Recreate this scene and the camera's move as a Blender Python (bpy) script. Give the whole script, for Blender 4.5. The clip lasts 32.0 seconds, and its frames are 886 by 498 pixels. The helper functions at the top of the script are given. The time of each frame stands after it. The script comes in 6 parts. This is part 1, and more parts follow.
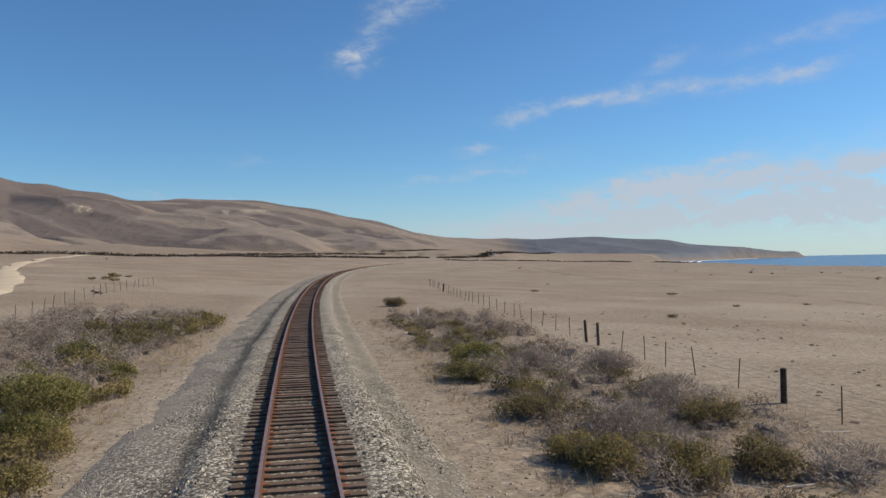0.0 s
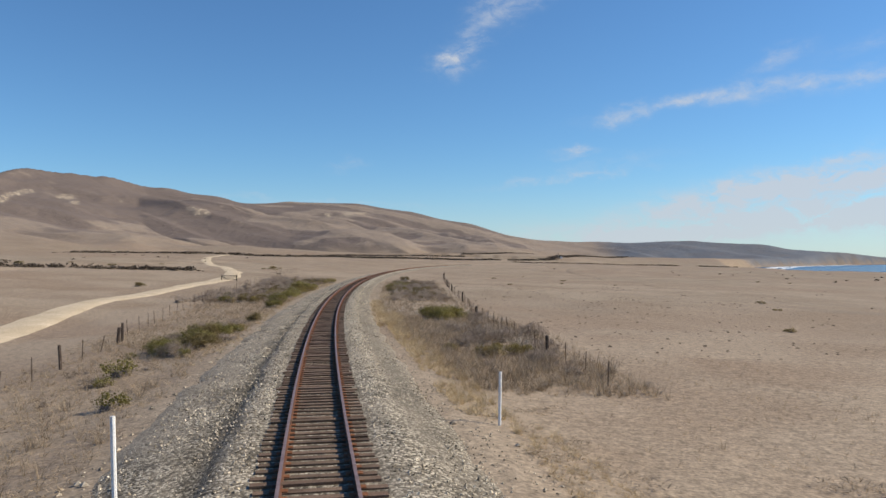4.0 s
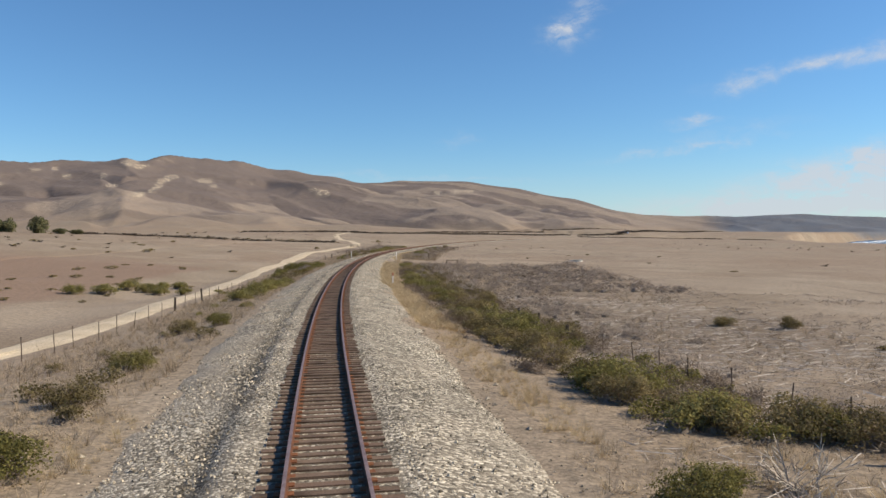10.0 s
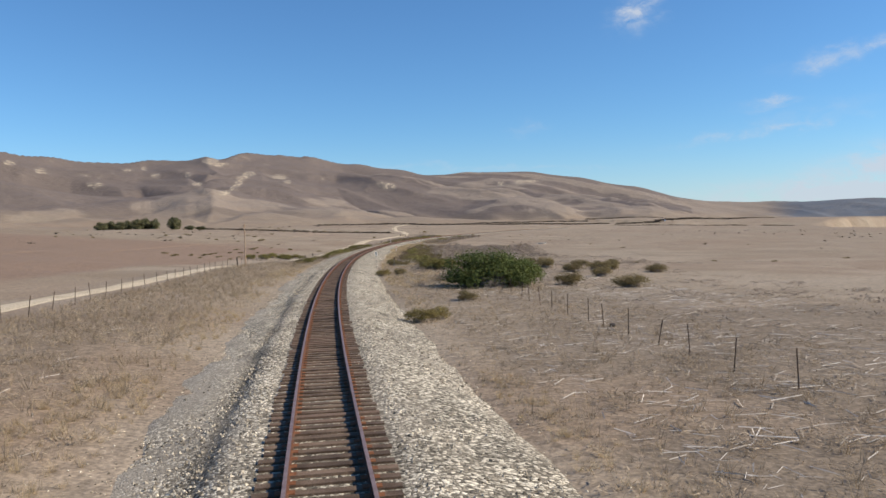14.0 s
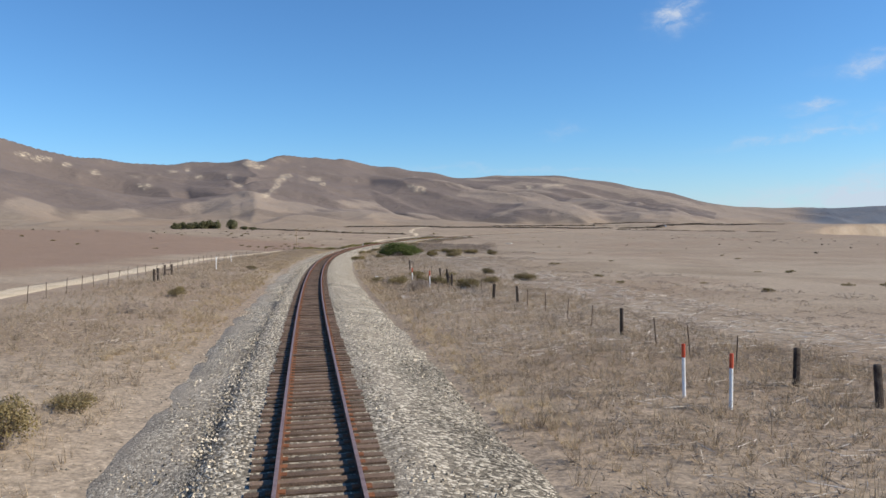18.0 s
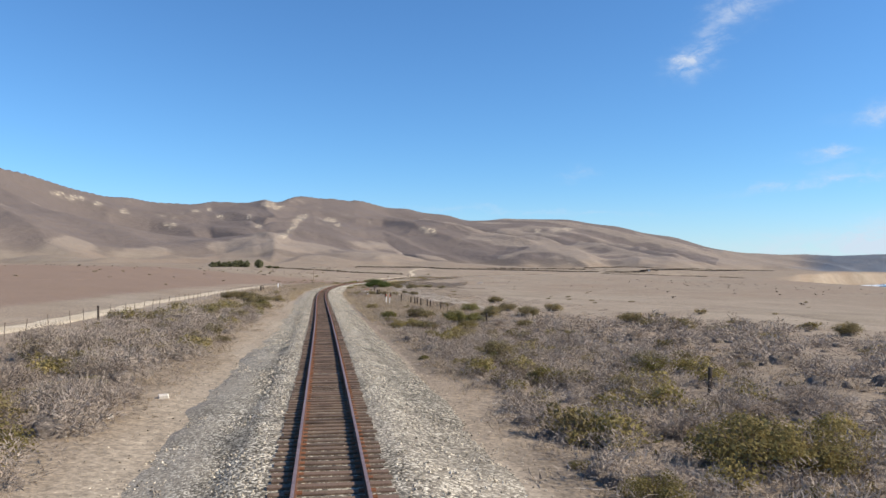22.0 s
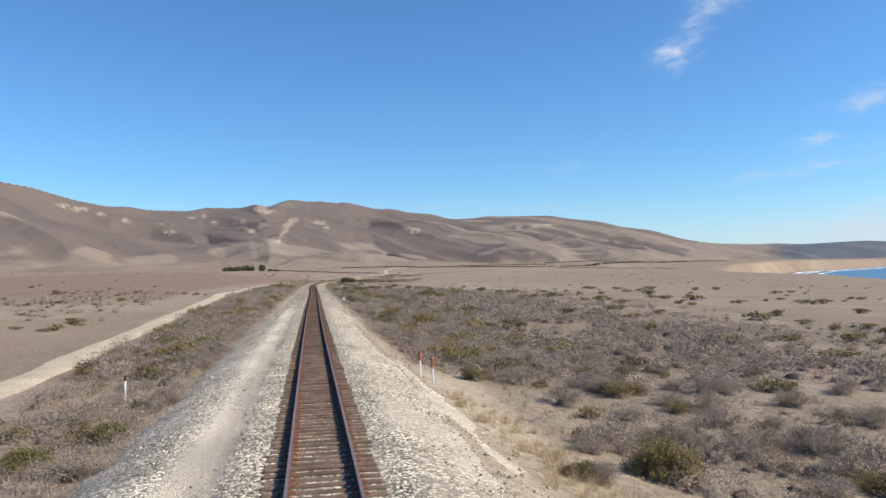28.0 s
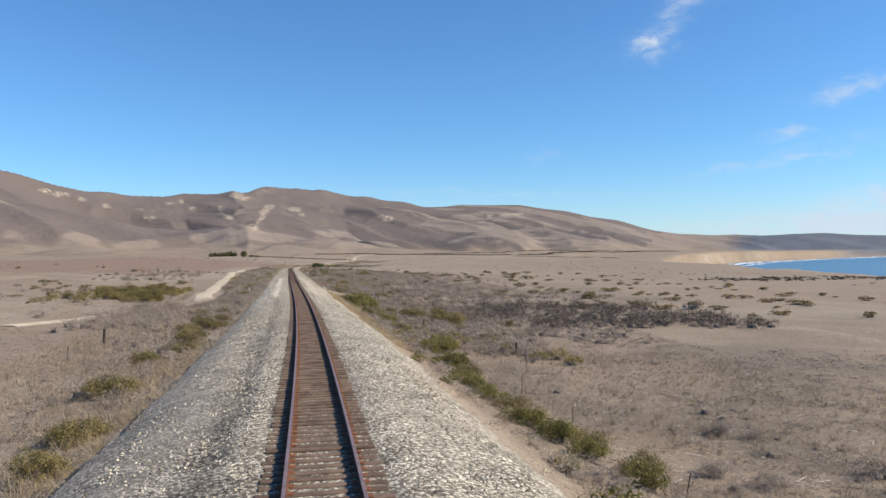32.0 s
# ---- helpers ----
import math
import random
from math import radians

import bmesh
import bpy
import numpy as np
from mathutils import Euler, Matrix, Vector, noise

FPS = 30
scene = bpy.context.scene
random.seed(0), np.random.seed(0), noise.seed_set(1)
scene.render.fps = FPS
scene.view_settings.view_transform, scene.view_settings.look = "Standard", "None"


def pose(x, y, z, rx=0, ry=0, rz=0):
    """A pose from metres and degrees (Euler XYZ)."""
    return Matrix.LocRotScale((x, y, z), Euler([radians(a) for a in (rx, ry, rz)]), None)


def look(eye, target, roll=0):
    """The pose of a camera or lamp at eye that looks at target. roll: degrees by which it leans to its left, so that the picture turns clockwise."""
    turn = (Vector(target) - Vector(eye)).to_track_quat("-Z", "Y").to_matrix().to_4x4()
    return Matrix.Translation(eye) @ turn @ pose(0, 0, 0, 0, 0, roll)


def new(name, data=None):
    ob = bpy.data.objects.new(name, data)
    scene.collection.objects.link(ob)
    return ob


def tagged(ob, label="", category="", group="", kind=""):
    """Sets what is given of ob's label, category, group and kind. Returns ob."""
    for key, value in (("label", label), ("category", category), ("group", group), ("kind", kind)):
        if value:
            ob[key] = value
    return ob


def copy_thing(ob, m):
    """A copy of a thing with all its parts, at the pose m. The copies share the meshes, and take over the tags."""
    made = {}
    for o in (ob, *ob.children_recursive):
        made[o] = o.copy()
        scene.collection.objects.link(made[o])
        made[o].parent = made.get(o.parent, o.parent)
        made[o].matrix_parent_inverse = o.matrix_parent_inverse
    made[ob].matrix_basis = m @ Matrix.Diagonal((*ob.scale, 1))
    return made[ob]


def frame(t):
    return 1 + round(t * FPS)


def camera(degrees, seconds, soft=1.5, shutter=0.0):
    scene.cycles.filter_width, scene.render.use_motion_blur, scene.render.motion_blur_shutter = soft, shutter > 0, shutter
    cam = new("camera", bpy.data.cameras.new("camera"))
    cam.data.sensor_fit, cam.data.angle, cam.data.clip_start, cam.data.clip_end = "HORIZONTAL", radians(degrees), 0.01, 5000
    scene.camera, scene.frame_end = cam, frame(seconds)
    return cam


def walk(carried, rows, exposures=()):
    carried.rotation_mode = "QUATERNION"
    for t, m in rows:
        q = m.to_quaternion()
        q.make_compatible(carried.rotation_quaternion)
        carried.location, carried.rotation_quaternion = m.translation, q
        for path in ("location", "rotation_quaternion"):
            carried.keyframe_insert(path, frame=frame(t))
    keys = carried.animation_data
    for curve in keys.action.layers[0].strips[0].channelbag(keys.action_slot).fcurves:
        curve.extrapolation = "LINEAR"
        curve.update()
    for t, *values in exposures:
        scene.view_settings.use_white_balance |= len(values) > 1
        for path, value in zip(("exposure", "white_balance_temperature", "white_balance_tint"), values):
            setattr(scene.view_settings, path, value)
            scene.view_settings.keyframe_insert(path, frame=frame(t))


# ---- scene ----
cam = camera(60.46, 32.0)
# seconds, x, y, z, yaw, pitch, roll
PATH = [
    (0.0, -0.18, 0.00, 4.28, -12.08, 0.69, 1.08),
    (0.5, -0.10, -12.80, 4.24, -10.26, 1.10, 1.42),
    (1.0, 0.13, -25.60, 4.20, -7.71, 2.06, 1.37),
    (1.5, 0.54, -38.41, 4.16, -8.28, 1.91, 0.00),
    (2.0, 1.10, -51.22, 4.12, -9.27, 1.47, 0.99),
    (2.5, 1.83, -64.03, 4.08, -7.66, 2.23, -1.18),
    (3.0, 2.71, -76.85, 4.04, -7.38, 1.12, -0.51),
    (3.5, 3.75, -89.66, 4.00, -5.47, 1.15, 0.47),
    (4.0, 4.95, -102.47, 3.96, -4.80, 0.93, 0.38),
    (4.5, 6.30, -115.28, 3.92, -4.14, 0.72, 0.29),
    (5.0, 7.80, -128.08, 3.88, -3.49, 0.50, 0.20),
    (5.5, 9.45, -140.88, 3.84, -2.85, 0.28, 0.11),
    (6.0, 11.25, -153.67, 3.80, -2.07, 0.43, 0.58),
    (6.5, 13.19, -166.45, 3.75, -1.63, -0.14, -0.03),
    (7.0, 15.29, -179.23, 3.71, -0.13, 0.06, 0.61),
    (7.5, 17.54, -191.99, 3.67, -0.59, -0.34, 0.05),
    (8.0, 19.95, -204.75, 3.66, 1.46, 0.28, 1.06),
    (8.5, 22.51, -217.49, 3.67, 1.34, -0.24, 0.09),
    (9.0, 25.22, -230.21, 3.69, 2.54, -0.74, 0.37),
    (9.5, 28.09, -242.92, 3.70, 3.04, -0.85, -0.15),
    (10.0, 31.11, -255.61, 3.72, 3.66, -0.85, 0.72),
    (10.5, 34.29, -268.29, 3.73, 4.39, -1.04, 1.66),
    (11.0, 37.62, -280.94, 3.75, 5.61, -0.90, 1.98),
    (11.5, 41.11, -293.58, 3.76, 5.54, -1.26, 0.97),
    (12.0, 44.75, -306.19, 3.77, 6.05, -1.29, 0.47),
    (12.5, 48.55, -318.78, 3.79, 6.69, -1.33, 1.29),
    (13.0, 52.51, -331.34, 3.80, 7.34, -1.29, 1.62),
    (13.5, 56.61, -343.88, 3.82, 8.03, -1.68, 1.48),
    (14.0, 60.85, -356.39, 3.83, 8.80, -1.51, 1.56),
    (14.5, 65.23, -368.89, 3.85, 9.52, -1.35, 1.64),
    (15.0, 69.73, -381.36, 3.86, 10.21, -1.18, 1.73),
    (15.5, 74.35, -393.82, 3.88, 10.83, -1.01, 1.81),
    (16.0, 79.07, -406.27, 3.92, 10.88, -1.37, 0.90),
    (16.5, 83.87, -418.71, 3.96, 10.96, -1.36, 0.19),
    (17.0, 88.74, -431.15, 4.00, 10.86, -1.71, 0.21),
    (17.5, 93.67, -443.61, 4.04, 11.30, -1.44, 0.61),
    (18.0, 98.63, -456.07, 4.08, 11.34, -1.34, 0.83),
    (18.5, 103.62, -468.56, 4.12, 10.49, -1.64, 0.42),
    (19.0, 108.62, -481.07, 4.16, 10.45, -1.42, 0.42),
    (19.5, 113.60, -493.62, 4.20, 10.77, -2.30, 0.41),
    (20.0, 118.58, -506.21, 4.24, 11.79, -1.57, 1.01),
    (20.5, 123.55, -518.83, 4.28, 12.90, -0.77, 1.35),
    (21.0, 128.52, -531.48, 4.32, 12.09, -0.49, 0.45),
    (21.5, 133.48, -544.17, 4.36, 12.12, -1.25, 0.14),
    (22.0, 138.45, -556.89, 4.40, 12.39, 1.73, -0.12),
    (22.5, 143.43, -569.65, 4.44, 12.42, 1.09, -0.00),
    (23.0, 148.42, -582.43, 4.50, 12.48, 0.76, 0.04),
    (23.5, 153.42, -595.25, 4.59, 12.51, 0.85, 0.34),
    (24.0, 158.44, -608.10, 4.69, 12.49, 1.06, 0.21),
    (24.5, 163.48, -620.98, 4.78, 12.47, 1.00, 0.27),
    (25.0, 168.54, -633.88, 4.87, 12.52, 1.16, 0.13),
    (25.5, 173.62, -646.82, 4.96, 12.51, 1.23, 0.28),
    (26.0, 178.73, -659.79, 5.06, 12.41, 1.23, 0.53),
    (26.5, 183.87, -672.79, 5.15, 12.32, 1.22, 0.78),
    (27.0, 189.03, -685.81, 5.25, 12.19, 1.21, 1.02),
    (27.5, 194.21, -698.87, 5.34, 12.03, 1.20, 1.27),
    (28.0, 199.40, -711.97, 5.43, 11.72, 1.49, 1.38),
    (28.5, 204.59, -725.12, 5.53, 11.91, 0.57, 1.21),
    (29.0, 209.76, -738.31, 5.62, 12.07, 0.49, 0.91),
    (29.5, 214.91, -751.55, 5.72, 11.89, 0.56, 1.09),
    (30.0, 220.03, -764.85, 5.82, 11.47, 0.59, 1.10),
    (30.5, 225.10, -778.21, 5.93, 11.07, 1.14, 1.02),
    (31.0, 230.12, -791.64, 6.05, 10.84, 0.30, 0.78),
    (31.5, 235.06, -805.15, 6.16, 10.35, 0.72, 0.71),
    (32.0, 239.93, -818.72, 6.28, 9.90, 0.46, 0.78),
]
walk(cam, [(t, pose(x, y, z, 90 + pitch, roll, yaw)) for t, x, y, z, yaw, pitch, roll in PATH],
     [(0.0, 0.14, 6500, 10), (3.5, 0.28, 6600, 10), (6.0, 0.36, 6800, 10), (9.0, 0.38, 6800, 10), (13.0, 0.38, 6550, 10), (16.0, 0.40, 6250, 10), (18.0, 0.42, 6200, 10), (19.0, 0.50, 6200, 10), (22.0, 0.58, 6250, 10), (25.0, 0.60, 6280, 10), (28.0, 0.54, 6250, 10), (30.0, 0.49, 6250, 10), (31.0, 0.48, 6250, 10), (32.0, 0.55, 6250, 10)])
# ---- end of path ----

# ---- light ----
SUN_AZ, SUN_EL = 86.0, 35.0
world = bpy.data.worlds.new("world")
scene.world = world
world.use_nodes = True
wn = world.node_tree.nodes
wl = world.node_tree.links
sky = wn.new("ShaderNodeTexSky")
sky.sky_type = "NISHITA"
sky.sun_disc = False
sky.sun_elevation, sky.sun_rotation = radians(SUN_EL), radians(SUN_AZ)
sky.altitude, sky.air_density, sky.dust_density, sky.ozone_density = 0, 1.0, 0.0, 3.0
wn["Background"].inputs["Strength"].default_value = 0.082


def node(kind, op=None, *values):
    q = wn.new(kind)
    if op:
        q.operation = op
    for i, v in enumerate(values):
        if v is None:
            continue
        if isinstance(v, (int, float)):
            q.inputs[i].default_value = v
        else:
            wl.new(v, q.inputs[i])
    return q.outputs[0]


def maths(op, *values):
    return node("ShaderNodeMath", op, *values)


def clouds():
    """Thin high cloud: soft streaks given by bearing, height, half width, half height and tilt in degrees, broken up by drawn-out noise."""
    way = wn.new("ShaderNodeTexCoord").outputs["Generated"]
    sep = wn.new("ShaderNodeSeparateXYZ")
    wl.new(way, sep.inputs[0])
    bearing = maths("MULTIPLY", maths("ARCTAN2", sep.outputs[0], sep.outputs[1]), 57.2958)
    height = maths("MULTIPLY", maths("ARCSINE", sep.outputs[2]), 57.2958)
    flat = wn.new("ShaderNodeCombineXYZ")
    wl.new(maths("MULTIPLY", bearing, 0.30), flat.inputs[0])
    wl.new(maths("MULTIPLY", height, 0.55), flat.inputs[1])
    # the streaks are bent and frayed by a slow noise
    bend = wn.new("ShaderNodeTexNoise")
    bend.inputs["Scale"].default_value, bend.inputs["Detail"].default_value, bend.inputs["Roughness"].default_value = 1.1, 6, 0.66
    wl.new(flat.outputs[0], bend.inputs["Vector"])
    off = wn.new("ShaderNodeSeparateColor")
    wl.new(bend.outputs["Color"], off.inputs[0])
    bent = maths("ADD", bearing, maths("MULTIPLY", maths("SUBTRACT", off.outputs[0], 0.5), 5.0))
    risen = maths("ADD", height, maths("MULTIPLY", maths("SUBTRACT", off.outputs[1], 0.5), 2.2))
    wisp = wn.new("ShaderNodeTexNoise")
    wisp.inputs["Scale"].default_value, wisp.inputs["Detail"].default_value, wisp.inputs["Distortion"].default_value = 1.7, 7, 0.5
    wisp.inputs["Roughness"].default_value = 0.64
    wl.new(flat.outputs[0], wisp.inputs["Vector"])
    grain = maths("MAXIMUM", maths("MULTIPLY", maths("SUBTRACT", wisp.outputs["Fac"], 0.3), 2.9), 0.0)
    total = None
    for b0, h0, w, h, tilt, weight in ((5.8, 14.9, 1.2, 0.8, 15, 0.95), (7.2, 16.7, 1.9, 0.75, 52, 0.5), (9.8, 18.4, 2.3, 0.8, 18, 0.6), (17.8, 10.3, 1.1, 0.5, 10, 0.6), (22.5, 11.3, 4.4, 0.42, 9, 0.72), (29.0, 11.8, 3.6, 0.55, 4, 0.42),
                                       (34.5, 11.9, 5.0, 0.5, 4, 0.45), (14.8, 8.0, 1.5, 0.3, 3, 0.62), (14.2, 6.1, 4.6, 0.26, 5, 0.5), (17.0, 7.0, 4.0, 0.5, 10, 0.2), (-2.4, 7.3, 1.0, 0.4, 5, 0.34), (29.0, 13.7, 1.6, 0.5, 20, 0.42), (38.0, 12.3, 2.2, 0.5, 12, 0.55),
                                       (38.5, 14.6, 5.0, 0.55, 8, 0.4), (33.0, 6.7, 2.0, 0.35, 4, 0.6), (36.0, 5.4, 9.0, 0.75, 3, 1.2), (26.5, 4.8, 6.5, 0.75, 10, 1.25), (40.0, 3.0, 9.0, 0.9, -2, 1.25), (26.0, 2.6, 12.0, 1.05, 4, 1.3), (47.0, 4.0, 9.0, 2.6, 0, 1.2), (-6.0, 4.6, 9.0, 0.18, -2, 0.22)):
        c, s_ = math.cos(radians(tilt)), math.sin(radians(tilt))
        du, dv = maths("SUBTRACT", bent, b0), maths("SUBTRACT", risen, h0)
        p = maths("DIVIDE", maths("ADD", maths("MULTIPLY", du, c), maths("MULTIPLY", dv, s_)), w)
        q = maths("DIVIDE", maths("SUBTRACT", maths("MULTIPLY", dv, c), maths("MULTIPLY", du, s_)), h)
        far = maths("ADD", maths("MULTIPLY", p, p), maths("MULTIPLY", q, q))
        one = maths("MULTIPLY", maths("POWER", 2.718, maths("MULTIPLY", far, -1.0)), weight)
        total = one if total is None else maths("ADD", total, one)
    haze = maths("MULTIPLY", maths("POWER", 2.718, maths("MULTIPLY", maths("MULTIPLY", height, height), -0.07)), 0.45)
    soft = maths("ADD", maths("MULTIPLY", total, grain), haze)
    lim = wn.new("ShaderNodeClamp")
    wl.new(soft, lim.inputs[0])
    lim.inputs[2].default_value = 0.85
    return lim.outputs[0]


tint = wn.new("ShaderNodeVectorMath")
tint.operation = "MULTIPLY"
tint.inputs[1].default_value = (0.66, 0.99, 1.26)
wl.new(sky.outputs[0], tint.inputs[0])
veil = wn.new("ShaderNodeMix")
veil.data_type = "RGBA"
veil.inputs[7].default_value = (5.6, 6.1, 6.9, 1)
wl.new(clouds(), veil.inputs[0])
wl.new(tint.outputs[0], veil.inputs[6])
wl.new(veil.outputs[2], wn["Background"].inputs[0])
sun_way = Vector((math.cos(radians(SUN_EL)) * math.sin(radians(SUN_AZ)), math.cos(radians(SUN_EL)) * math.cos(radians(SUN_AZ)), math.sin(radians(SUN_EL))))
sun = new("sun", bpy.data.lights.new("sun", "SUN"))
sun.data.energy, sun.data.angle, sun.data.color = 4.5, radians(0.5), (1.0, 0.89, 0.72)
sun.matrix_world = look(sun_way * 200, (0, 0, 0))


# ---- materials ----
def mat(name, c1, c2, scale=1.0, rough=0.9, bump=0.3, fine=14.0, metal=0.0, c3=None, island=0.0, obrand=0.0, spec=0.25, bdist=0.05, thin=0.0):
    """Two colours mixed by coarse and fine noise, in metres."""
    m = bpy.data.materials.new(name)
    m.use_nodes = True
    n, l = m.node_tree.nodes, m.node_tree.links
    b = n["Principled BSDF"]
    b.inputs["Roughness"].default_value, b.inputs["Metallic"].default_value = rough, metal
    b.inputs["Specular IOR Level"].default_value = spec
    geo = n.new("ShaderNodeNewGeometry")
    a = n.new("ShaderNodeTexNoise")
    a.inputs["Scale"].default_value, a.inputs["Detail"].default_value = scale, 5
    f = n.new("ShaderNodeTexNoise")
    f.inputs["Scale"].default_value, f.inputs["Detail"].default_value = scale * fine, 3
    for q in (a, f):
        l.new(geo.outputs["Position"], q.inputs["Vector"])
    r1 = n.new("ShaderNodeMapRange")
    r1.inputs[1].default_value, r1.inputs[2].default_value = 0.36, 0.64
    l.new(a.outputs["Fac"], r1.inputs[0])
    mix = n.new("ShaderNodeMix")
    mix.data_type = "RGBA"
    mix.inputs[6].default_value, mix.inputs[7].default_value = (*c1, 1), (*c2, 1)
    l.new(r1.outputs[0], mix.inputs[0])
    out = mix.outputs[2]
    r2 = n.new("ShaderNodeMapRange")
    r2.inputs[1].default_value, r2.inputs[2].default_value = 0.3, 0.7
    r2.inputs[3].default_value, r2.inputs[4].default_value = 0.72, 1.28
    l.new(f.outputs["Fac"], r2.inputs[0])
    val = r2.outputs[0]
    for on, node, socket in ((island, geo, "Random Per Island"), (obrand, None, "Random")):
        if on:
            node = node or n.new("ShaderNodeObjectInfo")
            rr = n.new("ShaderNodeMapRange")
            rr.inputs[3].default_value, rr.inputs[4].default_value = 1 - on, 1 + on
            l.new(node.outputs[socket], rr.inputs[0])
            mu = n.new("ShaderNodeMath")
            mu.operation = "MULTIPLY"
            l.new(val, mu.inputs[0])
            l.new(rr.outputs[0], mu.inputs[1])
            val = mu.outputs[0]
            if c3:
                m3 = n.new("ShaderNodeMix")
                m3.data_type = "RGBA"
                m3.inputs[7].default_value = (*c3, 1)
                st = n.new("ShaderNodeMapRange")
                st.inputs[1].default_value, st.inputs[2].default_value = 0.45, 0.95
                l.new(node.outputs[socket], st.inputs[0])
                l.new(st.outputs[0], m3.inputs[0])
                l.new(out, m3.inputs[6])
                out = m3.outputs[2]
    vm = n.new("ShaderNodeVectorMath")
    vm.operation = "SCALE"
    l.new(out, vm.inputs[0])
    l.new(val, vm.inputs["Scale"])
    l.new(vm.outputs[0], b.inputs["Base Color"])
    if bump:
        bp = n.new("ShaderNodeBump")
        bp.inputs["Strength"].default_value, bp.inputs["Distance"].default_value = bump, bdist
        l.new(f.outputs["Fac"], bp.inputs["Height"])
        l.new(bp.outputs[0], b.inputs["Normal"])
    if thin:
        tr, ms = n.new("ShaderNodeBsdfTranslucent"), n.new("ShaderNodeMixShader")
        l.new(vm.outputs[0], tr.inputs[0])
        ms.inputs[0].default_value = thin
        l.new(b.outputs[0], ms.inputs[1])
        l.new(tr.outputs[0], ms.inputs[2])
        l.new(ms.outputs[0], n["Material Output"].inputs[0])
    return m


M_RAILSIDE = mat("rusted_rail", (0.095, 0.046, 0.028), (0.155, 0.072, 0.042), 3, 0.85, 0.2)
M_RAILTOP = mat("worn_rail_head", (0.19, 0.125, 0.115), (0.27, 0.19, 0.175), 4, 0.5, 0.05, metal=0.25, spec=0.4)
M_TIE = mat("weathered_sleeper", (0.10, 0.066, 0.045), (0.21, 0.145, 0.10), 1.5, 0.9, 0.4, 20, island=0.35, c3=(0.13, 0.085, 0.06))


def ballast_material():
    """Crushed stone: every cell has its own grey, with dark joints; paler where freshly laid."""
    m = bpy.data.materials.new("ballast_grit")
    m.use_nodes = True
    n, l = m.node_tree.nodes, m.node_tree.links
    b = n["Principled BSDF"]
    b.inputs["Roughness"].default_value, b.inputs["Specular IOR Level"].default_value = 0.95, 0.2
    geo = n.new("ShaderNodeNewGeometry")
    # laid along the line: the attribute holds paleness, metres along and metres aside
    at = n.new("ShaderNodeVertexColor")
    at.layer_name = "pale"
    lay = n.new("ShaderNodeVectorMath")
    lay.operation = "MULTIPLY"
    lay.inputs[1].default_value = (0.0, 12.0, 13.5)
    l.new(at.outputs["Color"], lay.inputs[0])
    vor, edge = n.new("ShaderNodeTexVoronoi"), n.new("ShaderNodeTexVoronoi")
    edge.feature = "DISTANCE_TO_EDGE"
    for q in (vor, edge):
        q.inputs["Scale"].default_value = 1.0
        l.new(lay.outputs[0], q.inputs["Vector"])
    big = n.new("ShaderNodeTexNoise")
    big.inputs["Scale"].default_value, big.inputs["Detail"].default_value = 0.55, 5
    l.new(geo.outputs["Position"], big.inputs["Vector"])
    sep = n.new("ShaderNodeSeparateColor")
    l.new(vor.outputs["Color"], sep.inputs[0])
    ramp = n.new("ShaderNodeValToRGB")
    ramp.color_ramp.elements[0].color, ramp.color_ramp.elements[1].color = (0.078, 0.066, 0.05, 1), (0.80, 0.715, 0.565, 1)
    e = ramp.color_ramp.elements.new(0.5)
    e.color = (0.378, 0.325, 0.245, 1)
    l.new(sep.outputs[0], ramp.inputs[0])
    joint = n.new("ShaderNodeMapRange")
    joint.inputs[2].default_value, joint.inputs[3].default_value = 0.14, 0.30
    l.new(edge.outputs["Distance"], joint.inputs[0])
    stain = n.new("ShaderNodeMapRange")
    stain.inputs[1].default_value, stain.inputs[2].default_value, stain.inputs[3].default_value, stain.inputs[4].default_value = 0.35, 0.62, 0.72, 1.12
    l.new(big.outputs["Fac"], stain.inputs[0])
    ps = n.new("ShaderNodeSeparateColor")
    l.new(at.outputs["Color"], ps.inputs[0])
    k = [joint.outputs[0], stain.outputs[0], ps.outputs[0]]
    for i in (1, 2):
        mu = n.new("ShaderNodeMath")
        mu.operation = "MULTIPLY"
        l.new(k[0], mu.inputs[0])
        l.new(k[i], mu.inputs[1])
        k[0] = mu.outputs[0]
    vm = n.new("ShaderNodeVectorMath")
    vm.operation = "SCALE"
    l.new(ramp.outputs[0], vm.inputs[0])
    l.new(k[0], vm.inputs["Scale"])
    # fine grit and dust where few whole stones lie
    grit = n.new("ShaderNodeTexNoise")
    grit.inputs["Scale"].default_value, grit.inputs["Detail"].default_value = 22, 4
    l.new(geo.outputs["Position"], grit.inputs["Vector"])
    dust = n.new("ShaderNodeValToRGB")
    dust.color_ramp.elements[0].position, dust.color_ramp.elements[1].position = 0.3, 0.72
    dust.color_ramp.elements[0].color, dust.color_ramp.elements[1].color = (0.225, 0.186, 0.14, 1), (0.48, 0.415, 0.325, 1)
    l.new(grit.outputs["Fac"], dust.inputs[0])
    dv = n.new("ShaderNodeVectorMath")
    dv.operation = "SCALE"
    l.new(dust.outputs[0], dv.inputs[0])
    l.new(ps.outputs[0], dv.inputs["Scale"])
    mx = n.new("ShaderNodeMix")
    mx.data_type = "RGBA"
    l.new(at.outputs["Alpha"], mx.inputs[0])
    l.new(dv.outputs[0], mx.inputs[6])
    l.new(vm.outputs[0], mx.inputs[7])
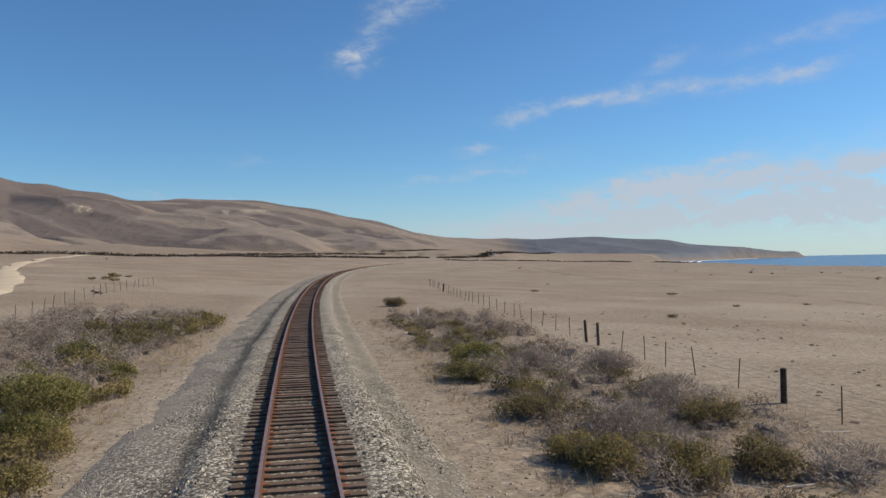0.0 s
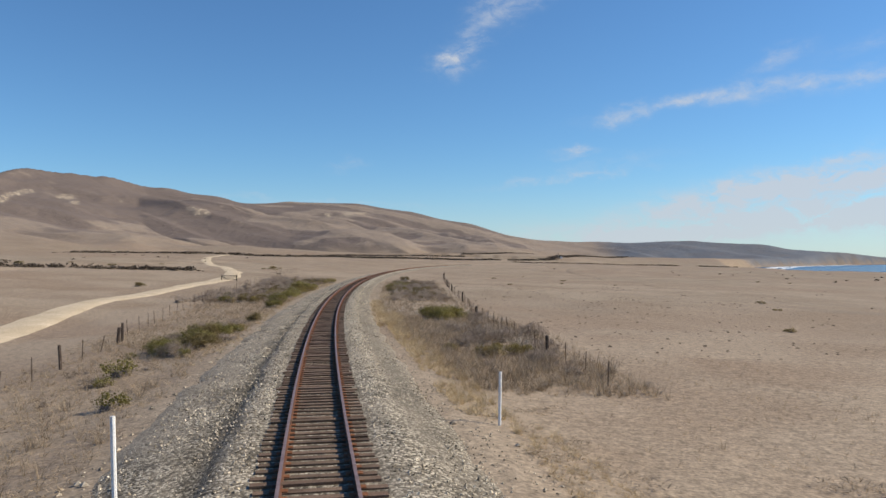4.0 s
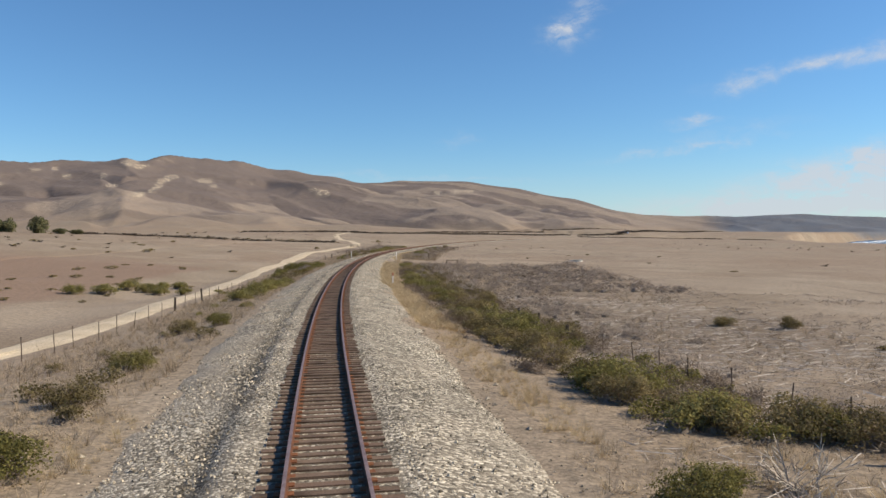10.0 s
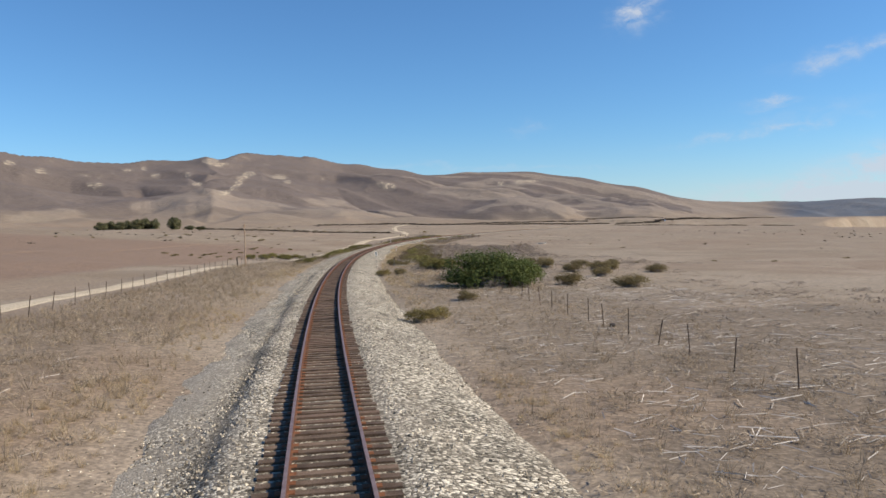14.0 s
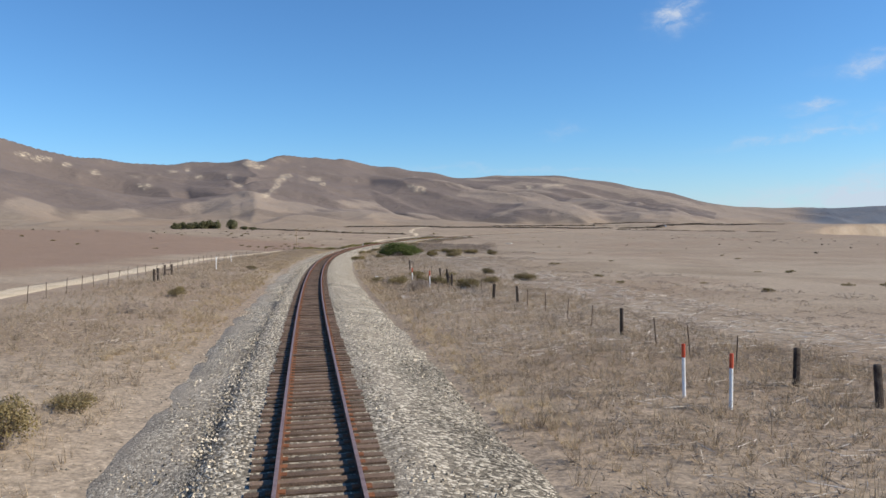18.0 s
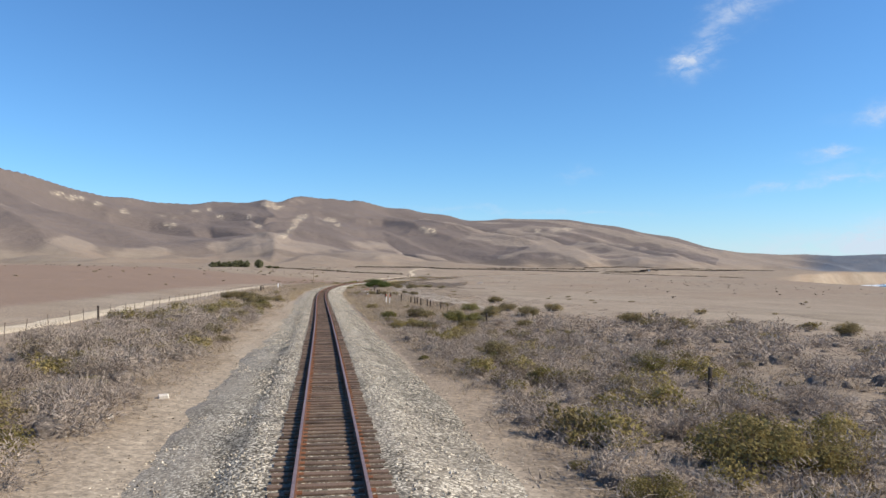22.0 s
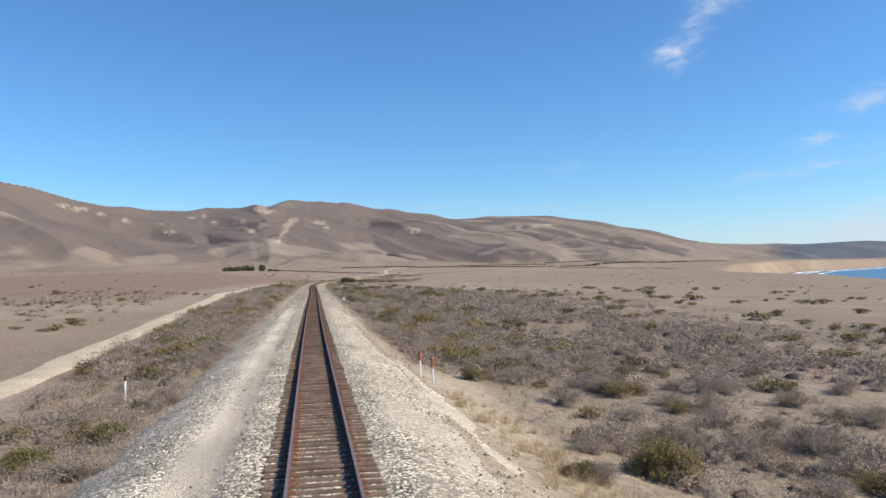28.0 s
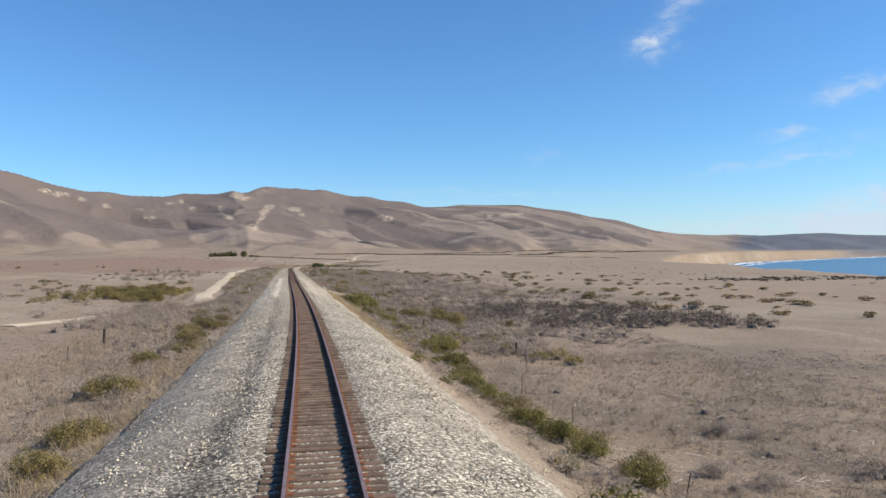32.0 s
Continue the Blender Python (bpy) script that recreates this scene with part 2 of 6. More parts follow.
    l.new(mx.outputs[2], b.inputs["Base Color"])
    bp = n.new("ShaderNodeBump")
    bp.inputs["Strength"].default_value, bp.inputs["Distance"].default_value = 0.8, 0.035
    l.new(edge.outputs["Distance"], bp.inputs["Height"])
    l.new(bp.outputs[0], b.inputs["Normal"])
    return m


M_BALLAST = ballast_material()
M_STONE = mat("ballast_stone", (0.265, 0.225, 0.168), (0.485, 0.42, 0.32), 0.8, 0.9, 0.0, 30, island=0.75)


def ground_material():
    m = mat("dry_ground", (0.235, 0.182, 0.124), (0.29, 0.230, 0.166), 0.06, 0.95, 0.5, 130, bdist=0.05)
    n, l = m.node_tree.nodes, m.node_tree.links
    b = n["Principled BSDF"]
    scaled = b.inputs["Base Color"].links[0].from_node
    base = scaled.inputs[0].links[0].from_socket
    at = n.new("ShaderNodeVertexColor")
    at.layer_name = "cover"
    sep = n.new("ShaderNodeSeparateColor")
    l.new(at.outputs["Color"], sep.inputs[0])
    geo = n.new("ShaderNodeNewGeometry")
    wide = n.new("ShaderNodeTexNoise")
    wide.inputs["Scale"].default_value, wide.inputs["Detail"].default_value = 0.011, 6
    l.new(geo.outputs["Position"], wide.inputs["Vector"])
    wr = n.new("ShaderNodeMapRange")
    wr.inputs[1].default_value, wr.inputs[2].default_value = 0.35, 0.65
    wr.inputs[4].default_value = 0.6
    l.new(wide.outputs["Fac"], wr.inputs[0])
    # brush on the hills breaks up into clumps
    clump = n.new("ShaderNodeTexNoise")
    clump.inputs["Scale"].default_value, clump.inputs["Detail"].default_value, clump.inputs["Roughness"].default_value = 0.022, 7, 0.68
    l.new(geo.outputs["Position"], clump.inputs["Vector"])
    brush = n.new("ShaderNodeMapRange")
    brush.inputs[1].default_value, brush.inputs[2].default_value = 0.35, 0.60
    both = n.new("ShaderNodeMath")
    both.operation = "MULTIPLY_ADD"
    both.inputs[1].default_value = 0.62
    l.new(sep.outputs[1], both.inputs[0])
    less = n.new("ShaderNodeMath")
    less.operation = "MULTIPLY_ADD"
    less.inputs[1].default_value, less.inputs[2].default_value = 0.8, -0.26
    l.new(clump.outputs["Fac"], less.inputs[0])
    l.new(less.outputs[0], both.inputs[2])
    l.new(both.outputs[0], brush.inputs[0])
    # bleached grass on the slopes, distance haze put into its grey, and their gullies
    hz = n.new("ShaderNodeSeparateXYZ")
    l.new(geo.outputs["Position"], hz.inputs[0])
    high = n.new("ShaderNodeMapRange")
    high.inputs[1].default_value, high.inputs[2].default_value, high.inputs[4].default_value = 12, 50, 0.85
    l.new(hz.outputs[2], high.inputs[0])
    gully = n.new("ShaderNodeTexNoise")
    gully.inputs["Scale"].default_value, gully.inputs["Detail"].default_value, gully.inputs["Roughness"].default_value = 0.016, 7, 0.62
    l.new(geo.outputs["Position"], gully.inputs["Vector"])
    relief = n.new("ShaderNodeBump")
    relief.inputs["Distance"].default_value = 11.0
    l.new(high.outputs[0], relief.inputs["Strength"])
    l.new(gully.outputs["Fac"], relief.inputs["Height"])
    l.new(b.inputs["Normal"].links[0].from_socket, relief.inputs["Normal"])
    l.new(relief.outputs[0], b.inputs["Normal"])
    # on the slopes the bare soil is torn into small scars
    torn = n.new("ShaderNodeMapRange")
    torn.inputs[1].default_value, torn.inputs[2].default_value = 0.50, 0.58
    crumb = n.new("ShaderNodeTexNoise")
    crumb.inputs["Scale"].default_value, crumb.inputs["Detail"].default_value, crumb.inputs["Roughness"].default_value = 0.07, 6, 0.7
    l.new(geo.outputs["Position"], crumb.inputs["Vector"])
    l.new(crumb.outputs["Fac"], torn.inputs[0])
    low = n.new("ShaderNodeMath")
    low.operation = "SUBTRACT"
    low.inputs[0].default_value = 1.0
    l.new(high.outputs[0], low.inputs[1])
    most = n.new("ShaderNodeMath")
    most.operation = "MAXIMUM"
    l.new(low.outputs[0], most.inputs[0])
    l.new(torn.outputs[0], most.inputs[1])
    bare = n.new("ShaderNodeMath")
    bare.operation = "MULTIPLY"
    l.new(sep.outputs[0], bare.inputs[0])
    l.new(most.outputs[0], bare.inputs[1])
    # far wooded cape, with blue distance haze put into its base colour
    hazy_wood = n.new("ShaderNodeMath")
    hazy_wood.operation = "SUBTRACT"
    hazy_wood.inputs[0].default_value = 1.0
    l.new(at.outputs["Alpha"], hazy_wood.inputs[1])
    tilled = n.new("ShaderNodeMath")
    tilled.operation = "MULTIPLY"
    tilled.inputs[1].default_value = -0.85
    l.new(sep.outputs[2], tilled.inputs[0])
    for fac, colour in ((wr.outputs[0], (0.258, 0.180, 0.122)), (sep.outputs[2], (0.34, 0.274, 0.2)), (tilled.outputs[0], (0.228, 0.152, 0.105)), (high.outputs[0], (0.245, 0.197, 0.157)), (brush.outputs[0], (0.150, 0.119, 0.104)), (bare.outputs[0], (0.46, 0.38, 0.275)), (hazy_wood.outputs[0], (0.118, 0.132, 0.155))):
        x = n.new("ShaderNodeMix")
        x.data_type = "RGBA"
        x.inputs[7].default_value = (*colour, 1)
        l.new(base, x.inputs[6])
        # brown brush below; on the hills a mauve brush with haze mixed into the colour
        if fac == brush.outputs[0]:
            low_high = n.new("ShaderNodeMix")
            low_high.data_type = "RGBA"
            low_high.inputs[6].default_value, low_high.inputs[7].default_value = (0.192, 0.148, 0.105, 1), (*colour, 1)
            l.new(high.outputs[0], low_high.inputs[0])
            l.new(low_high.outputs[2], x.inputs[7])
        if fac == sep.outputs[2]:
            k = n.new("ShaderNodeMath")
            k.operation = "MULTIPLY"
            k.inputs[1].default_value = 0.6
            l.new(fac, k.inputs[0])
            fac = k.outputs[0]
        l.new(fac, x.inputs[0])
        base = x.outputs[2]
    # leaf litter and bare crumbs
    lit = n.new("ShaderNodeTexNoise")
    lit.inputs["Scale"].default_value, lit.inputs["Detail"].default_value, lit.inputs["Roughness"].default_value = 2.6, 9, 0.82
    l.new(geo.outputs["Position"], lit.inputs["Vector"])
    lr = n.new("ShaderNodeMapRange")
    lr.inputs[1].default_value, lr.inputs[2].default_value, lr.inputs[3].default_value, lr.inputs[4].default_value = 0.36, 0.64, 0.60, 1.36
    l.new(lit.outputs["Fac"], lr.inputs[0])
    sc = n.new("ShaderNodeVectorMath")
    sc.operation = "SCALE"
    l.new(base, sc.inputs[0])
    l.new(lr.outputs[0], sc.inputs["Scale"])
    l.new(sc.outputs[0], scaled.inputs[0])
    return m


M_GROUND = ground_material()
M_WATER = mat("sea", (0.012, 0.06, 0.12), (0.018, 0.08, 0.15), 0.004, 0.25, 0.3, 30, spec=0.5, bdist=0.5)

# ---- the line of the track ----
# curvature per kilometre and rail height, by metres along the line (the far end is negative)
KS = [-700, -450, -350, -250, -170, -100, -40, 20, 80, 140, 200, 260, 320, 380, 440, 500, 600, 700, 850, 1000]
KV = [1.254, 1.118, 0.982, 0.846, 0.712, 0.608, 0.703, 1.016, 0.941, 0.886, 0.915, 0.905, 0.911, 0.705, 0.291, -0.141, 0.006, 0.088, -0.508, -1.104]
ZS = [-700, -400, -200, 0, 200, 400, 600, 800, 1000]
ZV = [2.7, 1.86, 1.02, 0.0, -0.63, -0.41, 0.18, 1.52, 3.13]
TS = np.arange(-700, 1000.1, 2.0)
_k = np.interp(TS, KS, KV) / 1000
TH = np.concatenate([[0], np.cumsum((_k[1:] + _k[:-1]))])
TH -= np.interp(0, TS, TH)
TX = np.concatenate([[0], np.cumsum(np.sin(TH)[1:] + np.sin(TH)[:-1])])
TY = np.concatenate([[0], np.cumsum(-np.cos(TH)[1:] - np.cos(TH)[:-1])])
TX -= np.interp(0, TS, TX)
TY -= np.interp(0, TS, TY)
TZ = np.interp(TS, ZS, ZV)
TZ = np.convolve(np.pad(TZ, 20, mode="reflect", reflect_type="odd"), np.ones(41) / 41, "valid")


def on_track(s, d, h=0.0):
    """World points s metres along the line, d to its side (right of the way we look) and h over the rails."""
    s, d, h = np.broadcast_arrays(np.asarray(s, float), np.asarray(d, float), np.asarray(h, float))
    a = np.interp(s, TS, TH)
    return np.stack([np.interp(s, TS, TX) + d * np.cos(a), np.interp(s, TS, TY) + d * np.sin(a), np.interp(s, TS, TZ) + h], -1)


def track_frame(s, d=0.0, h=0.0, turn=0.0):
    x, y, z = on_track(s, d, h)
    return pose(x, y, z, 0, 0, math.degrees(np.interp(s, TS, TH)) + turn)


def to_track(x, y):
    """Nearest place on the line, and the offset to its side."""
    x, y = np.asarray(x, float).ravel(), np.asarray(y, float).ravel()
    s, d = np.empty(len(x)), np.empty(len(x))
    for i in range(0, len(x), 4000):
        q = (x[i:i + 4000, None] - TX[None]) ** 2 + (y[i:i + 4000, None] - TY[None]) ** 2
        k = np.argmin(q, 1)
        a = TH[k]
        ex, ey = x[i:i + 4000] - TX[k], y[i:i + 4000] - TY[k]
        s[i:i + 4000] = TS[k] + np.clip(ex * np.sin(a) - ey * np.cos(a), -1, 1)
        side = ex * np.cos(a) + ey * np.sin(a)
        d[i:i + 4000] = np.where(side < 0, -1, 1) * np.sqrt(q[np.arange(len(k)), k])
    return s, d


def lattice(ix, iy, seed):
    h = (ix.astype(np.int64) * 374761393 + iy.astype(np.int64) * 668265263 + seed * 974711) & 0x7FFFFFFF
    h = ((h ^ (h >> 13)) * 1274126177) & 0x7FFFFFFF
    return ((h ^ (h >> 16)) & 0xFFFF) / 65535.0


def vnoise(x, y, seed=0):
    ix, iy = np.floor(x), np.floor(y)
    fx, fy = x - ix, y - iy
    fx, fy = fx * fx * (3 - 2 * fx), fy * fy * (3 - 2 * fy)
    a, b = lattice(ix, iy, seed), lattice(ix + 1, iy, seed)
    c, e = lattice(ix, iy + 1, seed), lattice(ix + 1, iy + 1, seed)
    return (a + (b - a) * fx) * (1 - fy) + (c + (e - c) * fx) * fy


def fbm(x, y, octaves=4, seed=0):
    t, amp, tot = 0.0, 1.0, 0.0
    for o in range(octaves):
        t, tot = t + amp * vnoise(x * 2 ** o + 17.3 * o, y * 2 ** o - 9.1 * o, seed + o), tot + amp
        amp *= 0.5
    return t / tot - 0.5


def smooth(a, b, x):
    t = np.clip((x - a) / (b - a), 0, 1)
    return t * t * (3 - 2 * t)


# ---- height of the land ----
GS = [-400, -100, 0, 40, 90, 150, 200, 260, 380, 460, 520, 600, 690, 740, 800, 960]
GDL = [-160, -60, -24, -13, -8, -4.6]
GL = np.array([8, 3, 1, 0, -.4, -.8, 8, 2.5, .5, -.3, -.6, -.8, 8, 1, -1, -1, -.9, -.8, 8, .5, -2, -1.3, -1.1, -.8,
               8, 0, -3.2, -1.8, -1.3, -.8, 8, 0, -3, -2.2, -1.5, -.8, 8, 1, -2, -1.8, -1.2, -.8, 8, 2, -.2, 0, -.3, -.7,
               7, 2, .3, .3, -.2, -.7, 6, 2, .3, .2, -.1, -.7, 6, 2, .2, 0, -.3, -.7, 5, 1.5, -.2, -.3, -.5, -.8,
               4, 0, -1.4, -1.3, -1.2, -.9, 3, -.5, -1.7, -1.7, -1.5, -.9, 3, -.5, -2, -2, -1.7, -1, 3, -.5, -2, -2, -1.7, -1]).reshape(16, 6)
GL[:, 5] += 0.17
GL[:, 4] += 0.08
GDR = [4.6, 8, 14, 30, 60, 150]
GR = np.array([-.8, -.8, -1, -1.5, -2.5, -5, -.8, -.8, -1, -1.5, -2.8, -5, -.8, -.9, -1.2, -1.6, -2.8, -5, -.8, -1, -1.3, -2, -3.3, -5,
               -.8, -1.5, -2, -2.8, -3.4, -5, -.8, -1.8, -2.6, -3.2, -3.4, -5, -.8, -1.6, -2.5, -3.2, -3.4, -5, -.7, -.7, -.9, -1.3, -2, -4,
               -.7, -.7, -.7, -1, -1.8, -4, -.7, -.7, -.7, -1, -1.6, -4, -.8, -.9, -1.2, -1.5, -2, -5, -.8, -1.1, -1.5, -2, -3, -6,
               -1, -1.9, -2.6, -3.6, -5, -8, -1, -2.4, -4.2, -5, -5.8, -8.5, -1, -2.8, -4.6, -5.3, -6, -9, -1, -2.8, -4.6, -5.3, -6, -9]).reshape(16, 6)


def table(s, d, ss, dd, g):
    i = np.clip(np.searchsorted(ss, s) - 1, 0, len(ss) - 2)
    j = np.clip(np.searchsorted(dd, d) - 1, 0, len(dd) - 2)
    ss, dd = np.array(ss), np.array(dd)
    u = np.clip((s - ss[i]) / (ss[i + 1] - ss[i]), 0, 1)
    v = np.clip((d - dd[j]) / (dd[j + 1] - dd[j]), 0, 1)
    u = u * u * (3 - 2 * u)
    return (g[i, j] * (1 - u) + g[i + 1, j] * u) * (1 - v) + (g[i, j + 1] * (1 - u) + g[i + 1, j + 1] * u) * v


SEA = -25.0
COAST = [(700, -3000), (520, -1500), (450, -700), (411, -360), (436, -60), (437, 115), (400, 350), (380, 450), (428, 700), (555, 1050), (668, 1380), (745, 1500),
         (960, 1900), (1400, 2600), (2000, 3150), (2700, 3500), (2900, 4200), (2500, 6000), (-6000, 6000), (-6000, -6000), (700, -6000)]
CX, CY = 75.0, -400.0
# ridge seen from the middle of the walk: bearing, distance, height angle
RIDGE = [-180, 2600, 3.0, -90, 1900, 7.5, -60, 1900, 8.2, -50, 2000, 8.0, -43, 2300, 6.9, -40, 2400, 6.0, -37.3, 2500, 5.4, -35.7, 2600, 5.4, -34.1, 2700, 5.1, -31, 2800, 5.0, -29.7, 2900, 5.27,
         -26.9, 2900, 5.2, -25.7, 2800, 5.6, -25, 2900, 5.2, -23.3, 3100, 5.85, -21.4, 3200, 5.62, -20.4, 3200, 5.65, -19.6, 3200, 5.45]
RIDGE2 = [-18.6, 3200, 5.55, -16.2, 3300, 4.9, -14.9, 3300, 4.95, -13.7, 3400, 4.6, -11.6, 3500, 4.42, -10.3, 3700, 3.98, -8.2, 3800, 4.0, -7.2, 3800, 4.18, -6.5, 3800, 4.1, -2.3, 3900, 4.05,
          -0.2, 3900, 3.65, 1.5, 3900, 3.45, 3.5, 3900, 2.9, 5.6, 3800, 2.6, 8, 3800, 1.78, 10.3, 3800, 1.4, 11.4, 3900, 1.36, 12.6, 4100, 1.25, 14.1, 4200, 1.28]
RIDGE3 = [16.2, 4250, 1.13, 18, 4250, 1.2, 20.4, 4250, 1.28, 22.7, 4250, 1.05, 25, 4250, 0.95, 26.5, 4250, 0.6, 28.5, 4250, 0.42, 30.5, 4250, 0.27, 32, 4250, 0.05, 34, 4250, -0.3, 180, 4250, -0.3]
RG = np.array(RIDGE + RIDGE2 + RIDGE3).reshape(-1, 3)
# the nearer slopes stand as they are, those farther round to the sea lie farther off
RG[:, 1] *= np.interp(RG[:, 0], [-45, -28, -12, 8, 12.6, 16], [1.0, 1.15, 1.4, 1.4, 1.2, 1.0])
RG[:, 1] = np.minimum(RG[:, 1], 4400)
SOFT_AZ = np.arange(-180, 180.1, 0.5)
SOFT_E = np.convolve(np.pad(np.interp(SOFT_AZ, RG[:, 0], RG[:, 2]), 12, mode="edge"), np.hanning(27)[1:-1] / np.hanning(27).sum(), "valid")


def coast_gap(x, y):
    """Distance to the bluff edge, positive on land."""
    p = np.array(COAST, float)
    q = np.roll(p, -1, 0)
    best, inside = np.full(len(x), 1e9), np.zeros(len(x), bool)
    for (ax, ay), (bx, by) in zip(p, q):
        ux, uy = bx - ax, by - ay
        t = np.clip(((x - ax) * ux + (y - ay) * uy) / (ux * ux + uy * uy), 0, 1)
        best = np.minimum(best, np.hypot(x - ax - t * ux, y - ay - t * uy))
        if ay != by:
            inside ^= ((ay > y) != (by > y)) & (x < ax + (y - ay) / (by - ay) * (bx - ax))
    return np.where(inside, best, -best)


def spurs(x, y, r, az, R):
    """Long spurs that run down from the ridge and swing to the east: nought on their crests, rising into the gullies between."""
    across = np.radians(az) * 3200 - 0.62 * (R - r) + fbm(x / 800, y / 800, 2, 42) * 420
    return np.abs(fbm(across / 620, r / 2400, 3, 43)), np.abs(fbm(across / 240 + 7.3, r / 1500, 2, 47))


def land(x, y, s=None, d=None):
    shape = np.shape(x)
    x, y = np.asarray(x, float).ravel(), np.asarray(y, float).ravel()
    if s is None:
        s, d = to_track(x, y)
    s, d = np.asarray(s, float).ravel(), np.asarray(d, float).ravel()
    rail = np.interp(s, TS, TZ)
    left = table(s, d, GS, GDL, GL) + np.clip(-d - 160, 0, 500) * 0.012
    right = table(s, d, GS, GDR, GR) - np.clip(d - 150, 0, 300) * 0.02
    mid = np.where(d < -3.3, left, -0.8)
    # past the far end of the line the two sides melt into one plain
    ex, ey = x - TX[0], y - TY[0]
    turn = smooth(-0.9, 0.9, (ex * np.cos(TH[0]) + ey * np.sin(TH[0])) / np.maximum(np.hypot(ex, ey), 1))
    plain = table(s, -np.abs(d), GS, GDL, GL) * (1 - turn) + table(s, np.abs(d), GS, GDR, GR) * turn + 3 * (1 - turn) - 4 * turn
    z = rail + np.where(d < -4.6, left, np.where(d > 4.6, right, mid))
    z = np.where(s < -697, rail + plain * smooth(0, 60, np.abs(d)) - 0.8 * (1 - smooth(0, 60, np.abs(d))), z)
    far = smooth(8, 40, np.abs(d))
    z += fbm(x / 26, y / 26, 4, 3) * (0.25 + 1.0 * far) + fbm(x / 3.1, y / 3.1, 3, 9) * 0.09 * smooth(4.2, 6, np.abs(d))
    z += fbm(x / 160, y / 160, 3, 5) * 5 * smooth(60, 400, np.abs(d))
    # hills
    r, az = np.hypot(x - CX, y - CY), np.degrees(np.arctan2(x - CX, y - CY))
    az2 = az + fbm(x / 500, y / 500, 2, 31) * 3.0 * smooth(600, 1500, r) * (1 - smooth(0.75, 0.97, r / np.interp(az, RG[:, 0], RG[:, 1])))
    R, E = np.interp(az2, RG[:, 0], RG[:, 1]), (np.interp(az, RG[:, 0], RG[:, 2]) + np.interp(az - 0.4, RG[:, 0], RG[:, 2]) + np.interp(az + 0.4, RG[:, 0], RG[:, 2])) / 3
    u_ = r / np.maximum(R, 1)
    broad = np.interp(az, SOFT_AZ, SOFT_E)
    top = R * np.tan(np.radians(broad + (E - broad) * smooth(0.93, 1.0, u_))) + 2.5
    r0 = np.interp(az, [-180, -60, -40, -20, -5, 6, 12, 20], [1400, 620, 650, 800, 1050, 1500, 2700, 3300])
    u = np.clip((r - r0) / np.maximum(R - r0, 1), 0, 1.3)
    rise = np.where(u < 1, 0.36 * u + 0.64 * u ** 1.9, 1 - (u - 1) * 1.0)
    spur, rib = spurs(x, y, r, az, R)
    knoll = fbm(x / 620, y / 620, 3, 41)
    body = np.clip(u * 4.0, 0, 1) * np.clip((1.0 - u) * 3.4, 0, 1)
    hill = top * rise + body * (np.clip(top, 50, 300) * (knoll * 0.3 - spur * 0.85 * np.interp(az, [-30, -27, -22, -18], [1, 0.45, 0.45, 1]) + 0.11) - rib * np.clip(top, 50, 200) * 0.42) - np.clip(u * 9, 0, 1) * (1 - smooth(0.25, 0.5, u)) * np.abs(fbm(x / 330, y / 520, 3, 131)) * 70
    hill += (fbm(x / 110, y / 110, 3, 53) * 9 - np.abs(fbm(x / 150, y / 150, 2, 57)) * 16) * np.clip(u * 5, 0, 1) * np.clip((1.05 - u) * 3, 0.2, 1)
    z = np.where(r > r0, z * (1 - smooth(0, 0.25, u)) + np.maximum(hill, 0) + 6 * smooth(0, 0.25, u), z)
    # shore
    c = coast_gap(x, y) + fbm(x / 420, y / 420, 2, 61) * 36 + fbm(x / 70, y / 70, 2, 63) * 26 * smooth(800, 1100, y)
    wide = np.clip(r * 0.013, 9, 45)
    edge = np.interp(y, [600, 900], [60, 14])
    z = np.where(c < edge, np.minimum(z, -9 + np.clip(z + 9, 0, 400) * smooth(0, edge, c)), z)
    z = np.where(c < wide, SEA - 6 + (z - SEA + 6) * smooth(-wide, wide, c), z)
    return z.reshape(shape)


# ---- meshes ----
def link_mesh(name, verts, faces, material, parent=None, smooth_faces=False):
    me = bpy.data.meshes.new(name)
    verts, faces = np.asarray(verts, np.float32), np.asarray(faces, np.int32)
    n = faces.shape[1]
    me.vertices.add(len(verts))
    me.vertices.foreach_set("co", verts.ravel())
    me.loops.add(len(faces) * n)
    me.loops.foreach_set("vertex_index", faces.ravel())
    me.polygons.add(len(faces))
    me.polygons.foreach_set("loop_start", np.arange(len(faces), dtype=np.int32) * n)
    me.polygons.foreach_set("loop_total", np.full(len(faces), n, np.int32))
    me.polygons.foreach_set("use_smooth", np.full(len(faces), smooth_faces))
    me.update(calc_edges=True)
    me.materials.append(material)
    ob = new(name, me)
    if parent:
        ob.parent = parent
    return ob


def grid_faces(nu, nv, base=0):
    i = np.arange(nu - 1)[:, None] * nv + np.arange(nv - 1)[None]
    return (np.stack([i, i + nv, i + nv + 1, i + 1], -1).reshape(-1, 4) + base)


# ground: a band along the line and a wide sheet round it, in one mesh
gs = np.arange(-420, 985, 1.5)
dd = np.concatenate([np.arange(1.0, 5.2, 0.7), np.arange(5.6, 24, 0.8), np.arange(24, 50, 2), np.arange(50, 75, 4)])
gd = np.concatenate([-dd[::-1], [0], dd])
S, D = np.meshgrid(gs, gd, indexing="ij")
P = on_track(S, D)
Z1 = land(P[..., 0], P[..., 1], S, D)
Z1 = np.where(np.abs(D) > 72, Z1 - 0.5, Z1)
v1 = np.stack([P[..., 0], P[..., 1], Z1], -1).reshape(-1, 3)
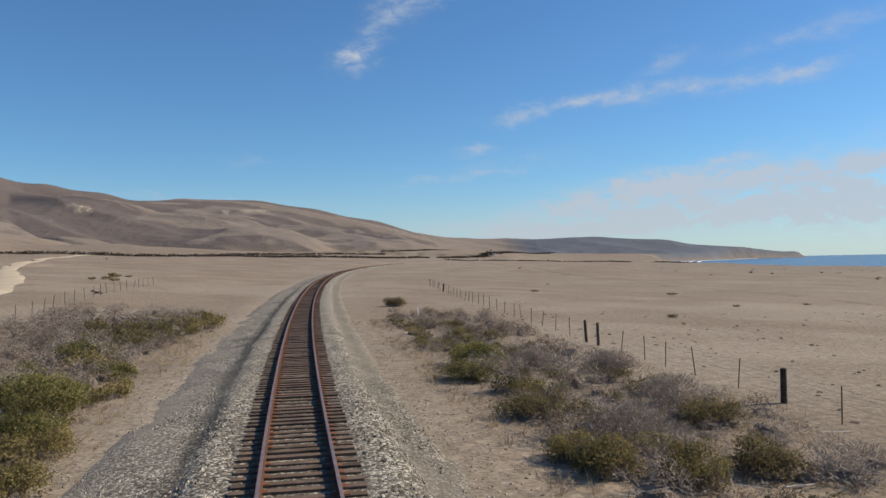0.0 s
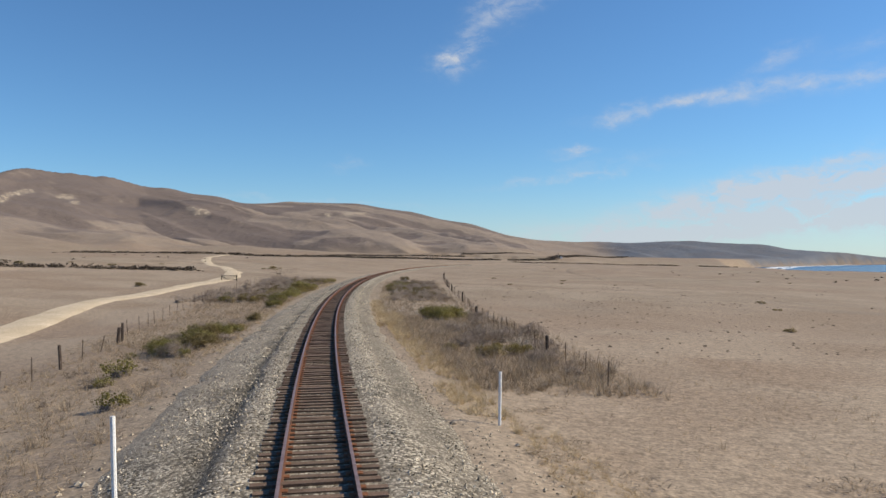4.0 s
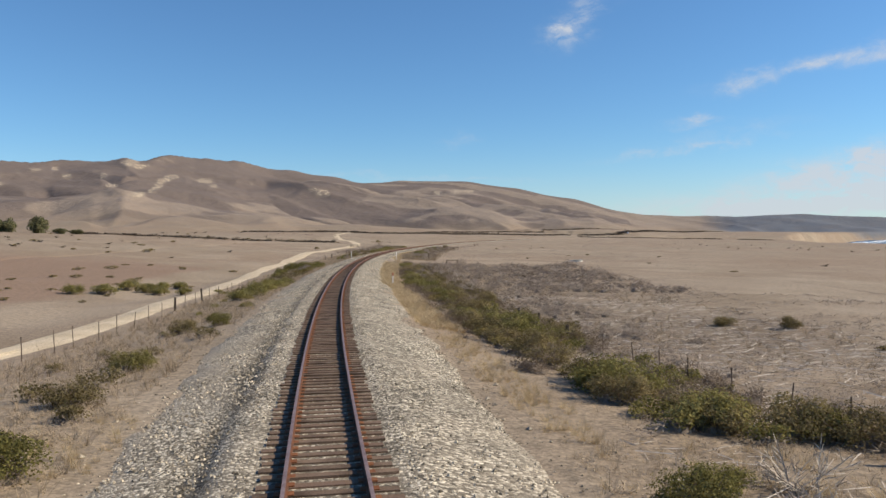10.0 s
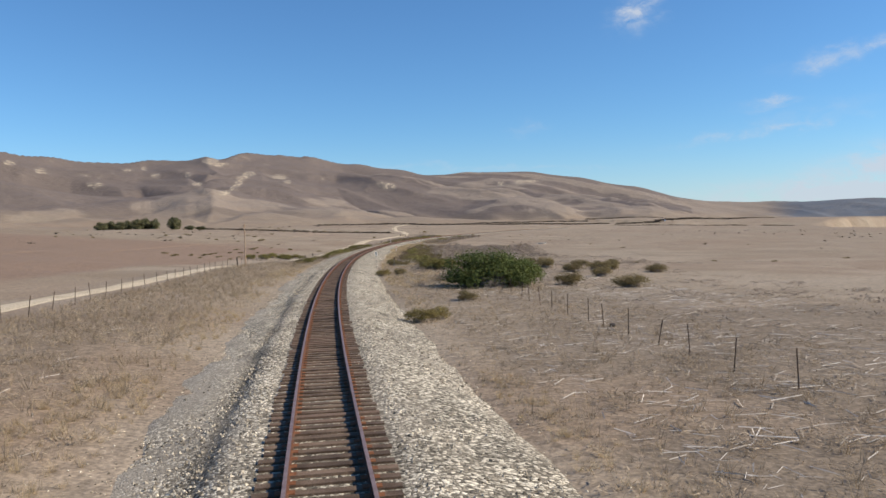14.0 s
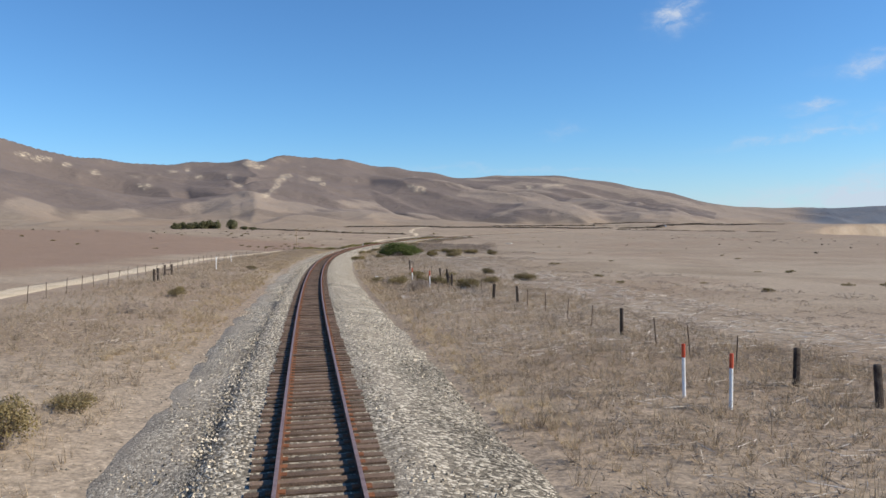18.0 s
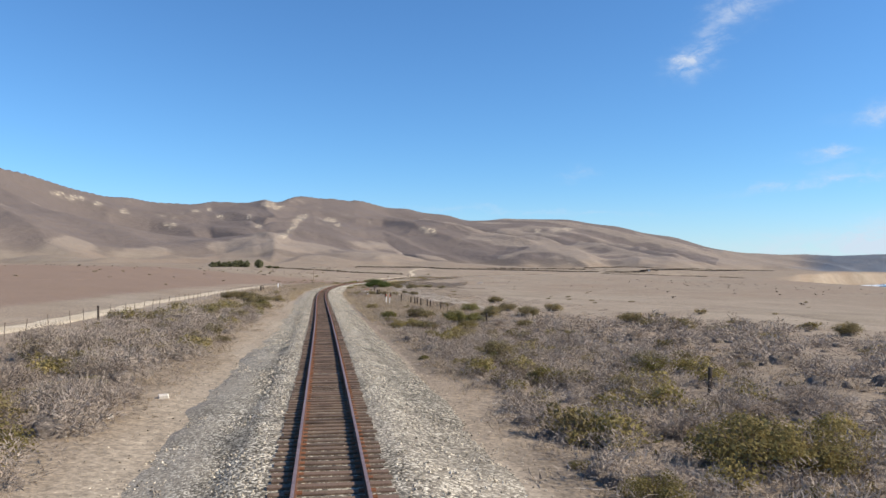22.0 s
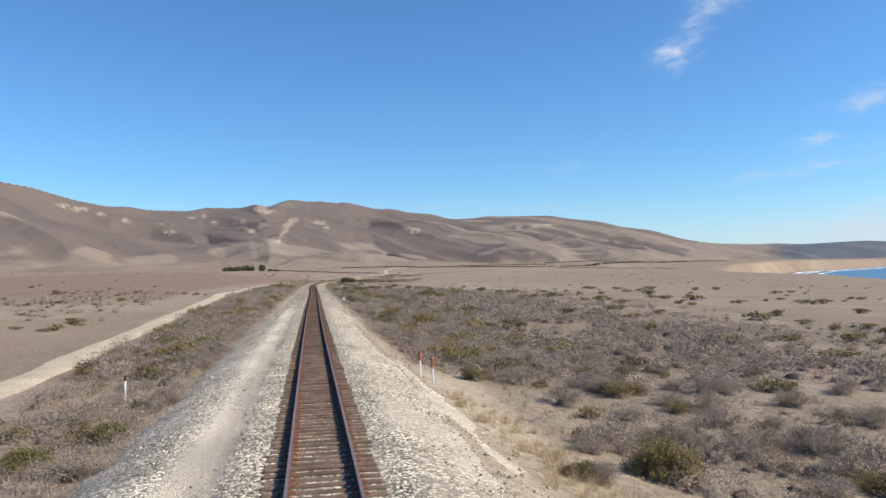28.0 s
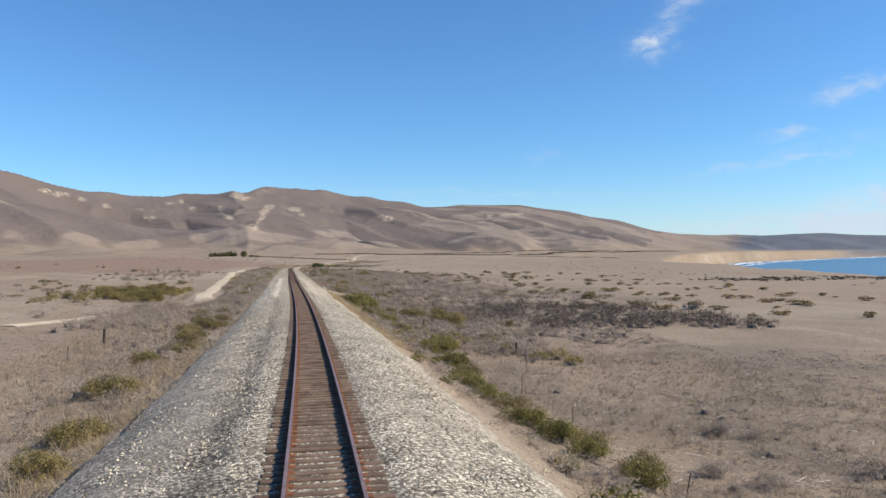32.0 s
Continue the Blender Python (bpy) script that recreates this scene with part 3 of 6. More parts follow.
az = np.radians(np.concatenate([np.arange(-62, 50, 0.16), np.arange(50, 298, 3.0)]))
rr = np.concatenate([62 * 1.022 ** np.arange(0, 118), 806 * 1.0115 ** np.arange(1, 159)])
A, RR = np.meshgrid(az, rr, indexing="ij")
X2, Y2 = CX + RR * np.sin(A), CY + RR * np.cos(A)
s2, d2 = to_track(X2, Y2)
Z2 = land(X2, Y2, s2, d2).ravel()
Z2 = np.where((np.abs(d2) < 69) & (s2 > -415) & (s2 < 980), Z2 - 3.0 * (1 - smooth(66, 69, np.abs(d2))) - 0.05, Z2)
v2 = np.stack([X2.ravel(), Y2.ravel(), Z2], -1)
f1, f2 = grid_faces(len(gs), len(gd)), grid_faces(len(az), len(rr), len(v1))
n2 = len(rr)
last = len(v1) + (len(az) - 1) * n2 + np.arange(n2 - 1)
first = len(v1) + np.arange(n2 - 1)
wrap = np.stack([last, first, first + 1, last + 1], -1)
ground = link_mesh("ground", np.concatenate([v1, v2]), np.concatenate([f1, f2[:, ::-1], wrap[:, ::-1]]), M_GROUND, smooth_faces=True)
ROAD_S = [-420, -260, -168, -122, -92, -66, -40, -10, 24, 60, 78, 92, 117, 131, 157, 190, 250, 350, 460, 540, 635, 685, 725, 737, 744, 770, 985]
ROAD_D = [-170, -105, -66, -46, -36, -30, -29.5, -29.5, -28.8, -25.5, -25.8, -24, -20, -19.6, -17.7, -16.8, -18.5, -20.5, -22.5, -23.4, -19.6, -17.8, -14.8, -15, -18, -30, -110]


def road_line(s):
    return np.interp(s, ROAD_S, ROAD_D)


def cover(x, y, z, s, d):
    """Land cover: red bare sandy soil, green scrub, blue bleached straw."""
    r, az_ = np.hypot(x - CX, y - CY), np.degrees(np.arctan2(x - CX, y - CY))
    hilly = smooth(650, 1300, r) * (az_ < 9) * (az_ > -120)
    n1, n2, n3 = fbm(x / 170, y / 170, 4, 101), fbm(x / 60, y / 60, 4, 111), fbm(x / 9, y / 9, 4, 121)
    spur, rib = spurs(x, y, r, az_, np.interp(az_, RG[:, 0], RG[:, 1]))
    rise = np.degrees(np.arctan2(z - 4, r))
    # brush fills the gullies and the high western face; grass keeps the crests and the foot hills
    high_face = smooth(1.9, 3.0, rise + n1 * 1.2) * (1 - smooth(-14, -6, az_))
    scrub = smooth(0.25, 0.75, smooth(0.05, 0.16, spur) * 0.62 + smooth(0.06, 0.18, rib) * 0.3 + high_face * 0.55 + (1 - smooth(1.6, 2.6, rise)) * (smooth(0.02, 0.12, np.abs(fbm(x / 330, y / 520, 3, 131))) * 0.5 - 0.12) + n1 * 1.2 + n2 * 0.4) * hilly * smooth(10, 40, z)
    # where the far wooded slopes take the colour tinted with haze
    hazy_woods = smooth(2900, 3500, r) * smooth(13.2, 16.0, az_ + n1 * 2) * smooth(-25, -17, z) * (0.95 + 0.4 * n2)
    near = 1 - smooth(60, 200, np.abs(d))
    band = np.where(d > 0, smooth(480, 520, s) * smooth(5.2, 8, d) * 0.6 + smooth(70, 110, s) * (1 - smooth(210, 240, s)) * smooth(7, 10, d) * 0.65 * (1 - smooth(30, 60, d)),
                    smooth(440, 480, s) * smooth(5.2, 7.5, -d) * (1 - smooth(17, 22, -d)) * 0.12)
    scrub = np.maximum(scrub, np.clip(band * near * smooth(-0.22, 0.1, n3 + n2), 0, 1))
    scrub = np.maximum(scrub, smooth(785, 800, s) * smooth(10, 14, d) * (1 - smooth(60, 90, d)) * 0.85 * smooth(-0.3, 0.1, n3 + n2))
    scrub = np.maximum(scrub, smooth(466, 474, s) * np.interp(s, [520, 550, 680, 700], [1, 0.7, 0.6, 0]) * smooth(4.5, 5, d) * (1 - smooth(6.5, 9, d)) * smooth(-0.25, 0.05, n3) * 1.2)
    scrub = np.maximum(scrub, smooth(225, 250, s) * (1 - smooth(330, 380, s)) * smooth(-22, -14, d) * (1 - smooth(-10, -6, d)) * 0.5)
    scrub = np.maximum(scrub, smooth(225, 250, s) * (1 - smooth(370, 395, s)) * smooth(5, 7, d) * (1 - smooth(26, 46, d)) * 0.62 * smooth(-0.3, 0.12, n3 + 0.6 * n2))
    scrub = np.maximum(scrub, smooth(150, 165, s) * (1 - smooth(235, 250, s)) * smooth(7, 9, d) * (1 - smooth(30, 60, d)) * 0.4 * smooth(-0.3, 0.12, n3 + 0.6 * n2))
    foot = smooth(-60, -20, s) * (1 - smooth(40, 70, s)) * (smooth(4.4, 5, d) * (1 - smooth(8, 12, d)) * 0.4 + smooth(12, 18, d) * (1 - smooth(70, 110, d)) * 0.42)
    scrub = np.maximum(scrub, foot * smooth(-0.3, 0.1, n3 + 0.5 * n2))
    sand = smooth(0.20, 0.30, n2) * smooth(0.0, 0.2, n3 + n1) * hilly * smooth(60, 140, z) * 0.7
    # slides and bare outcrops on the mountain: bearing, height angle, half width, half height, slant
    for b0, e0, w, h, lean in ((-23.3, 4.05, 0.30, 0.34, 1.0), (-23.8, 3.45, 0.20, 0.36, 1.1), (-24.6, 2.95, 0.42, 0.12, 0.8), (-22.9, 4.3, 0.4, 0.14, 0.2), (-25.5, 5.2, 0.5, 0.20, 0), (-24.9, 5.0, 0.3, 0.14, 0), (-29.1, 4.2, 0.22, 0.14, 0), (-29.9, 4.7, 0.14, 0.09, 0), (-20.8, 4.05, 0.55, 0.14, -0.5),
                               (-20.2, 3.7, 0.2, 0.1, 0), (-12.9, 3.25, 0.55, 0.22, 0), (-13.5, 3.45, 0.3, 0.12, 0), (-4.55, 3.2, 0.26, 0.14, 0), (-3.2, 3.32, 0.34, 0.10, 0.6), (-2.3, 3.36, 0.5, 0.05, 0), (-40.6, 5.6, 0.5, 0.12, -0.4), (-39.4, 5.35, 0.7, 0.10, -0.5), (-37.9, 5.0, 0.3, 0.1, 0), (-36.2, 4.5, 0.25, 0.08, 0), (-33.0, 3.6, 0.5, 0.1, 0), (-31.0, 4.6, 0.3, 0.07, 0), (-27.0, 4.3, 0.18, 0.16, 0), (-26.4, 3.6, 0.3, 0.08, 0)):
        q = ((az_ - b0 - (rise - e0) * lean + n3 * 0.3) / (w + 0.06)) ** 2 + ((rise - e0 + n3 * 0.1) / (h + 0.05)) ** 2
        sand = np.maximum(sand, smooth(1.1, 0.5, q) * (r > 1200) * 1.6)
    # reddish bare field west of the road
    field = smooth(32, 36, -d + n2 * 8) * (1 - smooth(150, 175, -d + n1 * 30)) * smooth(60, 110, s + n2 * 30) * (1 - smooth(560, 640, s + n1 * 60))
    c = coast_gap(x, y)
    sand = np.maximum(sand, (0.1 + 1.2 * n2) * (1 - smooth(8, 22, c)) * smooth(850, 1100, y) * (1 - smooth(1450, 1700, y)))
    sand = np.maximum(sand, 0.6 * smooth(690, 702, s) * (1 - smooth(716, 726, s)) * smooth(5.5, 6.5, d) * (1 - smooth(8.5, 10, d)))
    sand = np.maximum(sand, (np.interp(s, [40, 100, 200, 250, 470, 520], [0.28, 0.2, 0.16, 0.06, 0.06, 0.3]) * np.where(d > 0, 0.5, 1.0) * (1 - smooth(430, 450, s) * (1 - smooth(540, 560, s)) * (d > 0)) + np.where(d > 0, 0.16, 0.4) * smooth(540, 600, s)) * (1 - smooth(4.8, 7.0, np.abs(d) + n3 * 3)))
    straw = smooth(-0.05, 0.2, n3 + 0.4 * n2) * near * (1 - 0.9 * smooth(770, 790, s) * smooth(5, 9, d))
    straw = straw * (1 - field) - 1.0 * field
    return np.stack([sand, scrub, straw, 1 - hazy_woods], -1)


gx, gy, gz = np.concatenate([v1, v2]).T
gS, gD = np.concatenate([np.repeat(gs, len(gd)), s2]), np.concatenate([np.tile(gd, len(gs)), d2])
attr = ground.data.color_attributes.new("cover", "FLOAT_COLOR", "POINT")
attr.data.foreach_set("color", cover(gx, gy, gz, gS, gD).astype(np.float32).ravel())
tagged(ground, "dry tan grassland plain rising to bare brown hills", "ground", kind="structure")

ws = 9000
water = link_mesh("water", [(-ws, -ws, SEA), (ws, -ws, SEA), (ws, ws, SEA), (-ws, ws, SEA)], [(0, 1, 2, 3)], M_WATER)
tagged(water, "blue sea with pale surf along the shore", "sea", kind="structure")

# ballast bed
bd = np.array([-6.4, -5.4, -4.6, -3.9, -3.3, -2.9, -2.65, -2.45, -2.2, -1.9, -1.5, -1.3, 1.3, 1.5, 1.9, 2.3, 2.8, 3.4, 4.0, 4.5, 5.3])
bh = np.array([-1.0, -0.62, -0.5, -0.44, -0.385, -0.35, -0.325, -0.285, -0.22, -0.19, -0.19, -0.215, -0.215, -0.19, -0.19, -0.26, -0.42, -0.6, -0.8, -1.02, -1.5])
bs = np.arange(-420, 985, 0.75)
S, D = np.meshgrid(bs, bd, indexing="ij")
def bed_width(s, d):
    """How far the foot of the ballast spreads along the way."""
    k = np.where(d > 0, np.interp(s, [20, 60, 140, 185, 300, 480, 600, 780], [0.92, 0.97, 1.03, 1.14, 1.18, 1.12, 1.13, 1.1]), np.interp(s, [60, 150, 300, 440, 560, 640, 780], [0.88, 0.93, 0.88, 0.80, 0.92, 1.0, 0.96]))
    return 1 + (k - 1) * smooth(1.9, 3.4, np.abs(d))


def bed_height(s, d):
    """Height of the bed: a furrow runs beside the shoulder along the older stretches."""
    a = np.interp(s, [-420, 60, 330, 420, 480, 620, 640], [0.06, 0.06, 0.05, 0.04, 0.03, 0.02, 0.0]) * (0.8 + 1.6 * fbm(s / 6, s * 0, 3, 83))
    furrow = smooth(-3.35, -2.6, d) * (1 - smooth(-2.5, -2.15, d))
    flat = np.interp(s, [590, 640, 745, 770], [0.0, 1.0, 1.0, 0.4]) * np.interp(d, [-5.4, -4.6, -4.1, -3.3, -2.5, -2.2], [0.0, 0.1, 0.2, 0.14, 0.04, 0.0])
    right = smooth(2.4, 2.8, d) * (1 - smooth(3.0, 3.6, d)) * np.interp(s, [40, 90], [0.1, 0.0])
    right = right - (0.2 + fbm(s / 4, d * 0.5, 2, 89) * 0.3) * smooth(3.0, 4.6, d) * np.interp(s, [90, 125, 215, 240], [0, 1, 1, 0])
    return np.interp(d, bd, bh) - a * furrow - right + flat


def bed_coarse(s, d):
    """Share of whole stones: low where dust and fine grit have filled the bed."""
    k = 0.92 + fbm(s / 5, d * 0.9, 3, 87) * 1.1 - 0.12 * smooth(3.0, 4.2, np.abs(d))
    k = k - 0.38 * smooth(2.3, 2.7, d) * (1 - smooth(70, 110, s))
    k = k - 0.12 * smooth(3.0, 3.5, -d) * (1 - smooth(60, 110, s))
    k = k - 0.8 * smooth(2.2, 2.5, -d) * (1 - smooth(3.4, 4.0, -d)) * smooth(610, 650, s) * (1 - smooth(742, 765, s))
    k = k - 0.35 * smooth(1.8, 2.4, d) * smooth(610, 650, s) * (1 - smooth(742, 765, s))
    k = k - 0.15 * smooth(3.2, 3.9, -d) * smooth(240, 330, s) * (1 - smooth(560, 620, s))
    k = k - 0.32 * smooth(4.2, 5.0, np.abs(d) + fbm(s / 2.5, d * 0.8, 2, 88) * 1.6) * (1 - 0.5 * (d > 0)) * (1 - 0.7 * smooth(600, 640, s))
    return np.clip(k, 0.05, 1)


P = on_track(S, D * bed_width(S, D), bed_height(S, D) + (fbm(S / 3.5, D * 1.2, 3, 77) * 0.16 + fbm(S / 14, D * 0.4, 2, 78) * 0.12) * smooth(1.8, 2.8, np.abs(D)) + fbm(S / 2.2, D * 0.7, 3, 79) * np.where(D < 0, 0.24, 0.42) * smooth(3.4, 5.0, np.abs(D)) + fbm(S / 0.9, D * 1.1, 2, 80) * 0.10 * smooth(1.6, 2.4, np.abs(D)))
ballast = link_mesh("ballast_bed", P.reshape(-1, 3), grid_faces(len(bs), len(bd)), M_BALLAST, smooth_faces=True)
pale = np.interp(S, [-420, 60, 200, 320, 440, 545, 640, 740, 785, 985], [0.82, 0.84, 0.94, 1.1, 0.95, 0.9, 1.4, 1.35, 1.0, 0.95]) * np.where(np.abs(D) < 1.4, 0.85, 1.0)
pale = pale * np.where((D > 2.4) & (S > 440) & (S < 560), 0.75, 1.0)
pale = pale * (1 - 0.3 * smooth(2.4, 2.8, D) * (1 - smooth(3.6, 4.2, D)) * (1 - smooth(70, 110, S)))
pale = pale * (1 + 0.35 * smooth(2.3, 2.6, -D) * (1 - smooth(3.6, 4.2, -D)) * smooth(610, 650, S) * (1 - smooth(742, 765, S)))
# darker stones along the furrow, with its shade also put into the paleness
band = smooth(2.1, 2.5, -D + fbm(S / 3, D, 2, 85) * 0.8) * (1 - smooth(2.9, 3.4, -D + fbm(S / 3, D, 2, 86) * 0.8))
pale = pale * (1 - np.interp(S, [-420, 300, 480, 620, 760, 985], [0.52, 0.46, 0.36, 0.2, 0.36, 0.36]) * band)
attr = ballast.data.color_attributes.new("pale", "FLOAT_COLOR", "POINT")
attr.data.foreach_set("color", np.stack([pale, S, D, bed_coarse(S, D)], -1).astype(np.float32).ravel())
tagged(ballast, "grey and pale crushed stone ballast bed under the rails", "ballast", kind="structure")

# rails
RAIL = [(-0.037, 0.0), (0.037, 0.0), (0.037, -0.036), (0.010, -0.05), (0.010, -0.15), (0.07, -0.165), (0.07, -0.18), (-0.07, -0.18), (-0.07, -0.165), (-0.010, -0.15), (-0.010, -0.05), (-0.037, -0.036)]
for side in (-1, 1):
    rs = np.arange(-420, 985, 2.0)
    pts = np.stack([on_track(rs, side * 0.7525 + a, b) for a, b in RAIL], 1)
    fs = grid_faces(len(rs), 12)
    i = np.arange(len(rs) - 1) * 12
    close = np.stack([i + 11, i + 23, i + 12, i], -1)
    rail = link_mesh("rail", pts.reshape(-1, 3), np.concatenate([fs, close])[:, ::-1], M_RAILSIDE)
    rail.data.materials.append(M_RAILTOP)
    mi = np.zeros(len(fs) + len(close), np.int32)
    mi[np.arange(len(rs) - 1) * 11] = 1
    rail.data.polygons.foreach_set("material_index", mi)
    tagged(rail, "long curving rusty steel rail with a worn grey head", "rail", "rails of the track")

# sleepers
def box_mesh(name, lx, ly, lz, material, bevel=0.0):
    bm = bmesh.new()
    bmesh.ops.create_cube(bm, size=1)
    bmesh.ops.scale(bm, vec=(lx, ly, lz), verts=bm.verts)
    if bevel:
        bmesh.ops.bevel(bm, geom=bm.edges[:], offset=bevel, segments=1, affect="EDGES")
    me = bpy.data.meshes.new(name)
    bm.to_mesh(me)
    bm.free()
    me.materials.append(material)
    return me
def part(name, data, parent, label=""):
    ob = new(name, data)
    ob.parent = parent
    if label:
        ob["label"] = label
    return ob


def mesh_of(name, verts, faces, material, extra=(), soft=False):
    ob = link_mesh(name, verts, faces, material, smooth_faces=soft)
    me = ob.data
    bpy.data.objects.remove(ob)
    for m in extra:
        me.materials.append(m)
    return me


def joined(name, base_v, base_f, mats, material):
    """Many copies of one small mesh, joined into one."""
    base_v, base_f = np.asarray(base_v, float), np.asarray(base_f)
    m = np.asarray(mats, float)
    v = np.einsum("nij,kj->nki", m[:, :3, :3], base_v) + m[:, None, :3, 3]
    f = base_f[None] + (np.arange(len(m)) * len(base_v))[:, None, None]
    return v.reshape(-1, 3), f.reshape(-1, base_f.shape[1])


def turns(x, y, z, turn, sx, sy, sz, lean=None):
    """Matrices for a scatter."""
    n = len(x)
    m = np.zeros((n, 4, 4))
    c, s = np.cos(turn), np.sin(turn)
    m[:, 0, 0], m[:, 0, 1], m[:, 1, 0], m[:, 1, 1], m[:, 2, 2] = c * sx, -s * sy, s * sx, c * sy, sz
    if lean is not None:
        m[:, 0, 2], m[:, 1, 2] = lean[0] * sz, lean[1] * sz
    m[:, 0, 3], m[:, 1, 3], m[:, 2, 3], m[:, 3, 3] = x, y, z, 1
    return m


# ---- the track ----
track = new("railway_track")
tagged(track, "single rusty railway track on wooden sleepers curving over the plain", "railway")
for ob in [o for o in bpy.data.objects if o.name.startswith("rail") and o.type == "MESH"]:
    ob.parent = track
    ob["label"] = "rusty steel rail with a worn head"
    del ob["category"], ob["group"]
tie_mesh = box_mesh("sleeper", 2.6, 0.23, 0.18, M_TIE, 0.02)
bvx = np.array([(x, y, z) for x in (-1.3, 1.3) for y in (-.115, .115) for z in (-.09, .09)])
bfx = np.array([(0, 1, 3, 2), (4, 6, 7, 5), (0, 4, 5, 1), (2, 3, 7, 6), (0, 2, 6, 4), (1, 5, 7, 3)])
rng = np.random.default_rng(4)
plates, rest = [], []
for k, s in enumerate(np.arange(-300, 985, 0.495)):
    m = track_frame(s, rng.normal(0, 0.035), -0.262 + rng.normal(0, 0.010), rng.normal(0, 0.7))
    if 700 < s < 848:
        ob = part("sleeper", tie_mesh, track)
        ob.matrix_world = m
    else:
        rest.append(np.array(m))
    for side in (-1, 1):
        plates.append(np.array(track_frame(s, side * 0.7525, -0.172)))
row = link_mesh("sleeper_run", *joined("s", bvx, bfx, rest, M_TIE), M_TIE, track)
tagged(row, kind="stuff")
M_PLATE = mat("rusted_plate", (0.16, 0.06, 0.025), (0.24, 0.10, 0.045), 5, 0.9, 0.2)
row = link_mesh("tie_plate_run", *joined("p", bvx * (0.135, 0.85, 0.16), bfx, plates, M_PLATE), M_PLATE, track)
tagged(row, kind="stuff")

# loose stones of the ballast
chip_v = np.array([(1, -0.2, -0.3), (0.2, 0.9, -0.3), (-0.9, 0.3, -0.3), (-0.1, -0.85, -0.3), (0.25, 0.15, 0.7), (-0.35, -0.1, 0.6)])
chip_f = np.array([(0, 1, 4), (1, 2, 5), (1, 5, 4), (2, 3, 5), (3, 0, 4), (3, 4, 5)])
stone_v = np.array([(1, 0, 0), (-0.9, 0.1, 0), (0, 0.8, 0.1), (0.1, -0.85, 0), (0.1, 0, 0.75), (0, 0.1, -0.6)])
stone_f = np.array([(0, 2, 4), (2, 1, 4), (1, 3, 4), (3, 0, 4), (2, 0, 5), (1, 2, 5), (3, 1, 5), (0, 3, 5)])
rng = np.random.default_rng(11)


def stones(count, s0, s1, d_of, lo, hi, lift):
    s = rng.uniform(s0, s1, count)
    d = d_of(count)
    keep = rng.random(count) < bed_coarse(s, d)
    s, d = s[keep], d[keep]
    count = len(s)
    h = bed_height(s, d) + lift
    d = d * bed_width(s, d)
    p = on_track(s, d, h)
    sc = rng.uniform(lo, hi, count)
    m = turns(p[:, 0], p[:, 1], p[:, 2], rng.uniform(0, 6.28, count), sc, sc * rng.uniform(0.6, 1, count), sc * rng.uniform(0.6, 1.0, count))
    return joined("stone", chip_v, chip_f, m, M_STONE)


def shoulder(n):
    d = rng.uniform(1.45, 4.5, n)
    return np.where(rng.random(n) < 0.55, -(1.45 + (d - 1.45) * 1.28), d)


pieces = [stones(180000, -25, 848, shoulder, 0.024, 0.058, 0.012), stones(30000, -60, 860, lambda n: rng.uniform(-1.25, 1.25, n), 0.018, 0.035, 0.0)]
vs, fs, base = [], [], 0
for v, f in pieces:
    vs.append(v)
    fs.append(f + base)
    base += len(v)
ob = link_mesh("ballast_stones", np.concatenate(vs), np.concatenate(fs), M_STONE)
tagged(ob, "loose pale and grey crushed ballast stones beside the rails", "ballast stones", kind="stuff")

# dirt road beside the line
M_ROAD = mat("pale_dirt_road", (0.47, 0.38, 0.26), (0.57, 0.47, 0.335), 0.35, 0.95, 0.4, 25)
q = np.arange(-415, 775, 2.0)
dr = np.array([-2.3, -1.5, -0.8, 0, 0.8, 1.5, 2.3])
S, D = np.meshgrid(q, dr, indexing="ij")
wob = fbm(S / 9, D, 3, 15) * 1.4
D2 = road_line(S) + fbm(S / 34, S * 0, 2, 16) * 3.0 + (D + wob) * np.interp(S, [-200, 0, 200, 650, 985], [0.95, 0.9, 0.86, 0.8, 0.8])
P = on_track(S, D2)
zz = land(P[..., 0], P[..., 1], S, D2)
zz = np.repeat(zz.max(1, keepdims=True) * 0.5 + zz.mean(1, keepdims=True) * 0.5, len(dr), 1) * 0.6 + zz * 0.4 + np.array([-0.12, 0.05, 0.05, 0.09, 0.05, 0.05, -0.12])
road = link_mesh("dirt_road", np.stack([P[..., 0], P[..., 1], zz], -1).reshape(-1, 3), grid_faces(len(q), len(dr)), M_ROAD, smooth_faces=True)
tagged(road, "pale dusty unpaved track running beside the railway", "dirt road", kind="structure")

# ---- plants ----
M_LEAF = mat("brush_leaf", (0.165, 0.150, 0.05), (0.27, 0.235, 0.09), 0.6, 0.9, 0, 30, island=0.35, obrand=0.2, spec=0.1, thin=0.4)
M_LEAF2 = mat("olive_leaf", (0.18, 0.145, 0.068), (0.28, 0.222, 0.112), 0.6, 0.9, 0, 30, island=0.25, obrand=0.25, spec=0.1, thin=0.4)
M_BROAD = mat("broad_bush_leaf", (0.075, 0.098, 0.03), (0.135, 0.155, 0.05), 0.8, 0.8, 0, 20, island=0.3, spec=0.15, thin=0.35)
M_TWIG = mat("dead_twig", (0.265, 0.211, 0.166), (0.40, 0.33, 0.268), 0.5, 0.95, 0, 40, island=0.16, spec=0.1, thin=0.15)
M_TWIG2 = mat("brown_twig", (0.14, 0.104, 0.074), (0.245, 0.186, 0.132), 0.5, 0.9, 0, 40, island=0.22, thin=0.25)
M_YELLOW = mat("ochre_leaf", (0.18, 0.148, 0.056), (0.28, 0.222, 0.092), 0.6, 0.9, 0, 30, island=0.25, obrand=0.15, spec=0.1, thin=0.4)
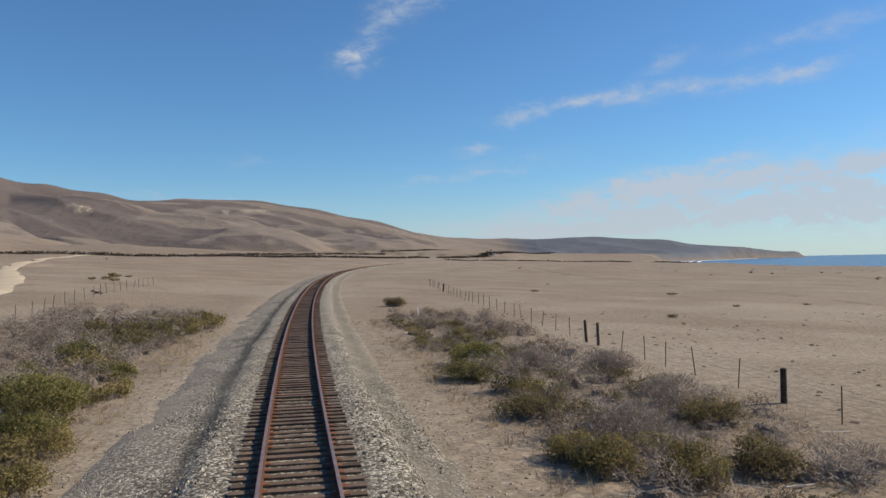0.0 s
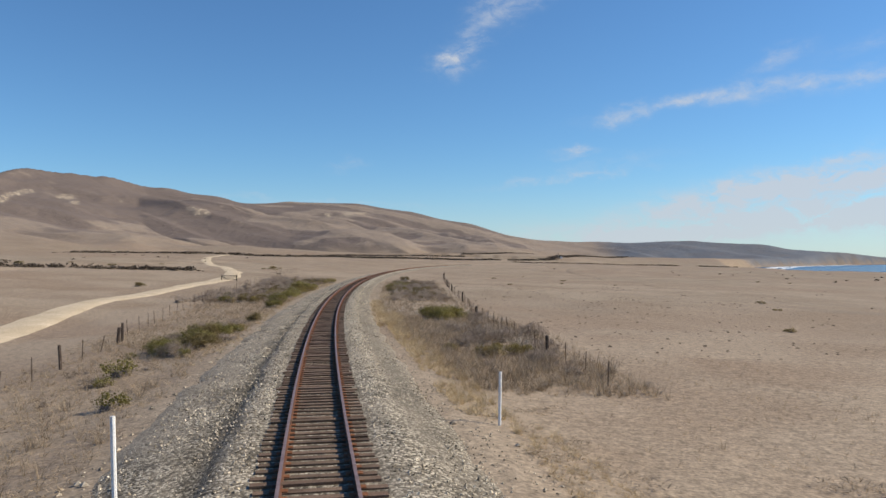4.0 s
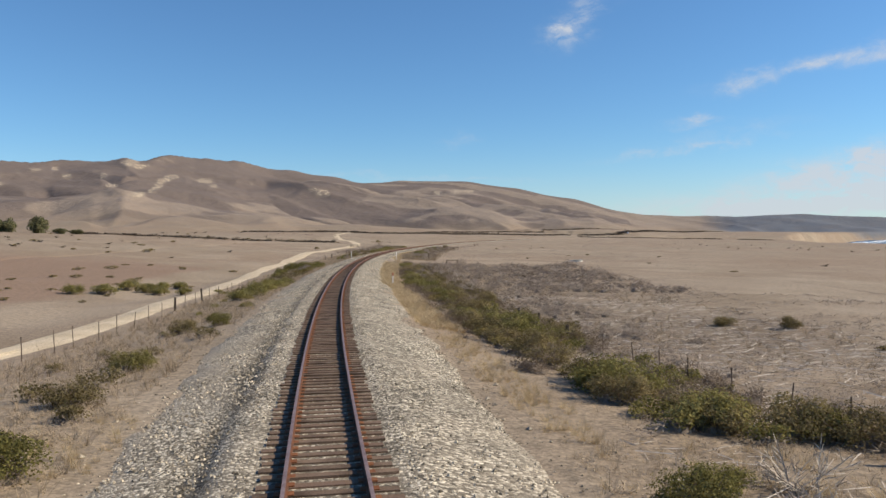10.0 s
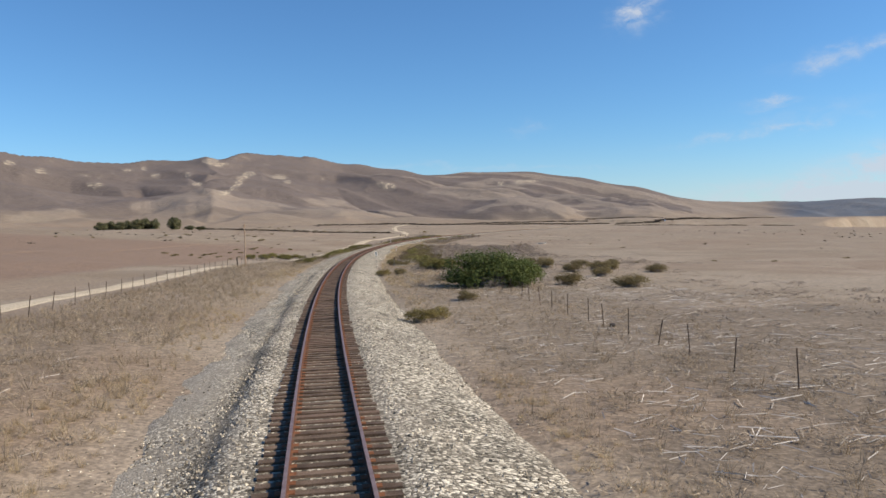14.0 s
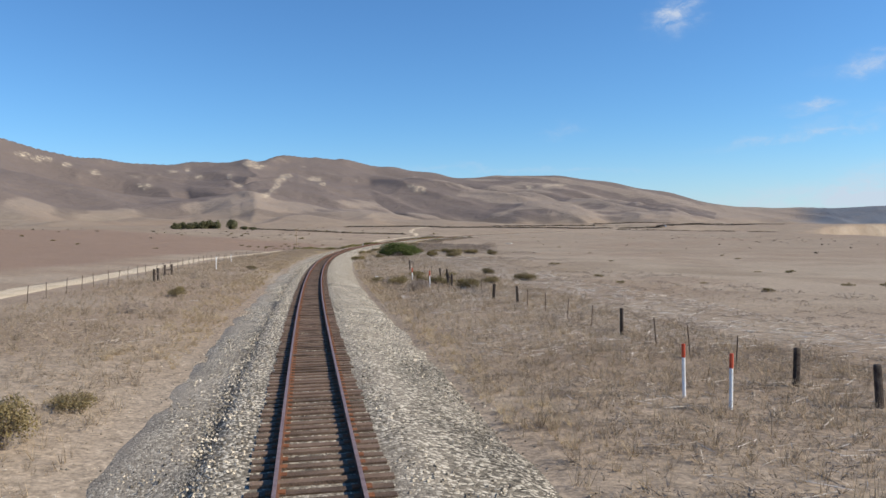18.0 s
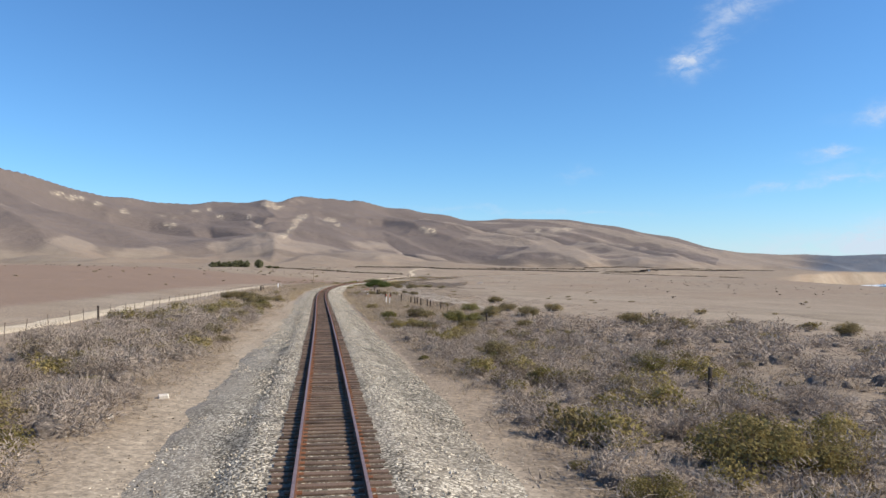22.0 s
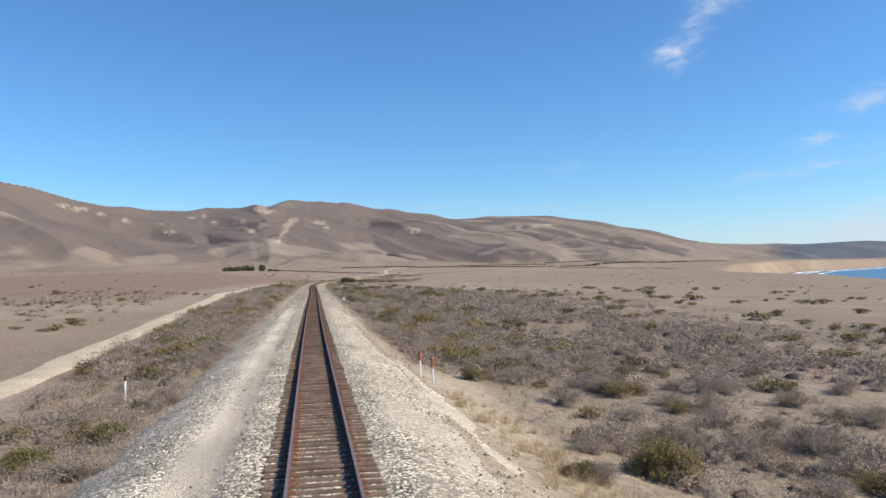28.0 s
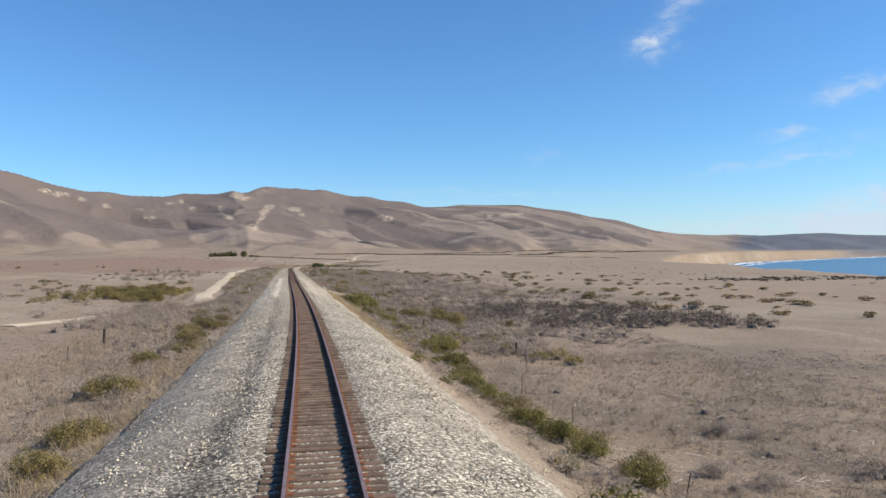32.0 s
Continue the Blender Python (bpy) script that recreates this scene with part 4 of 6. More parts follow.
M_CORE = mat("inner_twigs", (0.165, 0.132, 0.104), (0.245, 0.2, 0.16), 4, 0.95, 0.9, 12)
M_HEATH = mat("dark_heath", (0.115, 0.092, 0.073), (0.195, 0.158, 0.126), 0.4, 0.9, 0, 40, island=0.35, thin=0.15)
M_DEAD = mat("bleached_branch", (0.36, 0.30, 0.24), (0.52, 0.45, 0.37), 1.2, 0.9, 0, 20, island=0.25)
M_STRAW = mat("dry_straw", (0.31, 0.238, 0.155), (0.45, 0.355, 0.24), 0.15, 0.85, 0, 20, island=0.3, thin=0.35)
M_GOLD = mat("golden_grass", (0.42, 0.315, 0.18), (0.55, 0.435, 0.27), 0.3, 0.85, 0, 20, island=0.18, thin=0.35)
M_BARK = mat("bark", (0.12, 0.09, 0.07), (0.2, 0.16, 0.13), 4, 0.9, 0.3)


def foliage(seed, leaves, lumps, flat=0.8, size=0.10, narrow=1.0, mass=0):
    """Leaves on the outside of uneven lumps, in a bush one metre in radius; mass adds the dense inner growth under them."""
    g = np.random.default_rng(seed)
    a, r = g.uniform(0, 6.28, lumps), np.sqrt(g.uniform(0, 1, lumps)) * 0.72
    cx, cy = r * np.cos(a), r * np.sin(a)
    cr = g.uniform(0.22, 0.42, lumps)
    cz = (1 - r ** 1.6) * g.uniform(0.18, 0.95, lumps) * flat + 0.1
    k = g.integers(0, lumps, leaves)
    w = g.normal(size=(leaves, 3))
    w /= np.linalg.norm(w, axis=1, keepdims=True)
    w[:, 2] = np.where(g.random(leaves) < 0.7, np.abs(w[:, 2]), w[:, 2])
    p = np.stack([cx[k], cy[k], cz[k]], 1) + w * (cr[k] * g.uniform(0.55, 1.08, leaves))[:, None]
    p[:, 2] = np.maximum(p[:, 2], 0.03)
    n = w + g.normal(0, 0.45, (leaves, 3))
    n /= np.linalg.norm(n, axis=1, keepdims=True)
    t = np.cross(n, g.normal(size=(leaves, 3)))
    t /= np.linalg.norm(t, axis=1, keepdims=True)
    b = np.cross(n, t)
    sz = size * g.uniform(0.6, 1.35, leaves)[:, None]
    if narrow < 1:
        b = b * 0.85 + w * 0.6 + np.array([0, 0, 0.2])
        b /= np.linalg.norm(b, axis=1, keepdims=True)
        t = np.cross(n, b)
        t /= np.maximum(np.linalg.norm(t, axis=1, keepdims=True), 1e-6)
    t = t * narrow
    v = np.stack([p - t * sz * 0.45, p + b * sz * 0.8 + n * sz * 0.15, p + t * sz * 0.45, p - b * sz * 0.55], 1).reshape(-1, 3)
    v = v.reshape(-1, 4, 3)[:, [0, 1, 2]].reshape(-1, 3)
    f = np.arange(leaves * 3).reshape(-1, 3)
    if mass < 0:
        v, f, mass = v[:0], f[:0], -mass
    if mass:
        rings = [0.12, 0.25, 0.36, 0.45, 0.52] if mass > 8 else [0.2, 0.36, 0.5]
        q = np.arange(mass) * 6.2832 / mass
        px = np.concatenate([[0]] + [k * np.cos(q + i * 0.3) * g.uniform(0.9, 1.1, mass) for i, k in enumerate(rings)])
        py = np.concatenate([[0]] + [k * np.sin(q + i * 0.3) * g.uniform(0.9, 1.1, mass) for i, k in enumerate(rings)])
        gap2 = (px[:, None] - cx[None]) ** 2 + (py[:, None] - cy[None]) ** 2
        pz = np.where(gap2 < cr[None] ** 2, cz[None] + np.sqrt(np.maximum(cr[None] ** 2 * 0.92 - gap2, 0)), 0.0).max(1) * 0.33 + g.uniform(-0.08, 0.04, len(px))
        pz[-mass:] = -0.12
        tri = [(0, 1 + k, 1 + (k + 1) % mass) for k in range(mass)]
        for i in range(len(rings) - 1):
            o, w_ = 1 + i * mass, 1 + (i + 1) * mass
            for k in range(mass):
                j = (k + 1) % mass
                tri += [(o + k, w_ + k, w_ + j), (o + k, w_ + j, o + j)]
        f = np.concatenate([f, np.array(tri) + len(v)])
        v = np.concatenate([v, np.stack([px, py, pz], 1)])
    return v, f


def twigs(seed, stems, forks, spread=0.9, thick=0.012):
    """A sheaf of bare bent stems with side twigs, one metre high."""
    g = np.random.default_rng(seed)
    vs, fs = [], []
    for i in range(stems):
        a, lean, ln = g.uniform(0, 6.28), g.uniform(0.1, 1.0) ** 0.8 * spread, g.uniform(0.55, 1.1)
        base = np.array([g.normal(0, 0.16), g.normal(0, 0.16), -0.05])
        way = np.array([math.cos(a) * lean, math.sin(a) * lean, 1.0])
        way /= np.linalg.norm(way)
        mid, tip = base + way * ln * 0.5, base + way * ln + np.array([math.cos(a), math.sin(a), -0.3]) * 0.12 * lean
        side = np.cross(way, g.normal(size=3))
        side *= thick / np.linalg.norm(side)
        k = len(vs)
        vs += [base - side, base + side, mid + side * 0.8, mid - side * 0.8, tip + side * 0.35, tip - side * 0.35]
        fs += [(k, k + 1, k + 2, k + 3), (k + 3, k + 2, k + 4, k + 5)]
        for _ in range(forks):
            u = g.uniform(0.3, 1.0)
            p = base + (tip - base) * u
            w = way + g.normal(0, 0.75, 3)
            w *= g.uniform(0.12, 0.34) / np.linalg.norm(w)
            sd = np.cross(w, g.normal(size=3))
            sd *= thick * 0.6 / np.linalg.norm(sd)
            k = len(vs)
            vs += [p - sd, p + sd, p + w + sd * 0.4, p + w - sd * 0.4]
            fs.append((k, k + 1, k + 2, k + 3))
    return np.array(vs), np.array(fs)


def tuft(seed, blades, bend=0.5, thick=0.012):
    g = np.random.default_rng(seed)
    vs, fs = [], []
    for i in range(blades):
        a, ln, out = g.uniform(0, 6.28), g.uniform(0.5, 1.0), g.uniform(0.1, bend)
        b = np.array([g.normal(0, 0.10), g.normal(0, 0.10), -0.04])
        w = np.array([math.cos(a) * out, math.sin(a) * out, 1.0]) * ln
        sd = np.array([-math.sin(a), math.cos(a), 0]) * thick
        k = len(vs)
        vs += [b - sd, b + sd, b + w * 0.6 + sd * 0.7, b + w + np.array([math.cos(a), math.sin(a), -0.2]) * 0.12 * ln]
        fs.append((k, k + 1, k + 2, k + 3))
    return np.array(vs), np.array([q[:2] + q[3:] for q in fs])


def ground_at(s, d):
    p = on_track(s, d)
    return p, land(p[..., 0], p[..., 1], np.asarray(s, float), np.asarray(d, float))


def bush_kind(name, label, leaf, leaf_mat, twig, twig_mat, category="bush", core=None):
    """One bush with its branches and leaves, built at the origin to be copied."""
    thing = new(name)
    tagged(thing, label, category, name.replace("_", " ") + "es beside the railway")
    if leaf:
        part("foliage" if leaf_mat != M_TWIG else "brushwood", mesh_of("foliage", *leaf, leaf_mat, soft=True), thing)
        part("inner_growth", mesh_of("inner_growth", *core, M_CORE, soft=True), thing)
    if twig:
        part("branch_work", mesh_of("branch_work", *twig, twig_mat), thing, "bare weathered stems" if leaf else "")
    return thing


def scaled(tv, k):
    return tv[0] * k, tv[1]


def plant(kinds, places, height=0.68, rnd=None):
    """Places: along, aside, radius."""
    rnd = rnd or random.Random(5)
    out = []
    for i, (s, d, r) in enumerate(places):
        src = kinds[i % len(kinds)]
        p, z = ground_at(s, d)
        ob = src if not src.get("placed") else copy_thing(src, Matrix())
        k = rnd.uniform(0.85, 1.15)
        ob["placed"] = 1
        ob.scale = (r, r * rnd.uniform(0.85, 1.2), r * height * k * 1.25)
        ob.matrix_basis = pose(p[0], p[1], float(z) - 0.05, 0, 0, rnd.uniform(0, 360)) @ Matrix.Diagonal((*ob.scale, 1))
        out.append(ob)
    return out


GREEN = [bush_kind("green_bush", "rounded green coastal brush with small dense leaves on dry ground", foliage(20 + i, 5000, 28, 0.85, 0.058), M_LEAF, twigs(30 + i, 22, 2, 0.9, 0.014), M_TWIG2, core=foliage(20 + i, 5000, 28, 0.85, 0.058, mass=-14)) for i in range(3)]
OLIVE = [bush_kind("olive_bush", "olive and brown coastal scrub bush, partly bare", foliage(40 + i, 4200, 24, 0.8, 0.055), M_LEAF2, twigs(50 + i, 50, 4, 1.0, 0.010), M_TWIG2, core=foliage(40 + i, 4200, 24, 0.8, 0.055, mass=-14)) for i in range(3)]
GREY = [bush_kind("bare_bush", "grey dead scrub bush of bare tangled twigs", foliage(60 + i, 4200, 16, 0.75, 0.10, 0.14), M_TWIG, twigs(65 + i, 60, 4, 1.1, 0.009), M_TWIG, core=foliage(60 + i, 3200, 14, 0.75, 0.13, 0.16, mass=-14)) for i in range(2)]
YELLOW = [bush_kind("ochre_bush", "yellowish ochre coastal bush with fine dense foliage", foliage(56 + i, 4200, 24, 0.85, 0.055), M_YELLOW, twigs(58 + i, 30, 3, 0.9, 0.012), M_TWIG2, core=foliage(56 + i, 4200, 24, 0.85, 0.055, mass=-14)) for i in range(2)]
BROAD = [bush_kind("broad_bush", "broad dense dark green bush standing alone in dry grass", foliage(26, 12000, 46, 0.82, 0.052), M_BROAD, twigs(36, 40, 3, 1.0, 0.008), M_TWIG2, core=foliage(26, 12000, 46, 0.82, 0.052, mass=-16))]
DEAD = [bush_kind("dead_bush", "bleached dead bush of long bare branches", None, None, twigs(75 + i, 26, 9, 1.5, 0.017), M_DEAD) for i in range(2)]

plant(GREEN, [(792.6, 11.9, 1.7), (793.4, 10.6, 1.2), (-30, 6.9, 1.3), (-33, 8.2, 1.2), (-13, -8.2, 1.2), (2, -6.8, 1.35), (1.5, -8.2, 1.3), (9, -7.4, 1.3), (-2, -6.8, 1.4), (-27, -7.6, 1.3), (20.5, -6.4, 1.0), (-26, -7.9, 1.2), (-34, -7.7, 1.1), (-40, -10.6, 1.2), (-48, -9.5, 1.1), (-55, -9, 1.2), (-48, -7.8, 1.1), (-62, -8, 1.1), (37, 9.8, 1.8), (35, 11.2, 1.5), (4.5, -14.2, 1.1), (34.5, 8.8, 1.3),
              (52, -7.8, 1.2), (57, -8.9, 1.1), (-6, -16, 0.9), (3, -15, 0.9), (116, -9.8, 2.2), (117, -12.3, 2.0), (113, -8.0, 1.7), (121, -13.6, 1.4), (110, -11, 1.8), (132, -12.6, 1.1), (168, -6.6, 1.1), (172, -6.9, 1.3), (176, -7.2, 1.6), (180, -7.6, 1.6), (184, -8.0, 1.6), (188, -8.6, 1.3), (52, -8.2, 1.3), (49.7, -7.2, 1.3), (47, -6.6, 0.9), (55, -9.4, 1.2), (38.4, 9.2, 1.3), (493, 7.3, 1.1), (474.4, 20.4, 1.6), (498.4, 13.8, 1.6), (499, 15.8, 1.5), (492, -7.2, 0.8)])
plant(GREEN, [(198, -6.6, 0.65), (210, -6.7, 0.9), (166, -14, 0.7), (158, -20.5, 1.2), (152, -27, 1.7), (150, -30, 1.9), (154, -25, 1.5), (158, -30.5, 1.9), (160, -33.5, 1.6), (267, 11.4, 1.9), (267.5, 13.0, 1.7), (245, 6.8, 0.9), (474, -7.9, 1.2),
              (735, 9.6, 2.4), (740, 10.4, 2.5), (731, 8.8, 1.5), (743, 9.0, 1.6), (758, 10.2, 1.2), (763, 11.0, 1.3), (766, 10.2, 0.9), (825, 9.8, 1.1), (828, 10.1, 1.2), (830.4, 10.6, 1.2), (833.6, 11.4, 1.1), (789, 12.7, 1.7), (801, 11.2, 1.3), (775.4, 11, 1.2), (760, 8.6, 1.1), (754, 8.9, 1.1), (720, -8.7, 0.9), (717, -7.0, 0.8), (238, 10.9, 1.5), (232, 10.3, 1.6), (239, 13.4, 1.3), (241.6, -6.6, 1.2), (227, -7.4, 1.0), (244, 7.8, 0.8), (-34, 8.0, 1.4), (-28, -9, 1.6), (-22, -6.9, 1.2), (136, 8.8, 1.2), (144, 9.4, 1.3), (156, 9.0, 1.2), (162, 8.9, 1.1), (206, 10.8, 1.5), (208, 12.6, 1.6), (214, 11.2, 1.6), (213, 13.4, 1.4), (162, 10.9, 1.5), (184, 10.9, 1.4), (176, 10.2, 1.4)])
plant(OLIVE, [(802.9, 11.1, 1.3), (798.6, -8.1, 1.1), (803.9, -8.6, 0.9), (412.5, -9.6, 0.9), (719, 11.9, 1.2), (709, 13.2, 0.9), (-76, 8.7, 1.3), (122, 8.6, 1.5), (128, 10, 1.5), (172, 11.8, 1.5), (198, 13.5, 1.0), (150, 11.6, 1.6), (156, 11.8, 1.5), (194, 11.8, 1.4), (210, 14.6, 1.6), (310, 9.8, 1.1), (263.6, 11.6, 1.4), (261, 10.6, 1.2), (252.4, 7.0, 1.1), (252.7, 8.4, 1.2), (230.4, 28.8, 1.5), (234, 30.2, 1.5), (245, 25.7, 1.3), (240.4, 25.9, 1.2), (242.3, 31.3, 1.6), (241, -7.4, 1.2), (245, -7.3, 0.9), (451.5, -7.0, 1.2), (453, -8.4, 1.2), (277, 7.0, 1.0), (268.5, 34.3, 1.5), (272.6, 38.7, 1.7), (239, 27.6, 1.3), (236.6, 32, 1.3), (271, 19.8, 1.6), (264, 27, 1.6), (276.6, 22.6, 1.3), (266.5, 33, 1.5), (275, 27.7, 1.4), (249, 40.6, 1.3), (257, 33.3, 1.4), (198, 32.3, 1.2), (201.5, 36.2, 1.2), (234, -7.5, 1.0), (392, 6.5, 1.0), (393.6, 10.7, 0.9), (396, 11.9, 1.1), (397.4, 12.9, 0.9), (370, -8.3, 0.8), (382.6, 11.6, 1.0), (383.6, 15.2, 0.9), (377.5, 21, 1.0), (-22.5, 7.2, 1.2), (-21, 12.3, 1.3), (-16, 10.7, 1.2), (-47, -9, 1.1),
              (298, 26.6, 1.8), (240, 24.7, 1.3), (294, 22, 1.6), (282, 29, 1.5), (470, 7.1, 1.15), (458, -9.2, 1.6), (450, -14.5, 1.9), (454, -11.5, 1.7), (448, -6.4, 0.7), (460, 19, 1.1), (468, 12, 0.6), (396, 8.2, 1.2), (404, 13.5, 1.5), (212, -8.3, 1.1), (160, -7.4, 1.2), (162, -8.6, 1.2), (142, -8.4, 0.9)])
plant(OLIVE, [(491.6, 10.8, 1.5), (490.5, 12.0, 1.2), (480.7, 22.2, 1.8), (490, 19.6, 1.7), (470, 26.8, 1.7), (487, 25, 1.9), (468, 34.5, 1.6), (506.5, 9.6, 1.3), (448.4, -13.1, 1.9), (473.9, -8.3, 1.3), (477.7, -7.2, 0.9), (485, -8.4, 1.3), (588, 7.9, 1.9), (589, 9.8, 1.5), (580, 7.2, 0.9), (546, 13.3, 1.6), (542, 11.8, 1.3), (498, 34, 2.0), (504, 36.8, 1.9), (506, 40, 1.6), (566, 25.6, 2.2), (542, 38, 2.3), (541, 40.5, 1.8), (508, 53, 1.8), (576, 16.5, 1.4), (534, 52, 1.3), (522, 55.4, 1.6), (582, 15.3, 1.6), (572, -8.8, 1.5),
              (554, -10.4, 1.6), (574, -6.7, 1.0), (577, -10.9, 1.2), (510, -17, 1.5), (508, -8.4, 1.2), (486, -10.3, 1.3), (620, -8, 1.3), (636, -7.6, 1.2), (612, 8.6, 1.1), (637, 11, 1.5), (640.6, 10.8, 1.4), (627, 20.5, 1.5), (624, 24.8, 1.4), (533, 10.5, 1.5), (519, 10, 1.2), (503, 20.4, 1.3), (503, 8.9, 0.9), (499.4, 7.0, 0.8), (500.5, 35, 1.6), (465, -10, 1.5), (525, -6.9, 0.7), (703, 17.3, 1.4), (700, 9.3, 1.0), (392, 22, 1.3), (398, 17, 1.1), (640, -9, 1.2), (436, 33, 1.6), (776, 12.4, 1.2), (776, 10.4, 1.0), (768, -11, 1.1), (766, -9.1, 1.0), (722, 7.9, 0.8)])
plant(YELLOW, [(321.5, 5.3, 1.0), (320.6, 6.4, 0.8), (277.4, 5.1, 0.95), (558.4, 11.8, 1.8), (558.8, 13.2, 1.6), (797.2, -9.0, 1.3), (805, -8.6, 1.1), (132.3, -7.4, 1.2), (134, -8.6, 1.1), (748, 13.2, 1.6), (747, 16.6, 1.9), (746, 20.6, 1.8), (505.5, 8.6, 1.2), (506.5, 7.0, 0.8), (505, 14, 1.3), (497.5, 6.8, 0.7), (493.5, -10.7, 1.4), (489.7, -10.8, 1.3), (59, 11.4, 1.0), (58.6, 10.2, 0.9), (277, 5.3, 0.9), (719.5, 11.9, 1.6), (832, -7.8, 1.3), (837, -7.5, 1.0), (822, -9.1, 1.2), (810, -9.9, 1.1), (804, -9.0, 0.9), (624, -7.0, 0.9), (634, -9.4, 1.3), (-16.3, 7.0, 1.0), (-21, -8.4, 1.1), (572, 12.3, 1.5), (570, 14.4, 1.4), (542, 10.6, 1.3), (562, 7.2, 1.0), (558, 28.2, 2.2), (559, 30.5, 1.8), (546, 28.3, 1.4), (550, 28.4, 1.5), (578, 10.3, 1.2), (558, -8.8, 1.5), (561, -9.6, 1.2), (752, 19.6, 1.8), (754, 21.6, 1.9), (750, 17.8, 1.3), (588, -6.6, 0.7),
               (728, -25, 2.2), (722, -27, 2.3), (732, -22.5, 1.8), (715, -29, 2.4), (718, -24, 2.1), (708, -27, 2.2), (724, -31, 2.2), (702, -24, 1.9), (712, -33, 2.3), (698, -28, 2.0)])
plant(GREY, [(721.8, 8.6, 0.8), (717, 10.2, 0.9), (702.3, 18.7, 1.3), (701.8, 23.3, 1.5), (705.1, 26.8, 1.4), (714.6, 17.6, 1.3), (714.4, 21.7, 1.6), (713.5, 14.2, 1.0), (700.5, 15.6, 1.1), (707, 20.5, 1.3), (552, -8.6, 1.4), (536.4, -12.3, 1.5), (549, 20.2, 1.8), (536, 18.3, 1.7), (554, 11.8, 1.3), (545, 14, 1.6), (550, 16, 1.6), (130, 11.2, 1.4), (128.5, 9.4, 1.2), (788, 20, 0.9), (478.4, 12.2, 1.3), (506.5, 10.9, 1.4), (501.7, 18, 1.6), (495.7, -7.8, 1.3), (498, -9.6, 1.3), (505, -6.6, 1.0), (47.9, 10, 1.2), (54.4, 10.2, 1.3), (57, 13.6, 1.3), (49.7, 14.6, 1.2), (52, 12, 1.3), (394, 7.2, 1.0), (822.7, 20.7, 1.0), (824, 22, 0.8), (-34.4, 11, 1.0), (-48, -14.7, 1.2), (530, 8.8, 1.1), (523.7, 17.5, 1.5), (715, 21.5, 1.6), (722, 8.6, 0.8), (638, 17, 1.4), (-34, 10.8, 1.2), (-32, 13.8, 1.3), (-20, 9, 1.1), (-2, 11.5, 1.2), (-24, 12.5, 1.2), (36, 12.8, 1.3), (-22, -10.5, 1.2), (-14, -12, 1.3), (404, 9.2, 1.2), (830, 16.2, 1.0), (832, 17.5, 0.8), (456, 20.5, 1.1), (122, -9.0, 1.4), (125, -10.4, 1.2), (594, 9.8, 1.2),
             (550, -8.2, 1.5), (576, -9.2, 1.4), (580, -8.6, 1.2), (288, 10.6, 0.9), (262, 10.5, 1.1), (700, 12, 1.4), (706, 13, 1.5), (754, -17, 1.8), (758, -19.5, 1.9), (762, -17.5, 1.7), (750, -20, 1.8), (766, -20, 1.8), (748, -17.6, 1.3)])
plant(OLIVE, [(786.4, -8.9, 1.5), (788, -10.2, 1.2), (795, -9.0, 1.3), (799.6, -8.3, 0.8), (805.1, -8.3, 1.2), (778.6, -8.1, 1.2), (172.5, 12.6, 1.6), (163, 12.6, 1.6), (184.3, 11.4, 1.6), (184.9, 14.3, 1.6), (149, 12.4, 1.6), (178, 12.2, 1.4), (555.8, 13.6, 1.5)])
plant(YELLOW, [(787.6, -7.6, 1.0), (557, 15.2, 1.5), (558.5, 6.7, 0.4), (168, 11.4, 1.3), (189, 13, 1.3)])
plant(GREEN, [(142.4, -25.4, 1.4), (144, -27.2, 1.2), (157.5, -16.4, 0.6), (541.6, -11.2, 0.7), (536.3, 18.4, 1.5), (174.1, -6.5, 1.0), (185.2, -7.6, 1.0)])
plant(GREY, [(552.4, -8.0, 1.8), (537.8, -13.6, 2.0), (540, -11.8, 1.7), (544, -9.6, 1.6), (548, -11.8, 1.7)])
plant(YELLOW, [(-17, -6.2, 1.2), (-18.5, -7.8, 1.4), (-21, -6.4, 1.1), (-15.5, -7.2, 1.2), (-17.7, 6.6, 0.9), (-15.5, 8.6, 1.1)])
plant(OLIVE, [(50.3, -7.8, 1.4), (55, -7.2, 1.2), (45.6, -6.6, 1.1), (37.7, -6.2, 0.95), (13.6, -6.8, 1.1), (58.4, 7.4, 0.7), (60.4, 9.4, 1.0), (734.7, -8.8, 1.2), (726.3, -9.0, 1.4), (465.6, 12.7, 0.5)])
plant(GREY, [(53, -9, 1.3), (48, -8.4, 1.2), (52.4, -6.2, 0.9), (58, -8.2, 1.1), (41, -7.2, 1.0), (44, 11.5, 1.2), (48, 9.4, 1.2), (55.6, 8.8, 1.1), (62, 12, 1.2), (752, -7.4, 1.3), (748.2, -7.2, 1.3), (734, -11.4, 1.4), (740, -9.6, 1.3), (745, -9, 1.3), (461.4, 18.5, 1.0)])
plant(BROAD, [(297, 13.4, 3.7), (296, 16.6, 2.7)])
g = random.Random(505)
plant(GREEN, [(803, 10.7, 1.3), (818.6, 9.3, 0.95), (810, 9.9, 1.0), (814, 9.7, 0.9), (532.6, 5.9, 0.4), (533.4, 10, 0.95)])
plant(YELLOW, [(584.8, 7.7, 1.5), (595.7, -7.8, 1.4), (597.2, -9.2, 1.2)])
plant(DEAD, [(608, 7.6, 1.5), (611, 9.2, 1.4), (613.6, 8.2, 1.4), (606, 10.2, 1.3), (616, 10.4, 1.3), (609.5, 11.5, 1.2)])
